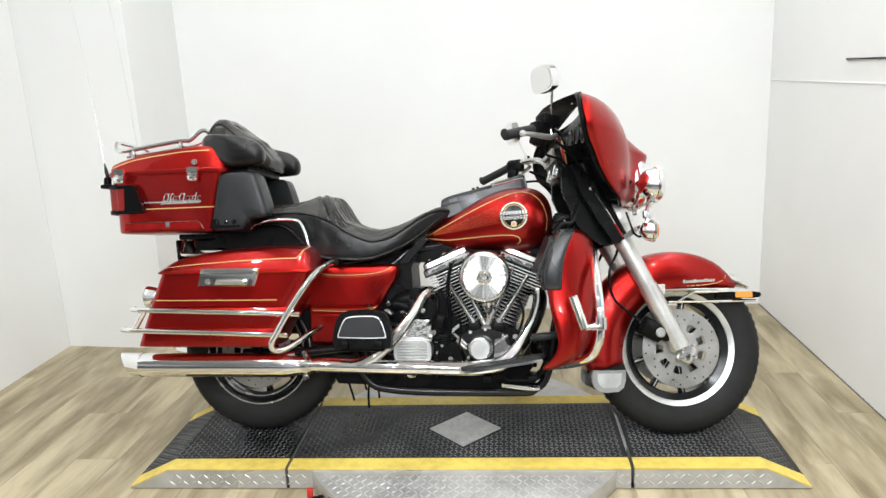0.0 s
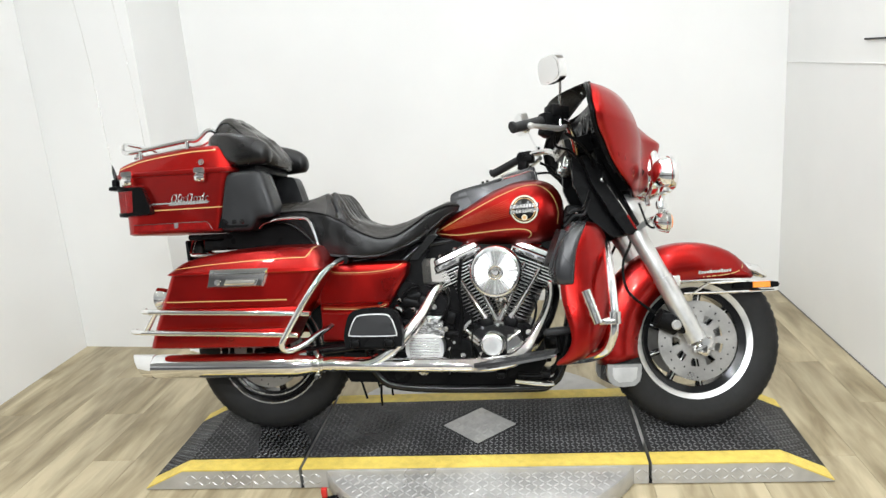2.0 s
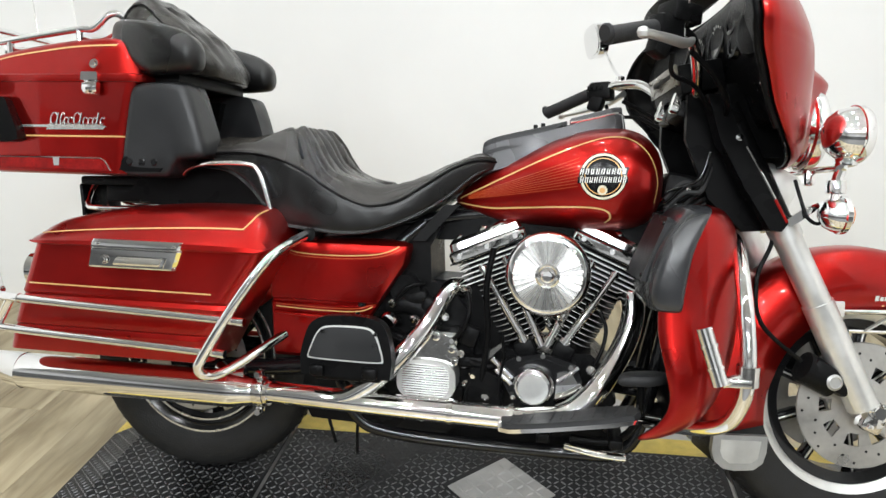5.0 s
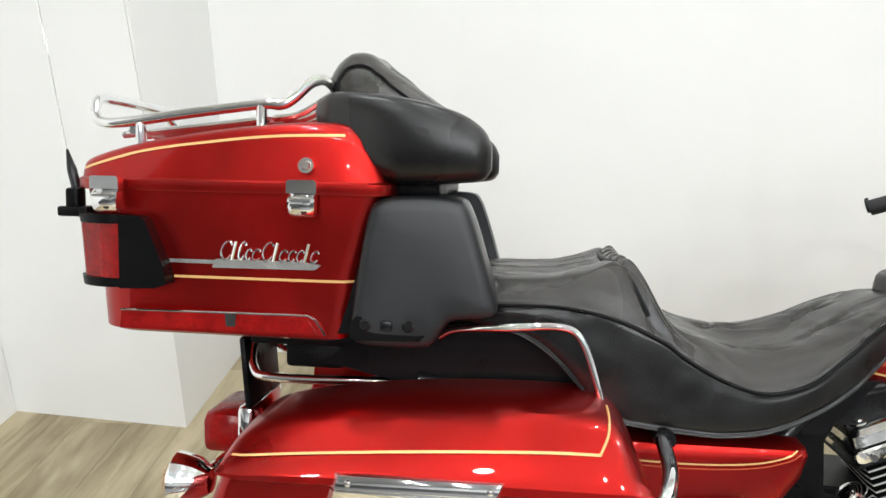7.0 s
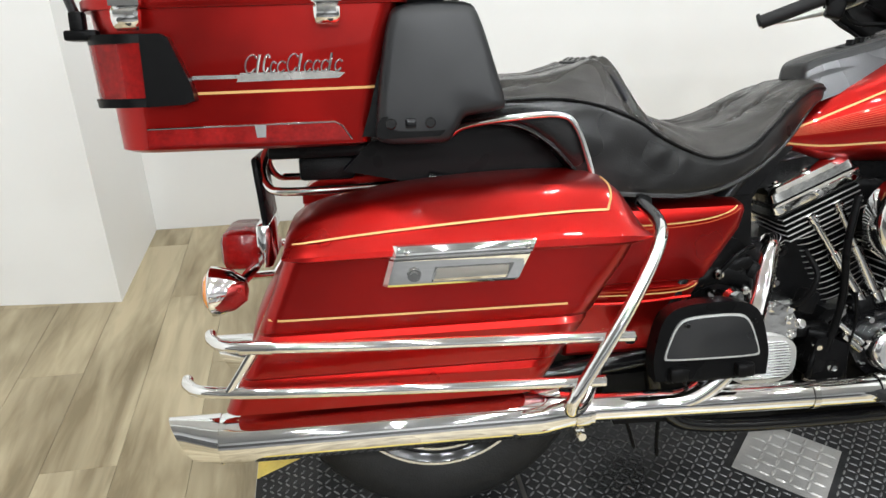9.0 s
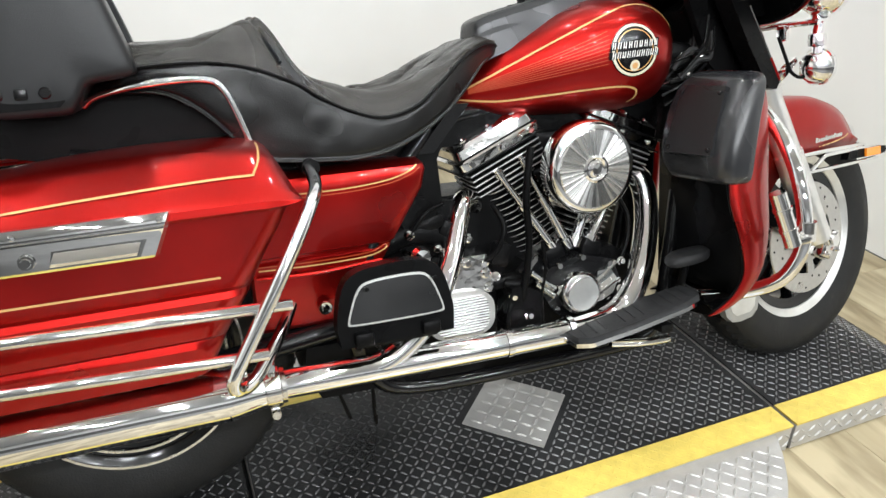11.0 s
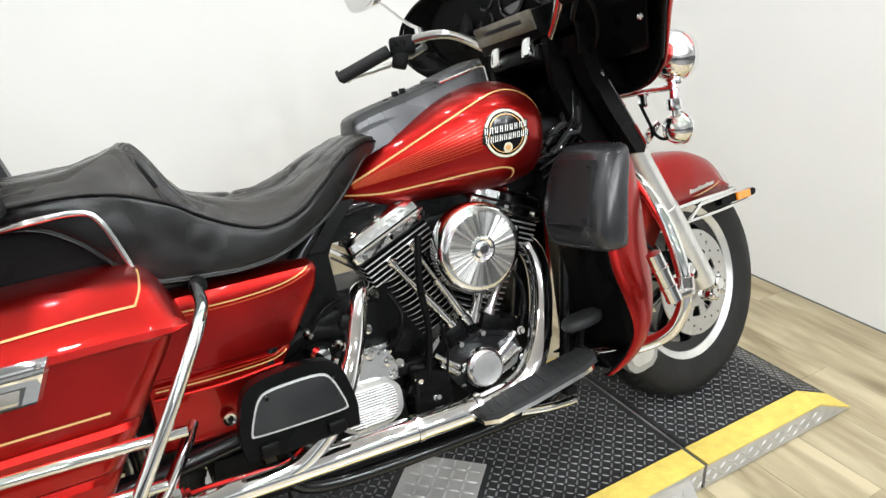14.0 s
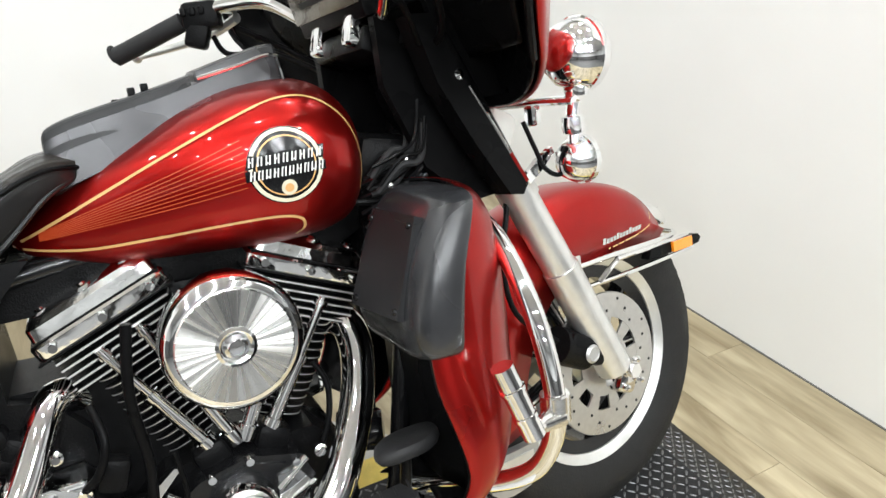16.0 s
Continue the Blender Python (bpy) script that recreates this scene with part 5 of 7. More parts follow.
    bm = box((-1.105, 0, 0.70), (0.012, 0.16, 0.13), 0.006, (0, -5, 0))
    part("plate_bracket", bm, BLACK_PLASTIC, BIKE, "black bracket under the tour pack")
    for s in (-1, 1):
        bm = B()
        tube(bm, [(-0.76, s * 0.10, 0.712), (-0.90, s * 0.105, 0.706), (-1.05, s * 0.10, 0.704), (-1.088, s * 0.08, 0.712), (-1.10, s * 0.05, 0.745), (-1.085, s * 0.03, 0.782)], 0.008, 10)
        part("support_loop", bm, CHROME, BIKE, "chrome tour-pack support loop")
    bm = box((-0.90, 0, 0.775), (0.36, 0.24, 0.022), 0.006)
    join(bm, box((-0.98, 0, 0.742), (0.10, 0.18, 0.045), 0.008))
    join(bm, box((-0.82, 0, 0.748), (0.05, 0.20, 0.05), 0.008))
    part("pack_carrier", bm, BLACK_CAST, BIKE, "black tour-pack carrier frame")


rear_body()

# ---- saddlebags with guards ----


def saddlebag(s):
    rows = [  # height, back, front, outer side
        (0.360, -1.150, -0.648, 0.275), (0.366, -1.166, -0.634, 0.292), (0.420, -1.140, -0.607, 0.310), (0.432, -1.135, -0.601, 0.307), (0.438, -1.131, -0.598, 0.315), (0.500, -1.102, -0.560, 0.327), (0.510, -1.097, -0.555, 0.322), (0.518, -1.094, -0.551, 0.331),
        (0.560, -1.075, -0.528, 0.336), (0.600, -1.058, -0.502, 0.340), (0.638, -1.042, -0.482, 0.343)]
    bm = B()
    rings = []
    for z, xb, xf, yo in rows:
        yi, r = 0.135, 0.03
        ring = []
        for cx, cy, a0 in ((xf - r * 1.6, yo - r, 0), (xb + r, yo - r, 90), (xb + 0.008, yi + 0.008, 180), (xf - 0.008, yi + 0.008, 270)):
            rx, ry = (r * 1.6, r) if a0 == 0 else ((r, r) if a0 == 90 else (0.008, 0.008))
            for k in range(6):
                a = radians(a0 + 18 * k)
                ring.append(V(cx + rx * math.cos(a), s * (cy + ry * math.sin(a)), z))
        rings.append(ring)
    loft(bm, rings)
    bag = part("saddlebag", bm, RED, BIKE, "candy-red hard saddlebag with chrome latch and guard rails", sharp=32)
    skin = tree_of(bag)
    part("pinstripe", stripe(skin, [(-1.088, 0.540), (-0.85, 0.5385), (-0.60, 0.5375)], 0.0036, s, 10), GOLD, bag)
    rows = [(-1.046, 0.648, 0.640), (-1.040, 0.668, 0.636), (-1.01, 0.688, 0.634), (-0.95, 0.704, 0.634), (-0.86, 0.718, 0.634), (-0.74, 0.728, 0.634), (-0.64, 0.731, 0.634), (-0.55, 0.730, 0.634), (-0.508, 0.722, 0.634), (-0.484, 0.692, 0.636), (-0.469, 0.655, 0.642), (-0.465, 0.648, 0.644)]
    bm = B()
    rings = []
    for x, zt, zb in smooth_rows(rows, 3):
        h = max(zt - zb, 0.002)
        out = 0.356 - 0.012 * max(0, (x + 0.522) / 0.06) - 0.012 * max(0, (-1.01 - x) / 0.04)
        half = [(0.140, zt), (0.20, zt + 0.0005), (0.245, zt - 0.05 * h), (0.272, zt - 0.10 * h), (0.292, zt - 0.22 * h), (0.330, zt - 0.60 * h), (out - 0.010, zb + 0.28 * h), (out, zb + 0.16 * h), (out + 0.001, zb + 0.05 * h), (out - 0.004, zb), (0.140, zb)]
        rings.append([V(x, s * a, b) for a, b in half])
    loft(bm, rings)
    lid = part("bag_lid", bm, RED, bag, "candy-red saddlebag lid", sharp=20)
    skin = tree_of(lid)
    line = [(-1.030, 0.656), (-0.93, 0.666), (-0.80, 0.675), (-0.68, 0.681), (-0.59, 0.684), (-0.530, 0.684)]
    part("pinstripe", stripe(skin, line, 0.0042, s, 10), GOLD, lid)
    bm = B()
    q0, n0 = on_skin(skin, -0.531, 0.684, s)
    hook = [q0 + n0 * 0.0008]
    for x, y in ((-0.520, 0.298), (-0.516, 0.278), (-0.514, 0.250), (-0.514, 0.225)):
        q = skin.ray_cast(V(x, s * y, 1.2), V(0, 0, -1))
        hook.append(q[0] + q[1] * 0.0008)
    tube(bm, hook, 0.002, 6, 3)
    part("pinstripe", bm, GOLD, lid)
    # latch plate
    bm = B()
    face = [(0.586, 0.338), (0.588, 0.351), (0.592, 0.3545), (0.610, 0.3560), (0.626, 0.3585), (0.630, 0.3595), (0.632, 0.3575), (0.635, 0.3625), (0.639, 0.3632), (0.649, 0.3612), (0.653, 0.3595), (0.654, 0.342)]
    ends = [(-0.897, 0.010, 0.28), (-0.890, 0.001, 0.28), (-0.884, 0.0, 0.28), (-0.694, 0.0, 0.44), (-0.687, 0.001, 0.44), (-0.681, 0.010, 0.44)]
    loft(bm, [[V(x0 + (z - 0.586) * k, s * (y - min(back, y - 0.338)), z) for z, y in face] for x0, back, k in ends])
    latch = part("latch_plate", bm, CHROME, bag, "chrome latch plate", sharp=24)
    part("latch_recess", prism([(-0.822, 0.594), (-0.704, 0.593), (-0.690, 0.622), (-0.814, 0.623)], s * 0.350, s * 0.3572, 0.001), CHROME, latch)
    bm = B()
    loft(bm, [[V(x0, s * 0.3560, 0.596), V(x0 - 0.002, s * 0.3645, 0.597), V(x0, s * 0.3675, 0.602), V(x0 + 0.003, s * 0.3650, 0.609), V(x0 + 0.006, s * 0.3560, 0.617)] for x0 in (-0.818, -0.706)])
    part("latch_handle", bm, CHROME, latch)
    bm = B()
    lathe(bm, [(0.001, 0.007), (0.006, 0.007), (0.007, 0.004), (0.010, 0.004), (0.011, 0.0), (0.001, -0.002)], (-0.848, s * 0.3575, 0.607), (0, s, 0), 20)
    part("latch_lock", bm, CHROME, latch)
    for x in (-0.858, -0.672):
        bm = B()
        lathe(bm, [(0.001, 0.004), (0.004, 0.003), (0.005, 0.0), (0.001, -0.001)], (x, s * 0.3612, 0.644), (0, s, 0), 12)
        part("latch_screw", bm, CHROME, latch)
    # guard rails
    bm = B()
    tube(bm, [(-1.172, s * 0.292, 0.510), (-1.164, s * 0.318, 0.509), (-1.135, s * 0.346, 0.508), (-1.05, s * 0.358, 0.505), (-0.80, s * 0.368, 0.498), (-0.503, s * 0.372, 0.489)], 0.0095, 12)
    part("guard_rail", bm, CHROME, BIKE, "chrome saddlebag guard rail")
    bm = B()
    tube(bm, [(-1.217, s * 0.288, 0.434), (-1.210, s * 0.312, 0.434), (-1.178, s * 0.338, 0.433), (-1.08, s * 0.352, 0.430), (-0.83, s * 0.366, 0.424), (-0.548, s * 0.372, 0.415)], 0.0095, 12)
    part("guard_rail", bm, CHROME, BIKE, "chrome saddlebag guard rail")
    bm = B()
    tube(bm, [(-1.093, s * 0.354, 0.505), (-1.141, s * 0.346, 0.432)], 0.010, 10, 1, 0.6)
    tube(bm, [(-1.118, s * 0.350, 0.5065), (-1.068, s * 0.3565, 0.5055)], 0.0112, 12, 1)
    part("rail_strut", bm, CHROME, BIKE)
    bm = B()
    tube(bm, [(-0.420, s * 0.12, 0.668), (-0.428, s * 0.20, 0.668), (-0.436, s * 0.30, 0.652), (-0.462, s * 0.352, 0.620), (-0.520, s * 0.382, 0.530), (-0.592, s * 0.386, 0.412), (-0.606, s * 0.38, 0.380), (-0.598, s * 0.365, 0.362), (-0.570, s * 0.335, 0.364), (-0.52, s * 0.26, 0.398), (-0.485, s * 0.19, 0.425)], 0.0112, 14)
    guard = part("bag_guard", bm, CHROME, BIKE, "chrome tubular saddlebag guard hoop")
    bm = B()
    lathe(bm, [(0.001, -0.03), (0.016, -0.03), (0.016, 0.03), (0.001, 0.03)], (-0.424, s * 0.17, 0.668), (0, 1, 0), 14)
    part("guard_clamp", bm, BLACK_CAST, guard)
    return bag


for side in (-1, 1):
    saddlebag(side)

# ---- tour pack ----


def tour_pack():
    def ring(z, xb, xf, w, r):
        out = []
        for cx, sy, a0 in ((xf - 0.03, 1, 0), (xb + r, 1, 90), (xb + r, -1, 180), (xf - 0.03, -1, 270)):
            rr = 0.03 if cx == xf - 0.03 else r
            for k in range(7):
                a = radians(a0 + 15 * k)
                x = cx + rr * math.cos(a)
                out.append(V(x, (sy * (w - rr) + rr * math.sin(a)) * (1 - 0.22 * (xf - x)), z))
        return out
    bm = B()
    loft(bm, [ring(*r) for r in ((0.791, -1.300, -0.912, 0.190, 0.06), (0.796, -1.316, -0.899, 0.201, 0.07), (0.90, -1.322, -0.880, 0.212, 0.08), (0.98, -1.334, -0.858, 0.222, 0.085), (1.016, -1.338, -0.846, 0.226, 0.085))])
    pack = part("tour_pack", bm, RED, BIKE, "candy-red tour pack with chrome latches and luggage rack", sharp=40)
    skin = tree_of(pack)
    bm = B()
    rows = [(1.014, -1.348, -0.832, 0.234, 0.09), (1.018, -1.35, -0.830, 0.236, 0.09), (1.030, -1.35, -0.831, 0.236, 0.09), (1.033, -1.347, -0.835, 0.233, 0.09)]
    loft(bm, [ring(*r) for r in rows])
    part("seam_band", bm, RED, pack)
    bm = B()
    rings = []
    rows = [(-1.340, 1.036, 0.140), (-1.334, 1.054, 0.166), (-1.304, 1.068, 0.190), (-1.217, 1.091, 0.204), (-1.1, 1.110, 0.212), (-1.0, 1.120, 0.219), (-0.92, 1.122, 0.223), (-0.886, 1.112, 0.224), (-0.862, 1.078, 0.222), (-0.842, 1.036, 0.218)]
    for x, zt, w in smooth_rows(rows, 3):
        h = zt - 1.03
        half = [(0, zt), (w * 0.5, zt), (w * 0.86, zt - 0.012 * h - 0.001), (w * 0.915, zt - 0.05 * h), (w * 0.95, zt - 0.14 * h), (w * 0.972, zt - 0.32 * h), (w, 1.031), (0, 1.031)]
        rings.append(half_ring(x, half))
    loft(bm, rings)
    lid = part("pack_lid", bm, RED, pack, "domed candy-red tour-pack lid", sharp=45)
    lskin = tree_of(lid)
    for s in (-1, 1):
        part("pinstripe", stripe(lskin, [(-1.322, 1.046), (-1.217, 1.073), (-1.10, 1.089), (-1.0, 1.098), (-0.90, 1.100)], 0.0042, s), GOLD, lid)
        part("pinstripe", stripe(skin, [(-1.17, 0.884), (-1.0, 0.885), (-0.885, 0.886)], 0.0042, s), GOLD, pack)
        part("badge_bar", stripe(skin, [(-1.176, 0.9085), (-1.1, 0.9085)], 0.006, s, 4, 0.002), SILVER_PAINT, pack)
        # badge in plain blocks over a bar
        bm = patch(skin, [(-1.107, 0.900), (-0.945, 0.902), (-0.935, 0.910), (-0.96, 0.914), (-1.1, 0.914)], s, 0.003)
        badge = part("badge", bm, SILVER_PAINT, pack, "chrome script badge")
        x0 = -1.094
        for tall, wide in ((1, 0.017), (1, 0.006), (1, 0.009), (0, 0.008), (0, 0.012), (1, 0.016), (1, 0.006), (0, 0.011), (0, 0.010), (0, 0.010), (1, 0.006), (0, 0.011)):
            q, nor = on_skin(skin, x0 + wide / 2, 0.922, s)
            h = 0.028 if tall else 0.017
            bm = B()
            if wide > 0.0065:
                ring_ = [(x0 + wide / 2 + wide / 2 * math.cos(a) + 0.25 * h * (0.5 + 0.5 * math.sin(a)), q.y + s * 0.003, 0.913 + h / 2 + h / 2 * math.sin(a)) for a in [0.6 + 5.2 * j / 12 for j in range(13)]]
                tube(bm, ring_, 0.0019, 6, 1)
            else:
                tube(bm, [(x0, q.y + s * 0.003, 0.913), (x0 + 0.25 * h, q.y + s * 0.003, 0.913 + h)], 0.0023, 6, 1)
            part("badge_stroke", bm, CHROME, badge)
            x0 += wide + 0.0028
        # latches and lock
        for x in (-1.254, -0.957):
            at = Matrix.Translation((x, s * 0.229, 1.012))
            bm = prism([(-0.022, 0.004), (0.022, 0.004), (0.022, 0.020), (0.019, 0.023), (-0.019, 0.023), (-0.022, 0.020)], 0.0, s * 0.015, 0.006, 3)
            bm.transform(at)
            latch = part("pack_latch", bm, CHROME, pack, "chrome draw latch")
            bm = B()
            loft(bm, [[V(-w, 0, z), V(w, 0, z), V(w, s * y * 0.8, z), V(w * 0.75, s * y, z), V(-w * 0.75, s * y, z), V(-w, s * y * 0.8, z)] for z, w, y in ((0.004, 0.019, 0.010), (-0.004, 0.020, 0.020), (-0.016, 0.0195, 0.0215), (-0.026, 0.018, 0.016), (-0.031, 0.016, 0.006))])
            bevel_all(bm, 0.0015, 2, 25)
            bm.transform(at)
            part("latch_lever", bm, CHROME, latch)
            bm = B()
            lathe(bm, [(0.001, 0.003), (0.005, 0.003), (0.006, 0.0), (0.001, -0.002)], (x + 0.005, s * 0.2445, 0.992), (0, s, 0), 14)
            part("latch_lock", bm, DARK, latch)
        bm = B()
        lathe(bm, [(0.001, 0.010), (0.006, 0.010), (0.008, 0.006), (0.0115, 0.006), (0.0125, 0.0), (0.001, -0.004)], (-0.955, s * 0.222, 1.055), (0, s, 0.2), 22)
        part("pack_lock", bm, CHROME, pack)
        # low marker lamp
        poly = [(-1.254, 0.802), (-0.930, 0.802), (-0.945, 0.826), (-0.956, 0.832), (-1.25, 0.830)]
        fr = part("marker_lamp", prism(poly, s * 0.190, s * 0.2085, 0.002), RED_LENS, pack, "low red marker lamp with slim frame")
        poly = [(-1.247, 0.805), (-0.942, 0.805), (-0.955, 0.824), (-1.243, 0.824)]
        part("lens", prism(poly, s * 0.206, s * 0.211, 0.002), RED_LENS, pack)
        bm = B()
        tube(bm, [(-1.252, s * 0.2090, 0.831), (-0.957, s * 0.2090, 0.8325), (-0.945, s * 0.2090, 0.826), (-0.930, s * 0.2090, 0.803)], 0.0016, 6, 1)
        part("marker_edge", bm, WORN_CHROME, fr)
        part("marker_clip", prism([(-1.082, 0.812), (-1.068, 0.812), (-1.066, 0.832), (-1.084, 0.832)], s * 0.209, s * 0.2135, 0.001), CHROME, pack)
        # wrap-round tail lamp in a black housing
        def wrap(line, z0, z1, out, lean=0.0):
            """A band that follows the pack's rounded rear corner."""
            bm = B()
            rings = []
            for x, y in curve_points([(a, b, 0) for a, b in line], 4) and [(p.x, p.y) for p in curve_points([(a, b, 0) for a, b in line], 4)]:
                d = V(x + 1.20, y - 0.12, 0)
                d = d.normalized() if d.length else V(-1, 0, 0)
                rings.append([V(x, s * y, z0), V(x + d.x * out - lean * 0, s * (y + d.y * out), z0), V(x + d.x * out - lean, s * (y + d.y * out), z1), V(x, s * y, z1)])
            loft(bm, rings)
            return bevel_all(bm, 0.002, 2, 40)
        corner = [(-1.231, 0.214), (-1.27, 0.210), (-1.305, 0.195), (-1.325, 0.165), (-1.33, 0.125), (-1.33, 0.075)]
        poly = [(-1.188, 0.868), (-1.17, 0.874), (-1.174, 0.900), (-1.201, 0.970), (-1.212, 0.976), (-1.243, 0.976), (-1.243, 0.866)]
        hous = part("tail_housing", prism(poly, s * 0.15, s * 0.2265, 0.006), BLACK_PLASTIC, pack, "black tail-lamp housing")
        part("housing_lip", wrap([(-1.235, 0.205)] + corner[1:], 0.963, 0.977, 0.012, 0.003), BLACK_PLASTIC, pack)
        part("housing_lip", wrap([(-1.235, 0.205)] + corner[1:], 0.866, 0.880, 0.009, 0.002), BLACK_PLASTIC, pack)
        part("tail_lens", wrap(corner, 0.880, 0.963, 0.006, 0.006), RED_LENS, pack, "wrap-round red lens")
        part("lens_divider", wrap(corner[1:3], 0.881, 0.962, 0.0075, 0.006), RED_LENS, pack)
        # whip aerial
        bm = box((-1.348, s * 0.165, 0.995), (0.022, 0.026, 0.04), 0.005)
        join(bm, box((-1.34, s * 0.165, 0.978), (0.05, 0.05, 0.016), 0.004))
        ae = part("aerial_mount", bm, BLACK_PLASTIC, pack)
        bm = B()
        tube(bm, [(-1.352, s * 0.150, 1.00), (-1.368, s * 0.142, 1.043)], 0.0078, 12, 1)
        tube(bm, [(-1.368, s * 0.142, 1.043), (-1.38, s * 0.135, 1.075)], (0.0078, 0.002), 12, 1)
        part("aerial_base", bm, BLACK_GLOSS, pack)
        bm = B()
        tube(bm, [(-1.38, s * 0.135, 1.073), (-1.455, s * 0.142, 1.50), (-1.539, s * 0.150, 1.88)], (0.0012, 0.0008), 6, 4)
        part("aerial_whip", bm, WORN_CHROME, pack, "thin grey whip aerial")
    # luggage rack
    def rod(name, line, r, seg=10):
        bm = B()
        tube(bm, line, r, seg)
        bm.transform(Matrix.Translation((0, 0, -0.010)))
        part(name, bm, CHROME, pack, "chrome luggage rack tube")
    for s in (-1, 1):
        rod("rack_rail", [(-1.342, 0, 1.172), (-1.342, s * 0.06, 1.172), (-1.338, s * 0.110, 1.168), (-1.326, s * 0.138, 1.140), (-1.290, s * 0.150, 1.128), (-1.158, s * 0.150, 1.146), (-1.05, s * 0.150, 1.160), (-1.015, s * 0.150, 1.160), (-0.995, s * 0.148, 1.172), (-0.970, s * 0.145, 1.194), (-0.950, s * 0.135, 1.198), (-0.935, s * 0.11, 1.18)], 0.0085, 12)
        for x in (-1.245, -1.048):
            rod("rack_post", [(x, s * 0.150, 1.06 if x < -1.1 else 1.09), (x, s * 0.150, 1.135 if x < -1.1 else 1.158)], 0.0085)
    for y in (-0.105, -0.052, 0.0, 0.052, 0.105):
        rod("rack_slat", [(-1.299, y, 1.112), (-1.158, y, 1.128), (-1.045, y, 1.142), (-1.0, y, 1.150), (-0.95, y, 1.18)], 0.006, 8)
    for x, z in ((-1.258, 1.117), (-1.048, 1.142)):
        rod("rack_crossbar", [(x, -0.150, z), (x, 0.150, z)], 0.007, 8)
    # speaker pods in vinyl
    for s in (-1, 1):
        poly = [(-0.864, 1.014), (-0.722, 1.018), (-0.668, 0.842), (-0.744, 0.834), (-0.770, 0.789), (-0.897, 0.791)]
        soft = poly
        for cut in (0.10, 0.22, 0.25):  # round the corners
            soft = [p for a_, b_ in zip(soft, soft[1:] + soft[:1]) for p in ((a_[0] * (1 - cut) + b_[0] * cut, a_[1] * (1 - cut) + b_[1] * cut), (a_[0] * cut + b_[0] * (1 - cut), a_[1] * cut + b_[1] * (1 - cut)))]
        bm = B()
        loft(bm, [[V(-0.79 + (x + 0.79) * k, s * y, 0.905 + (z - 0.905) * k) for x, z in soft] for y, k in ((0.128, 1.0), (0.200, 1.0), (0.212, 0.992), (0.220, 0.97), (0.2245, 0.92), (0.2265, 0.80), (0.227, 0.4), (0.2272, 0.1))])
        pod = part("speaker_pod", bm, VINYL, BIKE, "charcoal vinyl speaker pod and passenger panel", sharp=70)
        # black filler added to close the bright gap between pack and pod
        part("pod_mount", prism([(-0.885, 0.995), (-0.80, 0.995), (-0.84, 0.805), (-0.925, 0.805)], s * 0.10, s * 0.198, 0.004), BLACK_PLASTIC, pod)
        poly = [(-0.882, 0.802), (-0.786, 0.804), (-0.778, 0.812), (-0.778, 0.834), (-0.789, 0.842), (-0.880, 0.838), (-0.888, 0.828), (-0.890, 0.808)]
        ctl = part("control_panel", prism(poly, s * 0.215, s * 0.2265, 0.003), BLACK_PLASTIC, pod, "black rocker-switch panel")
        for k, x in enumerate((-0.866, -0.834, -0.802)):
            bm = B()
            if k == 1:
                join(bm, box((x, s * 0.2275, 0.826), (0.018, 0.006, 0.016), 0.003))
            else:
                lathe(bm, [(0.001, 0.003), (0.007, 0.003), (0.009, 0.001), (0.001, -0.003)], (x, s * 0.227, 0.826), (0, s, 0), 16)
            part("control_knob", bm, BLACK_GLOSS, ctl)
    # backrest with wrap-round arms
    rows = [(1.03, -0.86, -0.715, 0.16), (1.06, -0.90, -0.705, 0.168), (1.10, -0.925, -0.735, 0.168), (1.14, -0.955, -0.765, 0.162), (1.175, -0.966, -0.815, 0.14), (1.205, -0.956, -0.852, 0.115), (1.226, -0.936, -0.882, 0.085), (1.232, -0.922, -0.898, 0.05)]
    bm = B()
    rings = []
    for z, xb, xf, w in smooth_rows(rows, 6):
        cx, hx = (xb + xf) / 2, (xf - xb) / 2
        rings.append([V(cx + hx * math.copysign(abs(math.cos(a)) ** 0.8, math.cos(a)), w * math.copysign(abs(math.sin(a)) ** 0.7, math.sin(a)), z) for a in [2 * math.pi * k / 120 for k in range(120)]])
    loft(bm, rings)
    for v in bm.verts:
        v.co += V(0.004, 0, 0.003) * noise.noise(v.co * 22)
        if v.co.x > -0.86:
            for ty, tz in ((-0.075, 1.14), (0.075, 1.14), (0, 1.14), (-0.05, 1.195), (0.05, 1.195)):
                d = math.hypot(v.co.y - ty, v.co.z - tz)
                v.co.x -= 0.016 * math.exp(-(d / 0.016) ** 2)
            fold = abs(math.sin(v.co.y * 60 + 1.5 * noise.noise(v.co * 9))) ** 0.6
            v.co.x += 0.010 * (fold - 0.6) * max(0.0, 1 - abs(v.co.z - 1.13) / 0.075)
    back = part("backrest", bm, WORN_LEATHER, BIKE, "padded black leather passenger backrest with wrap-round arms", sharp=75)
    cushion = tree_of(back)
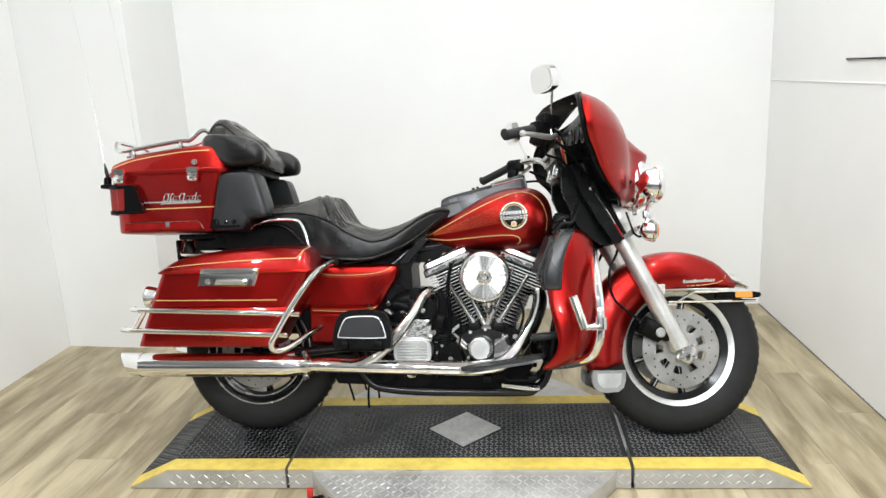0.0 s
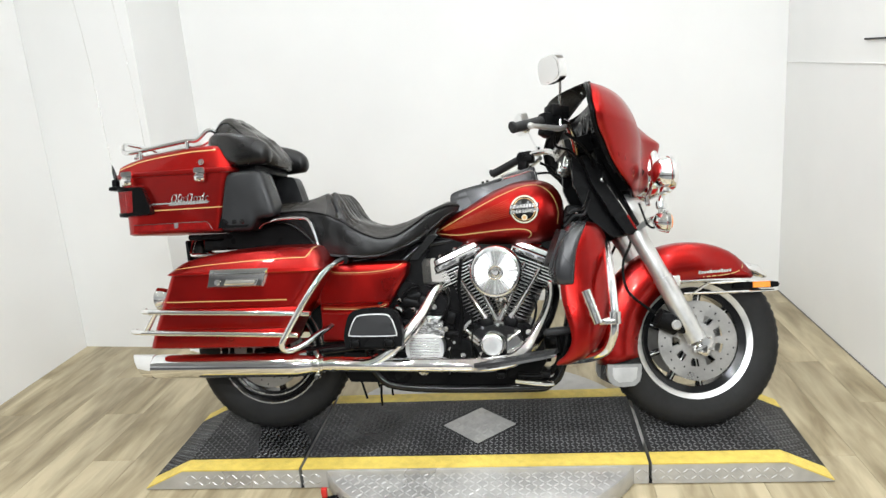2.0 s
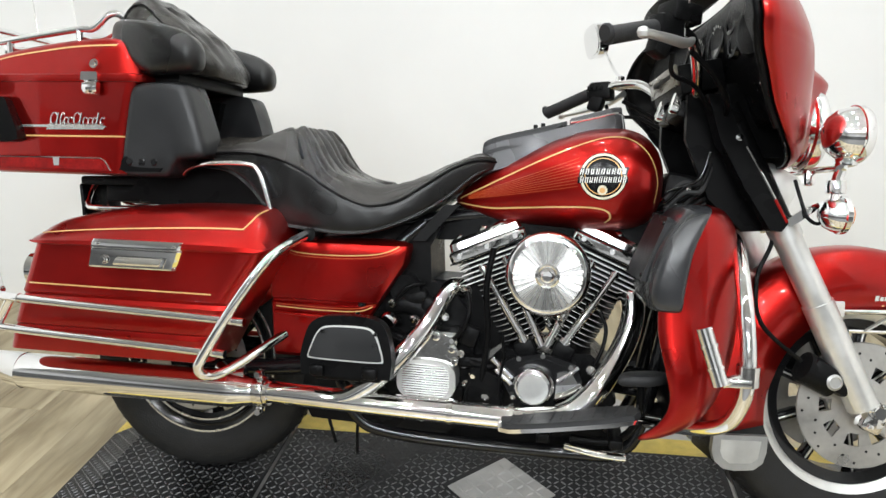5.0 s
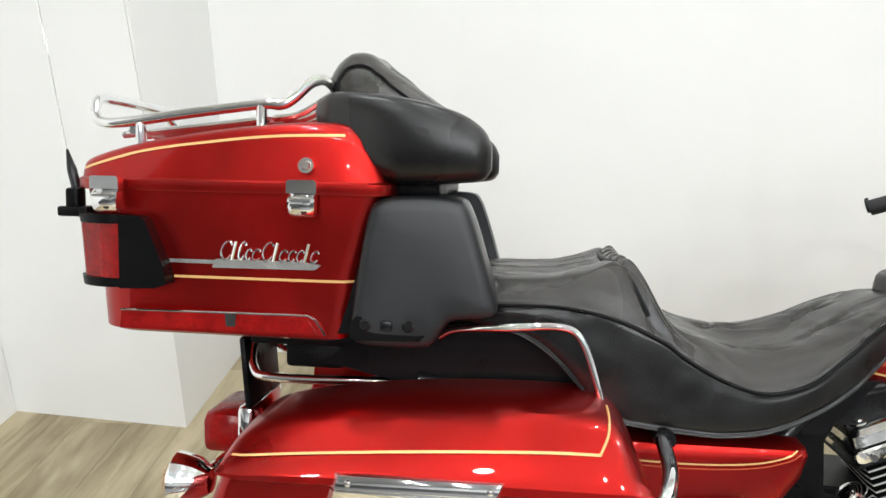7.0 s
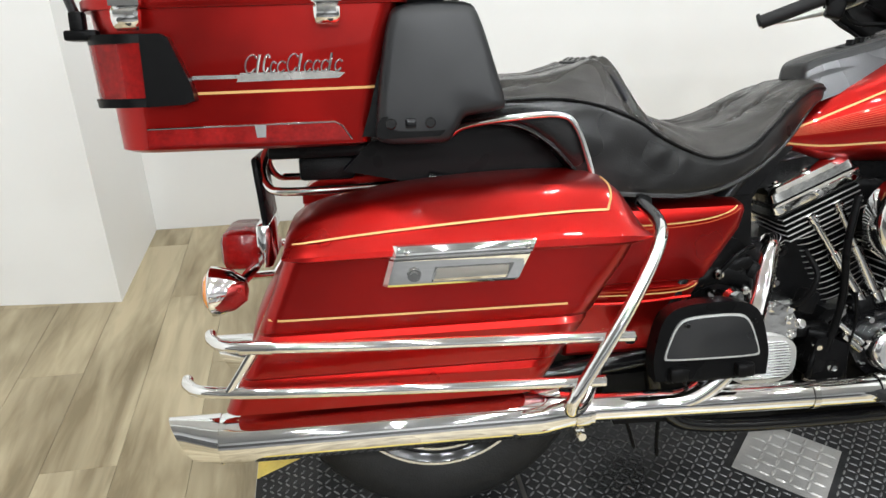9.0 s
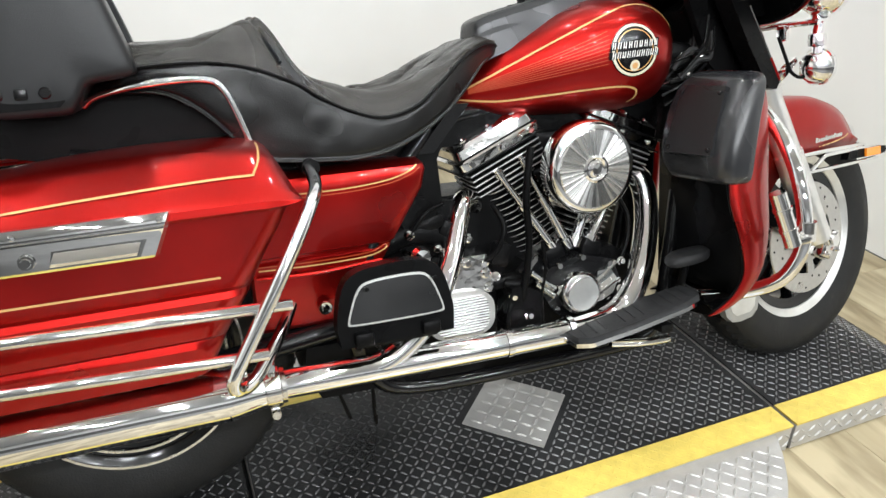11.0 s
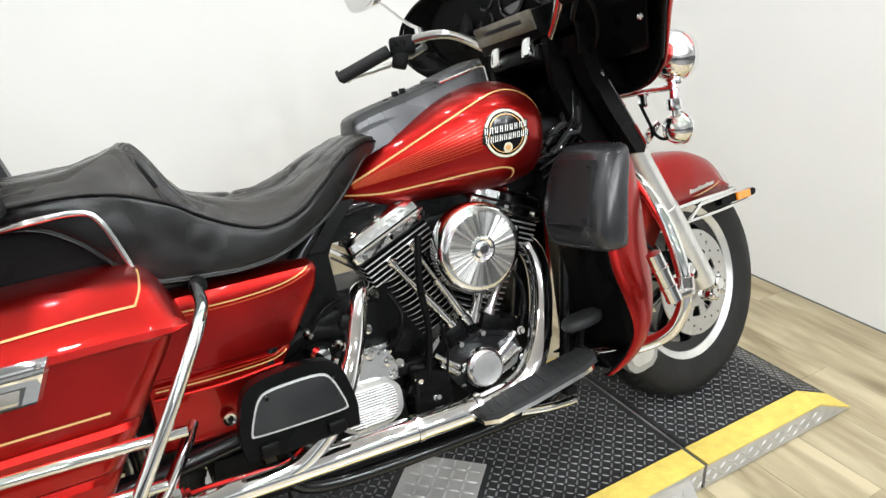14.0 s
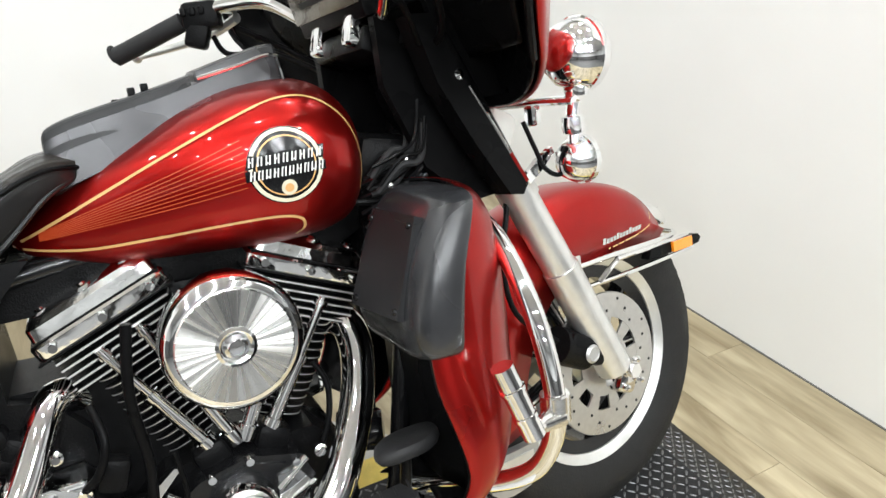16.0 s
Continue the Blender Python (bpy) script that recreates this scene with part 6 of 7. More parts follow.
    for s in (-1, 1):
        bm = B()
        line = [(-0.965, 0.120, 1.128, 0.020), (-0.93, 0.145, 1.116, 0.042), (-0.885, 0.170, 1.098, 0.058), (-0.83, 0.192, 1.084, 0.064), (-0.775, 0.203, 1.078, 0.058), (-0.73, 0.206, 1.072, 0.049), (-0.70, 0.205, 1.064, 0.036), (-0.688, 0.204, 1.060, 0.018)]
        rings = []
        for x, y, z, h in smooth_rows(line, 4):
            rings.append([V(x, s * y + 0.040 * min(1, h / 0.04) * math.copysign(abs(math.cos(a)) ** 0.8, math.cos(a)), z + h * math.copysign(abs(math.sin(a)) ** 0.85, math.sin(a))) for a in [2 * math.pi * k / 20 for k in range(20)]])
        loft(bm, rings)
        part("arm_pad", bm, LEATHER, back, sharp=75)
        line = []
        for p in curve_points([(-0.975, s * 0.17, 1.15), (-0.955, s * 0.16, 1.20), (-0.905, s * 0.15, 1.235), (-0.85, s * 0.15, 1.205), (-0.80, s * 0.17, 1.15), (-0.76, s * 0.20, 1.10)], 5):
            q = cushion.find_nearest(p)
            line.append(q[0] + q[1] * 0.001)
        bm = B()
        tube(bm, line, 0.003, 8, 1)
        part("welt", bm, BLACK_PLASTIC, back)
    back.location = (0, 0, 0.012)
    bm = box((-0.80, 0, 1.018), (0.07, 0.34, 0.03), 0.006)
    part("arm_bracket", bm, BLACK_CAST, back)
    return pack


tour_pack()

# ---- engine ----


def engine():
    crank = V(0.130, 0, 0.335)
    bm = prism([(-0.02, 0.20), (0.26, 0.20), (0.30, 0.26), (0.29, 0.36), (0.24, 0.405), (0.02, 0.405), (-0.03, 0.36)], -0.10, 0.11, 0.015)
    case = part("crankcase", bm, BLACK_CAST, BIKE, "black V-twin crankcase")
    for ang, nm in ((-23.0, "rear_cylinder"), (23.0, "front_cylinder")):
        m = Matrix.Translation(crank + V(0.018 if ang > 0 else -0.018, 0, 0.012)) @ Matrix.Rotation(radians(ang), 4, "Y")
        # barrel
        bm = B()
        lathe(bm, [(0.001, 0.08), (0.05, 0.08), (0.05, 0.25), (0.001, 0.25)], (0, 0, 0), (0, 0, 1), 28)
        bm.transform(m)
        cyl = part(nm, bm, BLACK_CAST, BIKE, "black finned cylinder with polished fin edges")
        for k in range(12):
            z = 0.090 + k * 0.0138
            w = 0.060 + 0.008 * min(k, 6) / 6
            shape = [(math.copysign(abs(math.cos(a)) ** 0.55, math.cos(a)) * w, math.copysign(abs(math.sin(a)) ** 0.55, math.sin(a)) * (w + 0.012)) for a in [2 * math.pi * j / 32 for j in range(32)]]
            f = prism(shape, z, z + 0.0052, 0.0014, 1, "z")
            f.transform(m)
            part("fin", f, BLACK_CAST, cyl)
            f = prism([(a * 1.004, b * 1.004) for a, b in shape], z + 0.0016, z + 0.0034, 0.0, 1, "z")
            f.transform(m)
            part("fin_edge", f, ALUMINIUM, cyl)
        # head with broad fins
        for k in range(5):
            z = 0.254 + k * 0.0118
            f = prism([(-0.084, -0.084), (0.084, -0.084), (0.088, -0.06), (0.088, 0.05), (-0.080, 0.05), (-0.086, -0.06)], z, z + 0.0052, 0.0014, 1, "z")
            f.transform(m)
            part("head_fin", f, BLACK_CAST, cyl)
            f = prism([(-0.0845, -0.0848), (0.0845, -0.0848), (0.0886, -0.06), (0.0886, 0.05), (-0.0806, 0.05), (-0.0866, -0.06)], z + 0.0012, z + 0.0040, 0.0, 1, "z")
            f.transform(m)
            part("fin_edge", f, ALUMINIUM, cyl)
        f = prism([(-0.062, -0.066), (0.062, -0.066), (0.066, 0.06), (-0.066, 0.06)], 0.25, 0.315, 0.004, 1, "z")
        f.transform(m)
        part("cylinder_head", f, BLACK_CAST, cyl)
        # rocker box in chrome, stepped
        def cap(levels):
            """A low box with bowed sides and rounded corners, built from levels (height, half-length, half-width)."""
            bm = B()
            loft(bm, [[V(hx * math.copysign(abs(math.cos(a)) ** 0.14, math.cos(a)), hy * math.copysign(abs(math.sin(a)) ** 0.14, math.sin(a)), z) for a in [2 * math.pi * (j + 0.5) / 40 for j in range(40)]] for z, hx, hy in levels])
            bm.transform(m)
            return bm
        rock = part("rocker_box", cap([(0.310, 0.094, 0.080), (0.313, 0.098, 0.084), (0.320, 0.0995, 0.0862), (0.336, 0.0995, 0.0866), (0.341, 0.096, 0.083)]), ROCKER, cyl, "chrome rocker box", sharp=24)
        part("rocker_lid", cap([(0.340, 0.088, 0.078), (0.343, 0.0925, 0.0815), (0.360, 0.0905, 0.0795), (0.368, 0.083, 0.073), (0.373, 0.070, 0.062), (0.374, 0.04, 0.03)]), ROCKER, cyl, sharp=24)
        # raised bosses with cap screws on the lid, ridge round its foot
        for dx, dy in ((-0.062, -0.052), (0.062, -0.052), (0.0, -0.056), (-0.062, 0.05), (0.062, 0.05)):
            bm = B()
            lathe(bm, [(0.001, 0.377), (0.006, 0.377), (0.008, 0.374), (0.0145, 0.373), (0.017, 0.368), (0.018, 0.350), (0.001, 0.350)], (dx, dy, 0), (0, 0, 1), 20)
            bm.transform(m)
            part("rocker_boss", bm, CHROME, cyl)
        f = prism([(-0.101, -0.088), (0.101, -0.088), (0.101, 0.088), (-0.101, 0.088)], 0.3135, 0.3165, 0.001, 1, "z")
        f.transform(m)
        part("rocker_gasket", f, BLACK_CAST, cyl)
        f = prism([(-0.0935, -0.0838), (0.0935, -0.0838), (0.0935, 0.0838), (-0.0935, 0.0838)], 0.3395, 0.342, 0.0008, 1, "z")
        f.transform(m)
        part("rocker_gasket", f, BLACK_CAST, cyl)
        for dx in (-0.06, 0.0, 0.06):
            bm = B()
            lathe(bm, [(0.001, 0.010), (0.006, 0.010), (0.0065, 0.0), (0.001, 0.0)], (dx * 1.2, -0.086, 0.328), (0, -1, 0), 10)
            bm.transform(m)
            part("rocker_bolt", bm, CHROME, cyl)
        # pushrod tubes
        for dx, foot in ((-0.030, -0.018), (0.030, 0.018)):
            bm = B()
            a = crank + V(foot + math.sin(radians(ang)) * 0.06, -0.105, 0.085)
            b = m @ V(dx * (1.0), -0.088, 0.292)
            tube(bm, [a, a.lerp(b, 0.55)], 0.0112, 12, 1)
            tube(bm, [a.lerp(b, 0.5), b], 0.0080, 12, 1)
            tube(bm, [a, a.lerp(b, 0.10)], 0.016, 12, 1)
            tube(bm, [a.lerp(b, 0.52), a.lerp(b, 0.57)], 0.0135, 12, 1)
            tube(bm, [a.lerp(b, 0.93), a.lerp(b, 0.97)], 0.0115, 12, 1)
            part("pushrod_tube", bm, CHROME, cyl)
    # intake between the heads
    bm = B()
    tube(bm, [(0.06, -0.04, 0.575), (0.130, -0.06, 0.585), (0.20, -0.04, 0.575)], 0.028, 16)
    tube(bm, [(0.130, -0.05, 0.585), (0.132, -0.15, 0.60)], 0.04, 18, 1)
    part("carburettor", bm, BLACK_CAST, BIKE, "black carburettor and intake")
    # air cleaner
    ac = V(0.134, -0.195, 0.602)
    bm = B()
    lathe(bm, [(0.001, 0.052), (0.088, 0.052), (0.094, 0.046), (0.0955, 0.03), (0.0955, 0.008), (0.092, -0.002), (0.084, -0.008), (0.076, -0.008), (0.076, -0.004), (0.001, -0.004)], ac, (0, 1, 0), 72)
    air = part("air_cleaner", bm, CHROME, BIKE, "round chrome air cleaner with brushed cover")
    bm = B()
    lathe(bm, [(0.026, -0.0105), (0.05, -0.0103), (0.0765, -0.0100), (0.079, -0.0075), (0.079, -0.002), (0.026, -0.002)], ac, (0, 1, 0), 72, True)
    part("brushed_cover", bm, BRUSHED, air, "radially brushed aluminium disc")
    bm = B()
    lathe(bm, [(0.001, -0.016), (0.010, -0.0155), (0.013, -0.012), (0.017, -0.0105), (0.019, -0.013), (0.023, -0.0145), (0.0275, -0.012), (0.0275, -0.004), (0.001, -0.004)], ac, (0, 1, 0), 40)
    part("cover_boss", bm, CHROME, air)
    bm = B()
    lathe(bm, [(0.001, 0.052), (0.082, 0.052), (0.082, 0.065), (0.001, 0.065)], ac, (0, 1, 0), 40)
    part("air_backplate", bm, CHROME, air)
    for dx in (-0.012, 0.018):
        bm = B()
        tube(bm, [(0.140 + dx, -0.155, 0.535), (0.145 + dx, -0.150, 0.498), (0.15 + dx, -0.12, 0.475)], 0.006, 10)
        part("breather_tube", bm, CHROME, air)
    # gear cover and round timer cover
    poly = [(0.020, 0.372), (0.060, 0.396), (0.130, 0.412), (0.205, 0.392), (0.222, 0.352), (0.205, 0.30), (0.15, 0.272), (0.085, 0.276), (0.06, 0.30)]
    gear = part("gear_cover", prism(poly, -0.150, -0.09, 0.012, 3), BLACK_GLOSS, BIKE, "glossy black gear-case cover with chrome ribs")
    part("gear_nose", prism([(0.160, 0.300), (0.200, 0.306), (0.214, 0.345), (0.196, 0.375), (0.165, 0.372)], -0.158, -0.145, 0.006, 3), CHROME, gear)
    part("gear_web", prism([(0.075, 0.385), (0.130, 0.402), (0.180, 0.386), (0.165, 0.370), (0.095, 0.368)], -0.1535, -0.148, 0.002), BLACK_GLOSS, gear)
    bm = B()
    lathe(bm, [(0.001, -0.030), (0.036, -0.030), (0.042, -0.027), (0.0455, -0.02), (0.0475, 0.0), (0.05, 0.03), (0.001, 0.03)], (0.112, -0.160, 0.339), (0, 1, 0), 48)
    part("timer_cover", bm, CHROME, gear)
    bm = B()
    lathe(bm, [(0.001, -0.0312), (0.0345, -0.0312), (0.0345, -0.028), (0.001, -0.028)], (0.112, -0.160, 0.339), (0, 1, 0), 48)
    part("timer_face", bm, ALUMINIUM, gear)
    for x, z in ((0.035, 0.375), (0.075, 0.398), (0.195, 0.385), (0.215, 0.345), (0.195, 0.302), (0.065, 0.305), (0.13, 0.408)):
        bm = B()
        lathe(bm, [(0.001, 0.010), (0.006, 0.010), (0.0065, 0.0), (0.001, 0.0)], (x, -0.150, z), (0, -1, 0), 10)
        part("gear_bolt", bm, CHROME, gear)
    for x0, x1, z0, z1 in ((0.062, 0.012, 0.350, 0.392), (0.06, 0.022, 0.335, 0.366), (0.165, 0.212, 0.350, 0.385)):
        bm = B()
        tube(bm, [(x0, -0.155, z0), (x1, -0.15, z1)], 0.007, 10, 1)
        part("gear_rib", bm, CHROME, gear)
    for x, h in ((0.085, 0.06), (0.175, 0.06)):
        b = box((x, -0.102, 0.412), (0.05, 0.04, 0.04), 0.010, (0, 23 if x > 0.13 else -23, 0))
        part("tappet_block", b, BLACK_CAST, case)
    # oil filter, pump and hoses at the front and foot
    bm = B()
    lathe(bm, [(0.001, 0.06), (0.030, 0.058), (0.036, 0.05), (0.036, -0.02), (0.001, -0.02)], (0.32, -0.02, 0.33), (1, -0.4, 0), 30)
    part("oil_filter", bm, BLACK_GLOSS, BIKE, "black oil filter")
    bm = box((0.008, -0.125, 0.315), (0.045, 0.05, 0.085), 0.010)
    join(bm, box((-0.03, -0.115, 0.372), (0.09, 0.03, 0.028), 0.008))
    part("oil_pump", bm, BLACK_CAST, case)
    for line, r in (([(0.010, -0.170, 0.655), (-0.004, -0.172, 0.56), (0.002, -0.165, 0.45), (-0.012, -0.15, 0.33), (-0.015, -0.13, 0.28)], 0.0075), ([(0.034, -0.160, 0.46), (0.040, -0.160, 0.40), (0.032, -0.155, 0.34), (0.034, -0.15, 0.27)], 0.004), ([(-0.04, -0.13, 0.372), (-0.005, -0.14, 0.368), (0.02, -0.13, 0.372)], 0.010)):
        bm = B()
        tube(bm, line, r, 10)
        part("oil_hose", bm, BLACK_PLASTIC, BIKE, "black rubber hose beside the cylinders")
    # gearbox with the ribbed side cover
    bm = prism([(-0.26, 0.24), (-0.05, 0.24), (-0.04, 0.40), (-0.08, 0.45), (-0.20, 0.44), (-0.27, 0.36)], -0.09, 0.10, 0.018)
    box_ = part("gearbox", bm, BLACK_CAST, BIKE, "black gearbox with a ribbed aluminium side cover")
    poly = circle(-0.145, 0.326, 0.072, 36, 0.054)
    poly = [(math.copysign(abs((x + 0.145) / 0.072) ** 0.7, x + 0.145) * 0.072 - 0.145, math.copysign(abs((z - 0.326) / 0.054) ** 0.7, z - 0.326) * 0.050 + 0.326) for x, z in poly]
    part("clutch_cover", prism(poly, -0.150, -0.085, 0.007, 3), ALUMINIUM, box_)
    for k in range(14):
        z = 0.288 + k * 0.0058
        half = 0.066 * (1 - ((z - 0.326) / 0.055) ** 4) - 0.008
        part("cover_rib", box((-0.145, -0.152, z), (2 * half, 0.007, 0.0026), 0.0009, seg=1), CHROME, box_)
    poly = [(-0.212, 0.372), (-0.075, 0.362), (-0.066, 0.392), (-0.085, 0.428), (-0.120, 0.446), (-0.175, 0.440), (-0.208, 0.410)]
    part("gearbox_casting", prism(poly, -0.138, -0.085, 0.010, 3), ROCKER, box_, "polished upper gearbox casting")
    for x, z in ((-0.195, 0.385), (-0.182, 0.426), (-0.125, 0.432), (-0.086, 0.404), (-0.080, 0.374)):
        bm = B()
        lathe(bm, [(0.001, 0.010), (0.0055, 0.010), (0.006, 0.004), (0.010, 0.003), (0.011, 0.0), (0.001, 0.0)], (x, -0.137, z), (0, -1, 0), 12)
        part("gearbox_bolt", bm, CHROME, box_)
    bm = prism([(-0.036, 0.366), (-0.010, 0.368), (0.030, 0.350), (0.036, 0.338), (0.018, 0.262), (-0.004, 0.262), (-0.046, 0.282), (-0.052, 0.296)], -0.158, -0.10, 0.012, 3)
    part("oil_housing", bm, BLACK_PLASTIC, BIKE, "rounded black housing beside the gear cover")
    # added black infill, so the gap behind the rear cylinder stays dark
    part("regulator_box", prism([(-0.23, 0.30), (0.02, 0.30), (0.05, 0.44), (-0.02, 0.555), (-0.22, 0.56)], -0.06, 0.09, 0.012), BLACK_CAST, BIKE, "black filler block added to darken the gap between gearbox and cylinder")
    bm = box((-0.115, -0.10, 0.405), (0.085, 0.06, 0.03), 0.010, (0, -12, 0))
    join(bm, box((-0.10, -0.11, 0.432), (0.05, 0.05, 0.026), 0.008))
    part("gearbox_top", bm, CHROME, box_)
    for x, z in ((-0.215, 0.40), (-0.19, 0.43), (-0.205, 0.365), (-0.06, 0.36), (-0.055, 0.315), (-0.24, 0.46), (-0.255, 0.43)):
        bm = B()
        lathe(bm, [(0.001, 0.012), (0.008, 0.012), (0.009, 0.0), (0.001, 0.0)], (x, -0.10, z), (0, -1, 0), 10)
        part("gearbox_bolt", bm, WORN_CHROME, box_)
    bm = B()
    tube(bm, [(-0.30, -0.08, 0.47), (-0.22, -0.09, 0.50), (-0.13, -0.08, 0.47)], 0.026, 14)
    lathe(bm, [(0.001, 0.05), (0.035, 0.05), (0.038, 0.03), (0.038, -0.05), (0.001, -0.05)], (-0.21, -0.06, 0.535), (0, 1, 0), 24)
    part("starter_motor", bm, BLACK_CAST, BIKE, "black starter motor and linkage")
    bm = B()
    lathe(bm, [(0.001, 0.016), (0.016, 0.014), (0.02, 0.0), (0.001, 0.0)], (-0.232, -0.175, 0.472), (0, -1, 0), 20)
    tube(bm, [(-0.232, -0.17, 0.472), (-0.225, -0.11, 0.46)], 0.010, 10, 1)
    part("chrome_knob", bm, CHROME, BIKE, "chrome cap beside the passenger board")


engine()


def engine_fittings():
    """Hoses, nuts, brackets and small castings between engine, gearbox and side cover."""
    random.seed(7)
    for x, y, z, r in ((-0.085, -0.125, 0.425, 0.012), (-0.062, -0.135, 0.392, 0.010), (-0.030, -0.145, 0.350, 0.011), (-0.235, -0.120, 0.505, 0.011), (-0.180, -0.125, 0.470, 0.009), (-0.255, -0.12, 0.440, 0.012), (0.000, -0.150, 0.300, 0.010), (-0.110, -0.105, 0.475, 0.010), (0.225, -0.150, 0.320, 0.009), (0.240, -0.125, 0.375, 0.010)):
        bm = B()
        lathe(bm, [(0.001, 0.016), (r * 0.55, 0.016), (r * 0.6, 0.009), (r, 0.008), (r, 0.0), (0.001, 0.0)], (x, y, z), (random.uniform(-0.4, 0.4), -1, random.uniform(-0.2, 0.5)), 6 if r > 0.0105 else 14)
        part("hose_fitting", bm, random.choice((CHROME, WORN_CHROME, CHROME)), BIKE, "chrome hose fitting")
    for line, r in (([(-0.085, -0.13, 0.425), (-0.060, -0.15, 0.455), (-0.045, -0.15, 0.500), (-0.055, -0.12, 0.540)], 0.006), ([(-0.255, -0.125, 0.44), (-0.215, -0.135, 0.415), (-0.17, -0.13, 0.43), (-0.12, -0.12, 0.465)], 0.007),
                    ([(-0.03, -0.15, 0.35), (-0.045, -0.155, 0.31), (-0.04, -0.15, 0.27), (0.01, -0.14, 0.25)], 0.006), ([(0.24, -0.125, 0.375), (0.262, -0.12, 0.42), (0.270, -0.11, 0.47), (0.255, -0.10, 0.51)], 0.005), ([(-0.235, -0.125, 0.505), (-0.20, -0.13, 0.545), (-0.16, -0.115, 0.555)], 0.005)):
        bm = B()
        tube(bm, line, r, 10)
        part("rubber_hose", bm, BLACK_PLASTIC, BIKE, "black rubber hose")
    for c, s_, turn in (((-0.235, -0.10, 0.405), (0.045, 0.04, 0.05), 12), ((-0.185, -0.095, 0.515), (0.06, 0.035, 0.03), -15), ((-0.045, -0.12, 0.435), (0.04, 0.03, 0.05), 18), ((0.015, -0.14, 0.285), (0.05, 0.03, 0.06), 0), ((-0.15, -0.09, 0.50), (0.035, 0.05, 0.035), 30)):
        part("small_casting", box(c, s_, 0.008, (0, turn, 0)), BLACK_CAST, BIKE, "small black casting")
    part("heat_bracket", prism([(-0.012, 0.395), (0.030, 0.428), (0.038, 0.424), (0.0, 0.385)], -0.148, -0.140, 0.002), WORN_CHROME, BIKE, "thin steel bracket")


engine_fittings()

# ---- chassis ----


def frame_tubes():
    for s in (-1, 1):
        for line, r in (([(0.50, s * 0.05, 0.80), (0.42, s * 0.09, 0.55), (0.36, s * 0.115, 0.26), (0.31, s * 0.12, 0.185), (0.22, s * 0.12, 0.170), (-0.20, s * 0.12, 0.175), (-0.33, s * 0.12, 0.22), (-0.36, s * 0.13, 0.36), (-0.26, s * 0.11, 0.60), (-0.17, s * 0.08, 0.70)], 0.0165),
                        ([(0.50, s * 0.03, 0.82), (0.30, s * 0.03, 0.735), (0.0, s * 0.03, 0.725), (-0.20, s * 0.05, 0.70), (-0.45, s * 0.10, 0.66), (-0.80, s * 0.12, 0.72)], 0.016),
                        ([(-0.36, s * 0.11, 0.34), (-0.60, s * 0.115, 0.315), (-0.82, s * 0.115, 0.312)], 0.022), ([(-0.60, s * 0.14, 0.62), (-0.70, s * 0.14, 0.42), (-0.76, s * 0.135, 0.34)], 0.022)):
            bm = B()
            tube(bm, line, r, 12)
            part("frame_tube", bm, BLACK_GLOSS, BIKE, "black frame tube", sharp=60)
    head = part("steering_head", box((0.54, 0, 0.83), (0.10, 0.09, 0.20), 0.02, (0, -26, 0)), BLACK_CAST, BIKE, "black steering head")
    part("head_gusset", box((0.44, 0, 0.78), (0.12, 0.14, 0.10), 0.02, (0, 10, 0)), BLACK_CAST, head)
    # black block added to close the bright see-through gap below the steering head
    part("coil_cover", box((0.43, 0, 0.685), (0.11, 0.17, 0.15), 0.02, (0, 8, 0)), BLACK_CAST, head)
    bm = prism([(-0.30, 0.17), (0.28, 0.165), (0.31, 0.20), (0.24, 0.24), (-0.28, 0.25), (-0.34, 0.22)], -0.09, 0.09, 0.015)
    part("oil_pan", bm, BLACK_CAST, BIKE, "black oil pan under the engine")
    # added black block: fills the see-through gap and stands in for underside shade
    bm = prism([(-0.47, 0.25), (-0.44, 0.20), (-0.10, 0.19), (-0.06, 0.22), (-0.06, 0.31), (-0.46, 0.31)], -0.125, 0.12, 0.02)
    part("rear_crossmember", bm, BLACK_CAST, BIKE, "black filler block added low behind the gearbox to darken the underside")
    # front end stretched forward as added filler, to keep the gap dark
    bm = prism([(-0.50, 0.30), (-0.06, 0.30), (-0.06, 0.49), (-0.105, 0.545), (-0.15, 0.556), (-0.155, 0.64), (-0.13, 0.69), (-0.50, 0.69)], -0.085, 0.10, 0.012)
    part("battery_box", bm, BLACK_CAST, BIKE, "black battery box behind the gearbox")
    for k in range(9):
        bm = B()
        y = -0.09 + 0.022 * k
        z = 0.74 + 0.012 * (k % 3)
        tube(bm, [(0.36, y, z), (0.42, y * 1.1, z + 0.03 * math.sin(k)), (0.48, y * 0.9, z + 0.04), (0.50, y * 0.7, 0.88)], 0.0055, 8)
        part("wire", bm, BLACK_PLASTIC, BIKE, "black wiring behind the steering head")
    for k in range(4):
        bm = B()
        tube(bm, [(0.37, -0.10 + 0.01 * k, 0.70 + 0.02 * k), (0.42, -0.125 + 0.01 * k, 0.735 + 0.015 * k), (0.47, -0.12 + 0.012 * k, 0.77 + 0.012 * k)], 0.004, 8)
        part("control_cable", bm, BLACK_GLOSS, BIKE, "black control cable")
    random.seed(3)
    for k in range(11):
        y, z = -0.06 - 0.008 * k, 0.76 + 0.011 * random.uniform(-1, 5)
        bm = B()
        tube(bm, [(0.385, y, z - 0.02), (0.42, y - 0.01, z + random.uniform(-0.01, 0.02)), (0.455, y - 0.006, z + random.uniform(0.0, 0.035)), (0.475, y * 0.9, z + 0.07)], random.choice((0.003, 0.004, 0.0055)), 8)
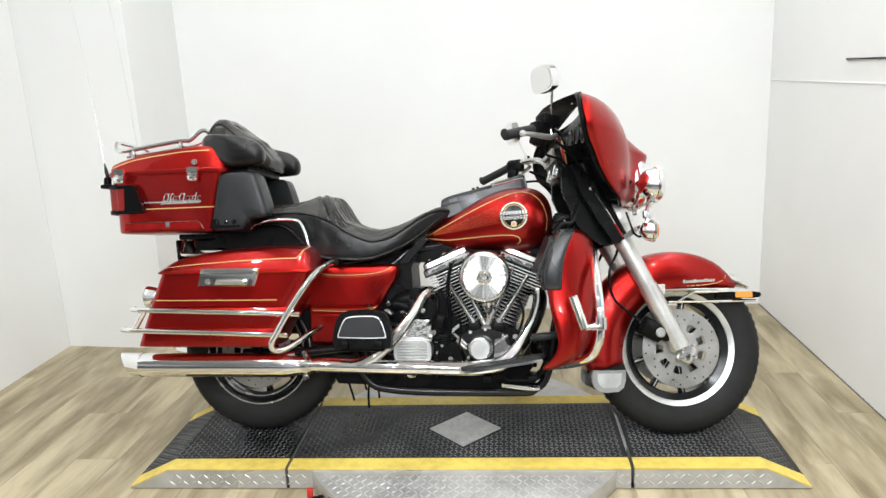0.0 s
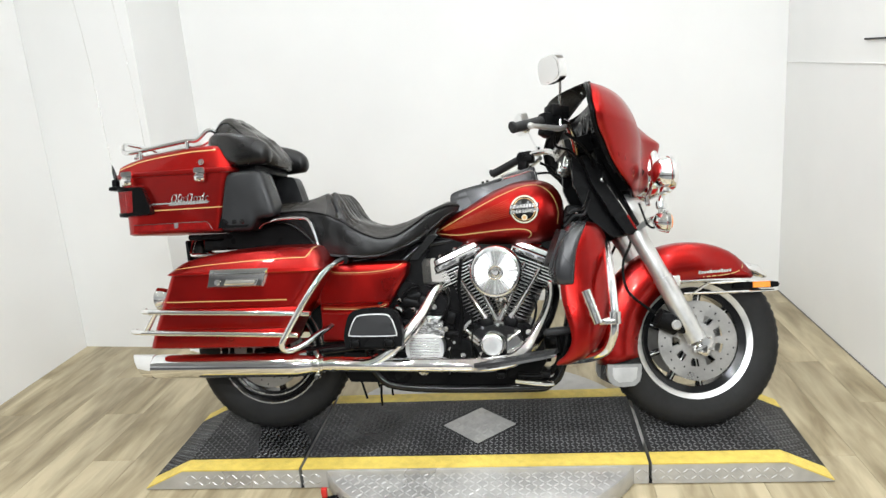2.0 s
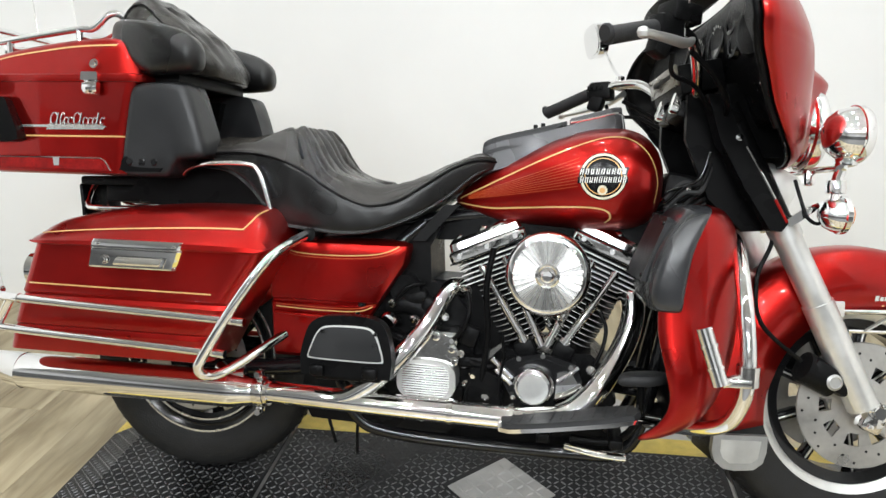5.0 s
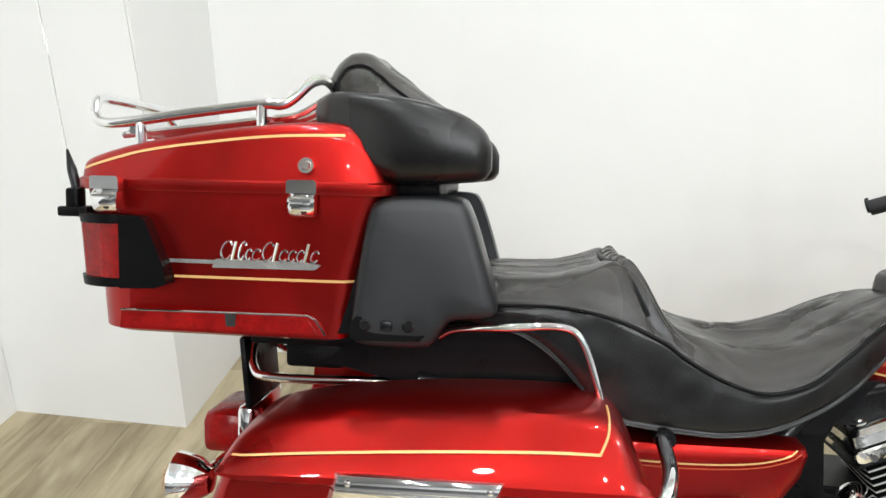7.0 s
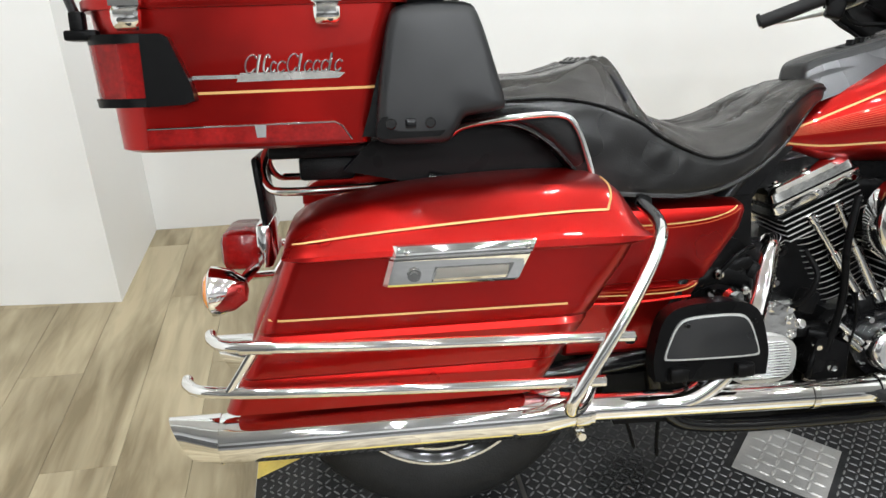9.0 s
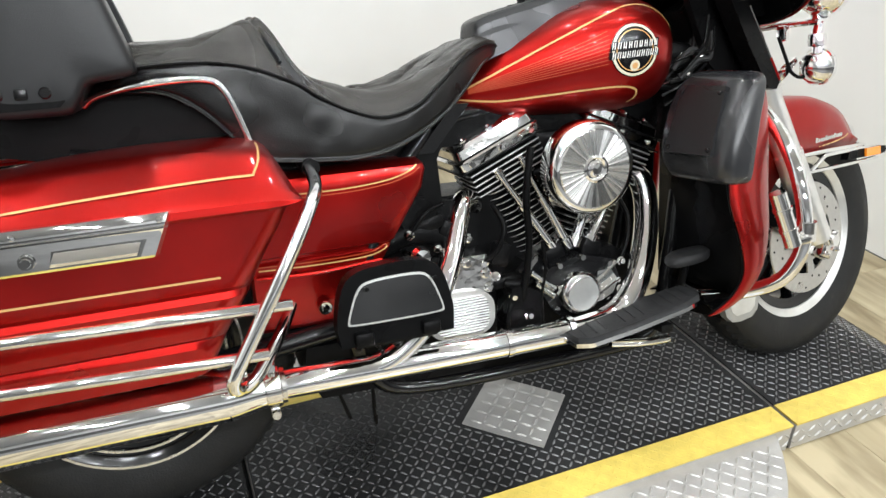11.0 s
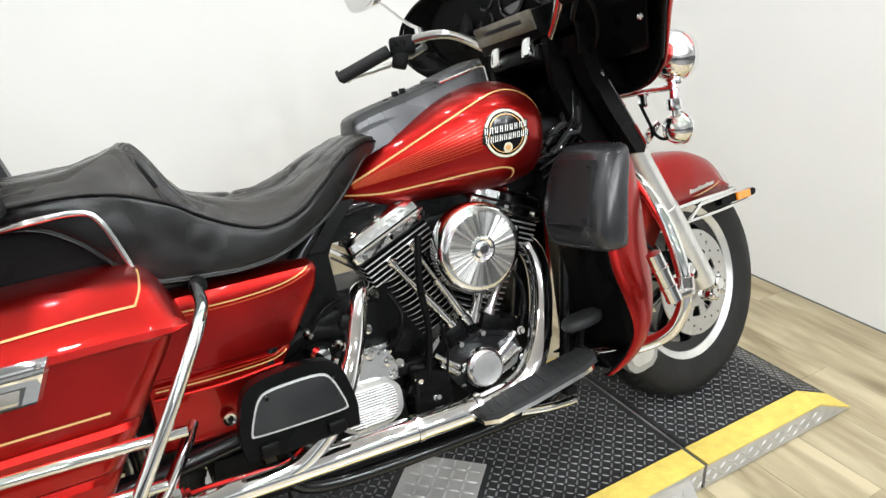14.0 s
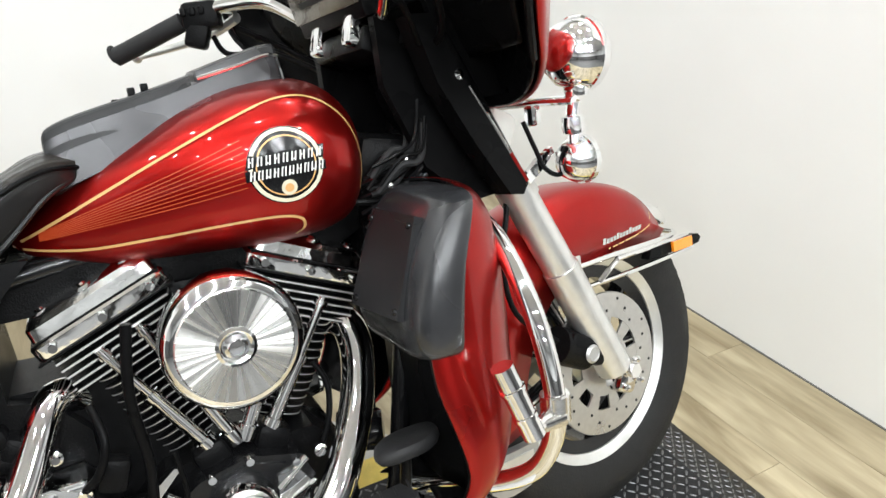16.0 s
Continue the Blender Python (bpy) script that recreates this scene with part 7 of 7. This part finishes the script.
        part("wire", bm, random.choice((BLACK_GLOSS, BLACK_GLOSS, BLACK_PLASTIC, MAT_RUBBER)), BIKE, "black wiring behind the steering head")
    for x, y, z in ((0.405, -0.128, 0.765), (0.432, -0.135, 0.80), (0.415, -0.12, 0.735), (0.455, -0.135, 0.755)):
        bm = B()
        lathe(bm, [(0.001, 0.008), (0.005, 0.007), (0.006, 0.0), (0.001, -0.004)], (x, y, z), (-0.5, -1, 0.3), 8)
        part("wire_clip", bm, WORN_CHROME, BIKE, "small steel clip on the wiring")
    # block added in place of the frame, to black out the gap under the tank
    bm = prism([(-0.17, 0.655), (0.33, 0.665), (0.40, 0.70), (0.40, 0.75), (-0.12, 0.73)], -0.045, 0.10, 0.012)
    part("backbone", bm, BLACK_CAST, BIKE, "black filler block standing in for the dark frame under the tank")
    # added black filler that blocks the bright gap between the heads
    part("intake_box", box((0.132, 0.01, 0.605), (0.15, 0.13, 0.13), 0.02), BLACK_CAST, BIKE, "black filler block added to darken the gap between the heads")
    # seat-post triangle beside the seat's nose
    for s in (-1, 1):
        bm = prism([(-0.20, 0.655), (-0.165, 0.655), (-0.085, 0.745), (-0.12, 0.745)], s * 0.085, s * 0.10, 0.004)
        part("frame_gusset", bm, BLACK_GLOSS, BIKE)
        # thin hoses and drain pipes under the chassis
        for line in ([(-0.42, s * 0.10, 0.24), (-0.40, s * 0.10, 0.18), (-0.385, s * 0.10, 0.13)], [(-0.33, s * 0.09, 0.19), (-0.332, s * 0.09, 0.14), (-0.33, s * 0.09, 0.10)]):
            bm = B()
            tube(bm, line, 0.0045, 8)
            part("drain_hose", bm, BLACK_PLASTIC, BIKE)
    # side stand on the far side
    bm = B()
    tube(bm, [(0.20, 0.13, 0.17), (0.22, 0.25, 0.12), (0.235, 0.34, 0.105)], 0.012, 10)
    join(bm, box((0.24, 0.35, 0.100), (0.06, 0.04, 0.012), 0.004, (-15, 0, 0)))
    part("side_stand", bm, CHROME, BIKE, "chrome side stand")


frame_tubes()

# ---- exhaust ----


def exhaust():
    for s in (-1, 1):
        y = s * 0.205
        bm = B()
        lathe(bm, [(0.001, 0.0), (0.040, 0.0), (0.044, 0.004), (0.0455, 0.03), (0.0455, 0.575), (0.044, 0.59), (0.036, 0.632), (0.033, 0.655), (0.026, 0.67), (0.001, 0.67)], (-1.195, y, 0.283), (1, 0, 0), 40)
        muf = part("muffler", bm, CHROME, BIKE, "long chrome muffler with a slash-cut tip")
        bm = B()
        rings = []
        for k in range(9):
            t = k / 8
            x = -1.19 - 0.068 * t
            w, h = 0.044 - 0.020 * t, 0.046 - 0.002 * t
            rings.append([V(x - 0.02 * t * math.sin(a), y + w * math.cos(a), 0.283 + 0.004 * t + h * math.sin(a)) for a in [2 * math.pi * j / 28 for j in range(28)]])
        loft(bm, rings)
        part("muffler_tip", bm, CHROME, muf)
        bm = B()
        lathe(bm, [(0.028, 0), (0.0335, 0), (0.0335, 0.006), (0.037, 0.008), (0.0375, 0.012), (0.0375, 0.030), (0.037, 0.034), (0.0335, 0.036), (0.0335, 0.044), (0.028, 0.044)], (-0.560, y, 0.284), (1, 0, 0), 32, True)
        for dz in (-1, 1):
            join(bm, box((-0.539, y + s * 0.006, 0.284 + dz * 0.044), (0.018, 0.022, 0.018), 0.004))
            lathe(bm, [(0.001, 0.010), (0.008, 0.010), (0.009, 0.0), (0.001, 0.0)], (-0.539, y + s * 0.017, 0.284 + dz * 0.046), (0, s, 0), 8)
        tube(bm, [(-0.66, y + s * -0.03, 0.325), (-0.62, y, 0.318), (-0.58, y, 0.322)], 0.016, 12)
        part("exhaust_clamp", bm, WORN_CHROME, muf)
        if s > 0:
            bm = B()
            tube(bm, [(-0.56, y, 0.284), (-0.40, 0.18, 0.27), (-0.25, 0.0, 0.22), (-0.15, -0.15, 0.25)], 0.024, 16)
            part("crossover_pipe", bm, WORN_CHROME, BIKE, "exhaust crossover pipe")
    bm = B()
    tube(bm, [(0.285, -0.02, 0.545), (0.312, -0.045, 0.553), (0.330, -0.070, 0.535), (0.328, -0.095, 0.485), (0.300, -0.132, 0.415), (0.248, -0.176, 0.338), (0.192, -0.198, 0.291), (0.12, -0.205, 0.274), (0.03, -0.205, 0.272), (-0.25, -0.205, 0.277), (-0.53, -0.205, 0.284)], 0.027, 20)
    head = part("front_exhaust", bm, CHROME, BIKE, "chrome front exhaust pipe and heat shield")
    for x in (-0.08, 0.06):
        bm = B()
        lathe(bm, [(0.028, 0), (0.0295, 0), (0.0295, 0.012), (0.028, 0.012)], (x, -0.205, 0.274), (1, 0, 0), 28, True)
        part("shield_clamp", bm, WORN_CHROME, head)
    bm = B()
    tube(bm, [(-0.062, -0.035, 0.520), (-0.085, -0.055, 0.540), (-0.110, -0.078, 0.530), (-0.150, -0.125, 0.455), (-0.195, -0.168, 0.395), (-0.250, -0.198, 0.338), (-0.315, -0.207, 0.292), (-0.37, -0.205, 0.280)], 0.0245, 20)
    part("rear_exhaust", bm, CHROME, BIKE, "chrome rear exhaust pipe")


exhaust()

# ---- footboards, pedals ----


def boards():
    def soften(poly, times=2):
        """Cut the corners of an outline until it runs round."""
        for _ in range(times):
            poly = [q for a, b in zip(poly, poly[1:] + poly[:1]) for q in ((a[0] * 0.78 + b[0] * 0.22, a[1] * 0.78 + b[1] * 0.22), (a[0] * 0.22 + b[0] * 0.78, a[1] * 0.22 + b[1] * 0.78))]
        return poly

    for s in (-1, 1):
        poly = [(0.038, -0.20), (0.045, -0.276), (0.07, -0.296), (0.16, -0.302), (0.29, -0.298), (0.342, -0.286), (0.358, -0.255), (0.345, -0.21), (0.20, -0.195)]
        poly = [(x, -s * y) for x, y in poly] if s > 0 else poly
        slope = Matrix.Translation((0.04, 0, 0.264)) @ Matrix.Rotation(radians(-9.0), 4, "Y") @ Matrix.Translation((-0.04, 0, -0.264))

        def sloped(bm):
            bm.transform(slope)
            return bm
        bm = sloped(prism(poly, 0.263, 0.272, 0.003, 2, "z"))
        fb = part("footboard", bm, CHROME, BIKE, "driver footboard with ribbed black rubber pad")
        cx, cy = 0.21, s * 0.243
        pad = [(cx + (x - cx) * 0.95, cy + (y - cy) * 0.88) for x, y in poly]
        part("rubber_pad", sloped(prism(pad, 0.272, 0.281, 0.004, 2, "z")), MAT_RUBBER, fb)
        for k in range(13):
            if k not in (3, 7):
                part("pad_rib", sloped(box((0.075 + k * 0.0225, s * 0.243, 0.282), (0.004, 0.070 - 0.012 * (k > 10), 0.0015), 0.0006, (0, 0, s * 8), 1)), MAT_RUBBER, fb)
        for x, long_ in ((0.14, 0.10), (0.30, 0.12)):
            part("board_bracket", box((x, s * (0.22 - long_ / 2), 0.235), (0.03, long_, 0.02), 0.004), BLACK_CAST, fb)
        # passenger board folded up
        poly = [(-0.415, 0.352), (-0.205, 0.352), (-0.200, 0.395), (-0.216, 0.468), (-0.244, 0.490), (-0.31, 0.495), (-0.376, 0.488), (-0.404, 0.466), (-0.421, 0.395)]
        poly = poly[:2] + soften(poly)[6:-2]
        tilt = Matrix.Translation((0, s * 0.262, 0.37)) @ Matrix.Rotation(radians(s * 4), 4, "X") @ Matrix.Translation((0, -s * 0.262, -0.37))
        bm = prism(poly, s * 0.225, s * 0.262, 0.012, 3)
        bm.transform(tilt)
        pb = part("passenger_board", bm, BLACK_PLASTIC, BIKE, "passenger footboard folded up, black with silver border")
        inner = [(-0.398, 0.390), (-0.224, 0.388), (-0.219, 0.396), (-0.238, 0.455), (-0.258, 0.472), (-0.362, 0.470), (-0.382, 0.452), (-0.402, 0.397)]
        inner = soften(inner)
        bm = prism(inner, s * 0.258, s * 0.2655, 0.003)
        bm.transform(tilt)
        part("board_border", bm, ALUMINIUM, pb)
        cx, cz = -0.31, 0.428
        bm = prism([(cx + (x - cx) * 0.955, cz + (z - cz) * 0.905) for x, z in inner], s * 0.262, s * 0.2672, 0.003)
        bm.transform(tilt)
        part("board_pad", bm, VINYL, pb)
        for x in (-0.375, -0.25):
            part("board_hinge", box((x, s * 0.262, 0.366), (0.034, 0.03, 0.026), 0.005), BLACK_CAST, pb)
            bm = B()
            lathe(bm, [(0.001, 0.006), (0.004, 0.005), (0.004, 0), (0.001, 0)], (x * 1.0 + 0.012, s * 0.2672, 0.458), (0, s, 0), 10)
            part("board_screw", bm, BLACK_CAST, pb)
        bm = box((-0.31, s * 0.235, 0.350), (0.16, 0.03, 0.022), 0.005)
        tube(bm, [(-0.31, s * 0.23, 0.345), (-0.29, s * 0.18, 0.31), (-0.25, s * 0.12, 0.28)], 0.011, 10)
        tube(bm, [(-0.345, s * 0.22, 0.335), (-0.325, s * 0.21, 0.300)], 0.004, 8)
        part("board_arm", bm, BLACK_CAST, pb)
    # brake pedal
    bm = B()
    tube(bm, [(0.20, -0.17, 0.225), (0.29, -0.17, 0.225), (0.340, -0.185, 0.27), (0.348, -0.20, 0.33), (0.346, -0.215, 0.380)], 0.009, 10)
    pedal = part("brake_pedal", bm, BLACK_CAST, BIKE, "black brake pedal with an oblong rubber pad")
    bm = B()
    loft(bm, [[V(0.350 + 0.054 * k * math.copysign(abs(math.cos(a)) ** 0.75, math.cos(a)) + 0.010 * math.sin(a) * k, -0.215 + 0.032 * k * math.copysign(abs(math.sin(a)) ** 0.75, math.sin(a)), z + 0.10 * (0.046 * k * math.cos(a))) for a in [2 * math.pi * j / 28 for j in range(28)]] for z, k in ((0.377, 0.70), (0.380, 0.92), (0.387, 1.0), (0.395, 0.97), (0.400, 0.86), (0.402, 0.6))])
    part("pedal_pad", bm, MAT_RUBBER, pedal)
    bm = B()
    tube(bm, [(0.19, -0.17, 0.205), (0.25, -0.185, 0.20), (0.30, -0.188, 0.197), (0.325, -0.19, 0.198)], 0.009, 10)
    part("linkage_rod", bm, CHROME, BIKE, "chrome linkage rod below the footboard")


boards()

# ---- leg shields and engine guard ----


def leg_shields():
    rows = [  # height, front, rear edge of the outer side, outer side
        (0.766, 0.470, 0.446, 0.250), (0.756, 0.497, 0.426, 0.285), (0.72, 0.522, 0.396, 0.304), (0.66, 0.534, 0.374, 0.312), (0.60, 0.540, 0.362, 0.316), (0.52, 0.538, 0.362, 0.326), (0.45, 0.530, 0.378, 0.338), (0.38, 0.510, 0.392, 0.338), (0.33, 0.482, 0.374, 0.330), (0.298, 0.440, 0.342, 0.318), (0.284, 0.395, 0.338, 0.300)]

    def shell(s, inset):
        bm = B()
        rings = []
        for z, xf, xr, yo in smooth_rows(rows, 3):
            xf, yo = xf - inset, yo - inset
            line = [(xf - 0.05, 0.10), (xf - 0.015, 0.125)]
            line += [(xr + (xf - xr) * math.cos(a) ** 0.9, 0.15 + (yo - 0.15) * math.sin(a) ** 0.8) for a in [math.pi / 2 * k / 12 for k in range(13)]]
            rings.append([V(x, s * y, z) for x, y in line])
        loft(bm, rings, False, False)
        return bm
    for s in (-1, 1):
        sh = part("leg_shield", shell(s, 0.0), RED, BIKE, "candy-red lower fairing leg shield", sharp=60)
        skin = tree_of(sh)
        thicken(sh, 0.004)
        lin = part("shield_liner", shell(s, 0.006), BLACK_PLASTIC, sh, "black inner liner", sharp=60)
        thicken(lin, 0.004)
        part("pinstripe", stripe(skin, [(0.385, 0.462), (0.42, 0.464), (0.46, 0.466)], 0.003, s, 5), GOLD, sh)
        part("pinstripe", stripe(skin, [(0.352, 0.305), (0.42, 0.318), (0.455, 0.36), (0.478, 0.43), (0.488, 0.48)], 0.003, s, 6), GOLD, sh)
        # black inner panel that closes the shield towards the engine
        bm = B()
        loft(bm, [[V(0.394, s * 0.055, z), V(0.397, s * 0.100, z), V(0.398, s * 0.135, z), V(0.400, s * 0.170, z), V(0.404, s * 0.215, z), V(0.420, s * 0.262, z), V(0.440 - 0.1 * dx, s * (yo - 0.012), z)] for z, dx, yo in ((0.70, 0.0, 0.300), (0.60, 0.0, 0.314), (0.50, 0.05, 0.324), (0.42, 0.1, 0.330), (0.35, 0.2, 0.326), (0.31, 0.3, 0.312))], False, False)
        panel = part("shield_panel", bm, BLACK_PLASTIC, sh, "black inner panel", sharp=60)
        thicken(panel, 0.004)
        # glove pouch in vinyl
        bm = B()
        rings = []
        prow = [(0.556, 0.356, 0.395, 0.190, 0.315), (0.566, 0.334, 0.402, 0.168, 0.335), (0.61, 0.326, 0.405, 0.150, 0.340), (0.68, 0.346, 0.415, 0.140, 0.336), (0.735, 0.376, 0.436, 0.137, 0.322), (0.760, 0.394, 0.450, 0.147, 0.304), (0.769, 0.408, 0.45, 0.160, 0.280)]
        for z, x0, x1, y0, y1 in smooth_rows(prow, 3):
            cx, cy, hx, hy = (x0 + x1) / 2, (y0 + y1) / 2, (x1 - x0) / 2, (y1 - y0) / 2
            rings.append([V(cx + hx * math.copysign(abs(math.cos(a)) ** 0.45, math.cos(a)) + 0.16 * hy * math.sin(a), s * (cy + hy * math.copysign(abs(math.sin(a)) ** 0.45, math.sin(a))), z) for a in [2 * math.pi * k / 32 for k in range(32)]])
        loft(bm, rings)
        pouch = part("glove_pouch", bm, POUCH_VINYL, BIKE, "charcoal vinyl glove pouch on the leg shield", sharp=70)
        lean = Matrix.Translation((0.343, s * 0.247, 0.684)) @ Matrix.Rotation(radians(s * -11), 4, "Z") @ Matrix.Rotation(radians(22), 4, "Y")
        bm = prism([(s * -0.062, -0.072), (s * 0.055, -0.072), (s * 0.045, 0.066), (s * -0.058, 0.066)], -0.004, 0.010, 0.004, 2, "x")
        bm.transform(lean)
        part("pouch_flap", bm, VINYL, pouch)
        for y, z in ((s * -0.056, 0.052), (s * 0.036, 0.052), (s * -0.052, -0.062), (s * 0.046, -0.062)):
            bm = B()
            lathe(bm, [(0.001, 0.004), (0.004, 0.003), (0.005, 0), (0.001, 0)], (-0.004, y, z), (-1, 0, 0), 12)
            bm.transform(lean)
            part("pouch_stud", bm, BLACK_GLOSS, pouch)
        # engine guard
        bm = B()
        tube(bm, [(0.475, s * 0.05, 0.715), (0.505, s * 0.12, 0.712), (0.520, s * 0.20, 0.695), (0.522, s * 0.265, 0.650), (0.526, s * 0.314, 0.58), (0.531, s * 0.340, 0.50), (0.532, s * 0.346, 0.438), (0.526, s * 0.338, 0.385), (0.504, s * 0.312, 0.335), (0.455, s * 0.25, 0.300), (0.37, s * 0.14, 0.270)], 0.0155, 16)
        guard = part("engine_guard", bm, CHROME, BIKE, "chrome tubular engine guard with highway peg")
        bm = B()
        tube(bm, [(0.478, s * 0.372, 0.432), (0.442, s * 0.360, 0.540)], 0.0165, 16, 1)
        for t in (0.3, 0.68):
            p = V(0.478, s * 0.372, 0.432).lerp(V(0.442, s * 0.360, 0.540), t)
            lathe(bm, [(0.015, -0.004), (0.0185, -0.003), (0.0185, 0.003), (0.015, 0.004)], p, (-0.036, -s * 0.012, 0.108), 18, True)
        part("highway_peg", bm, CHROME, guard)
        bm = B()
        tube(bm, [(0.478, s * 0.370, 0.434), (0.530, s * 0.346, 0.446)], 0.010, 12, 1)
        lathe(bm, [(0.0155, -0.02), (0.022, -0.02), (0.022, 0.02), (0.0155, 0.02)], (0.532, s * 0.346, 0.448), (0, 0, 1), 18, True)
        join(bm, box((0.512, s * 0.360, 0.436), (0.05, 0.022, 0.018), 0.004))
        part("peg_clamp", bm, WORN_CHROME, guard)


leg_shields()

# ---- floor planks ----


def planks():
    w, long = 0.182, 1.22
    meshes = {}
    row, x = 0, -2.47
    while x < 1.9:
        y = -1.9 - (row * 0.41) % long
        while y < 1.495:
            a, b = max(y, -1.9), min(y + long, 1.495)
            if b - a > 0.02:
                size = (round(w - 0.001, 4), round(b - a - 0.001, 4))
                if size not in meshes:
                    bm = box((0, 0, -0.002), (*size, 0.004), 0.0006, seg=1)
                    me = bpy.data.meshes.new("plank")
                    bm.to_mesh(me)
                    bm.free()
                    me.materials.append(PLANK)
                    meshes[size] = me
                ob = new("plank", meshes[size])
                ob.parent = FLOOR
                ob.location = (x + w / 2, (a + b) / 2, 0)
            y += long
        x += w
        row += 1


planks()
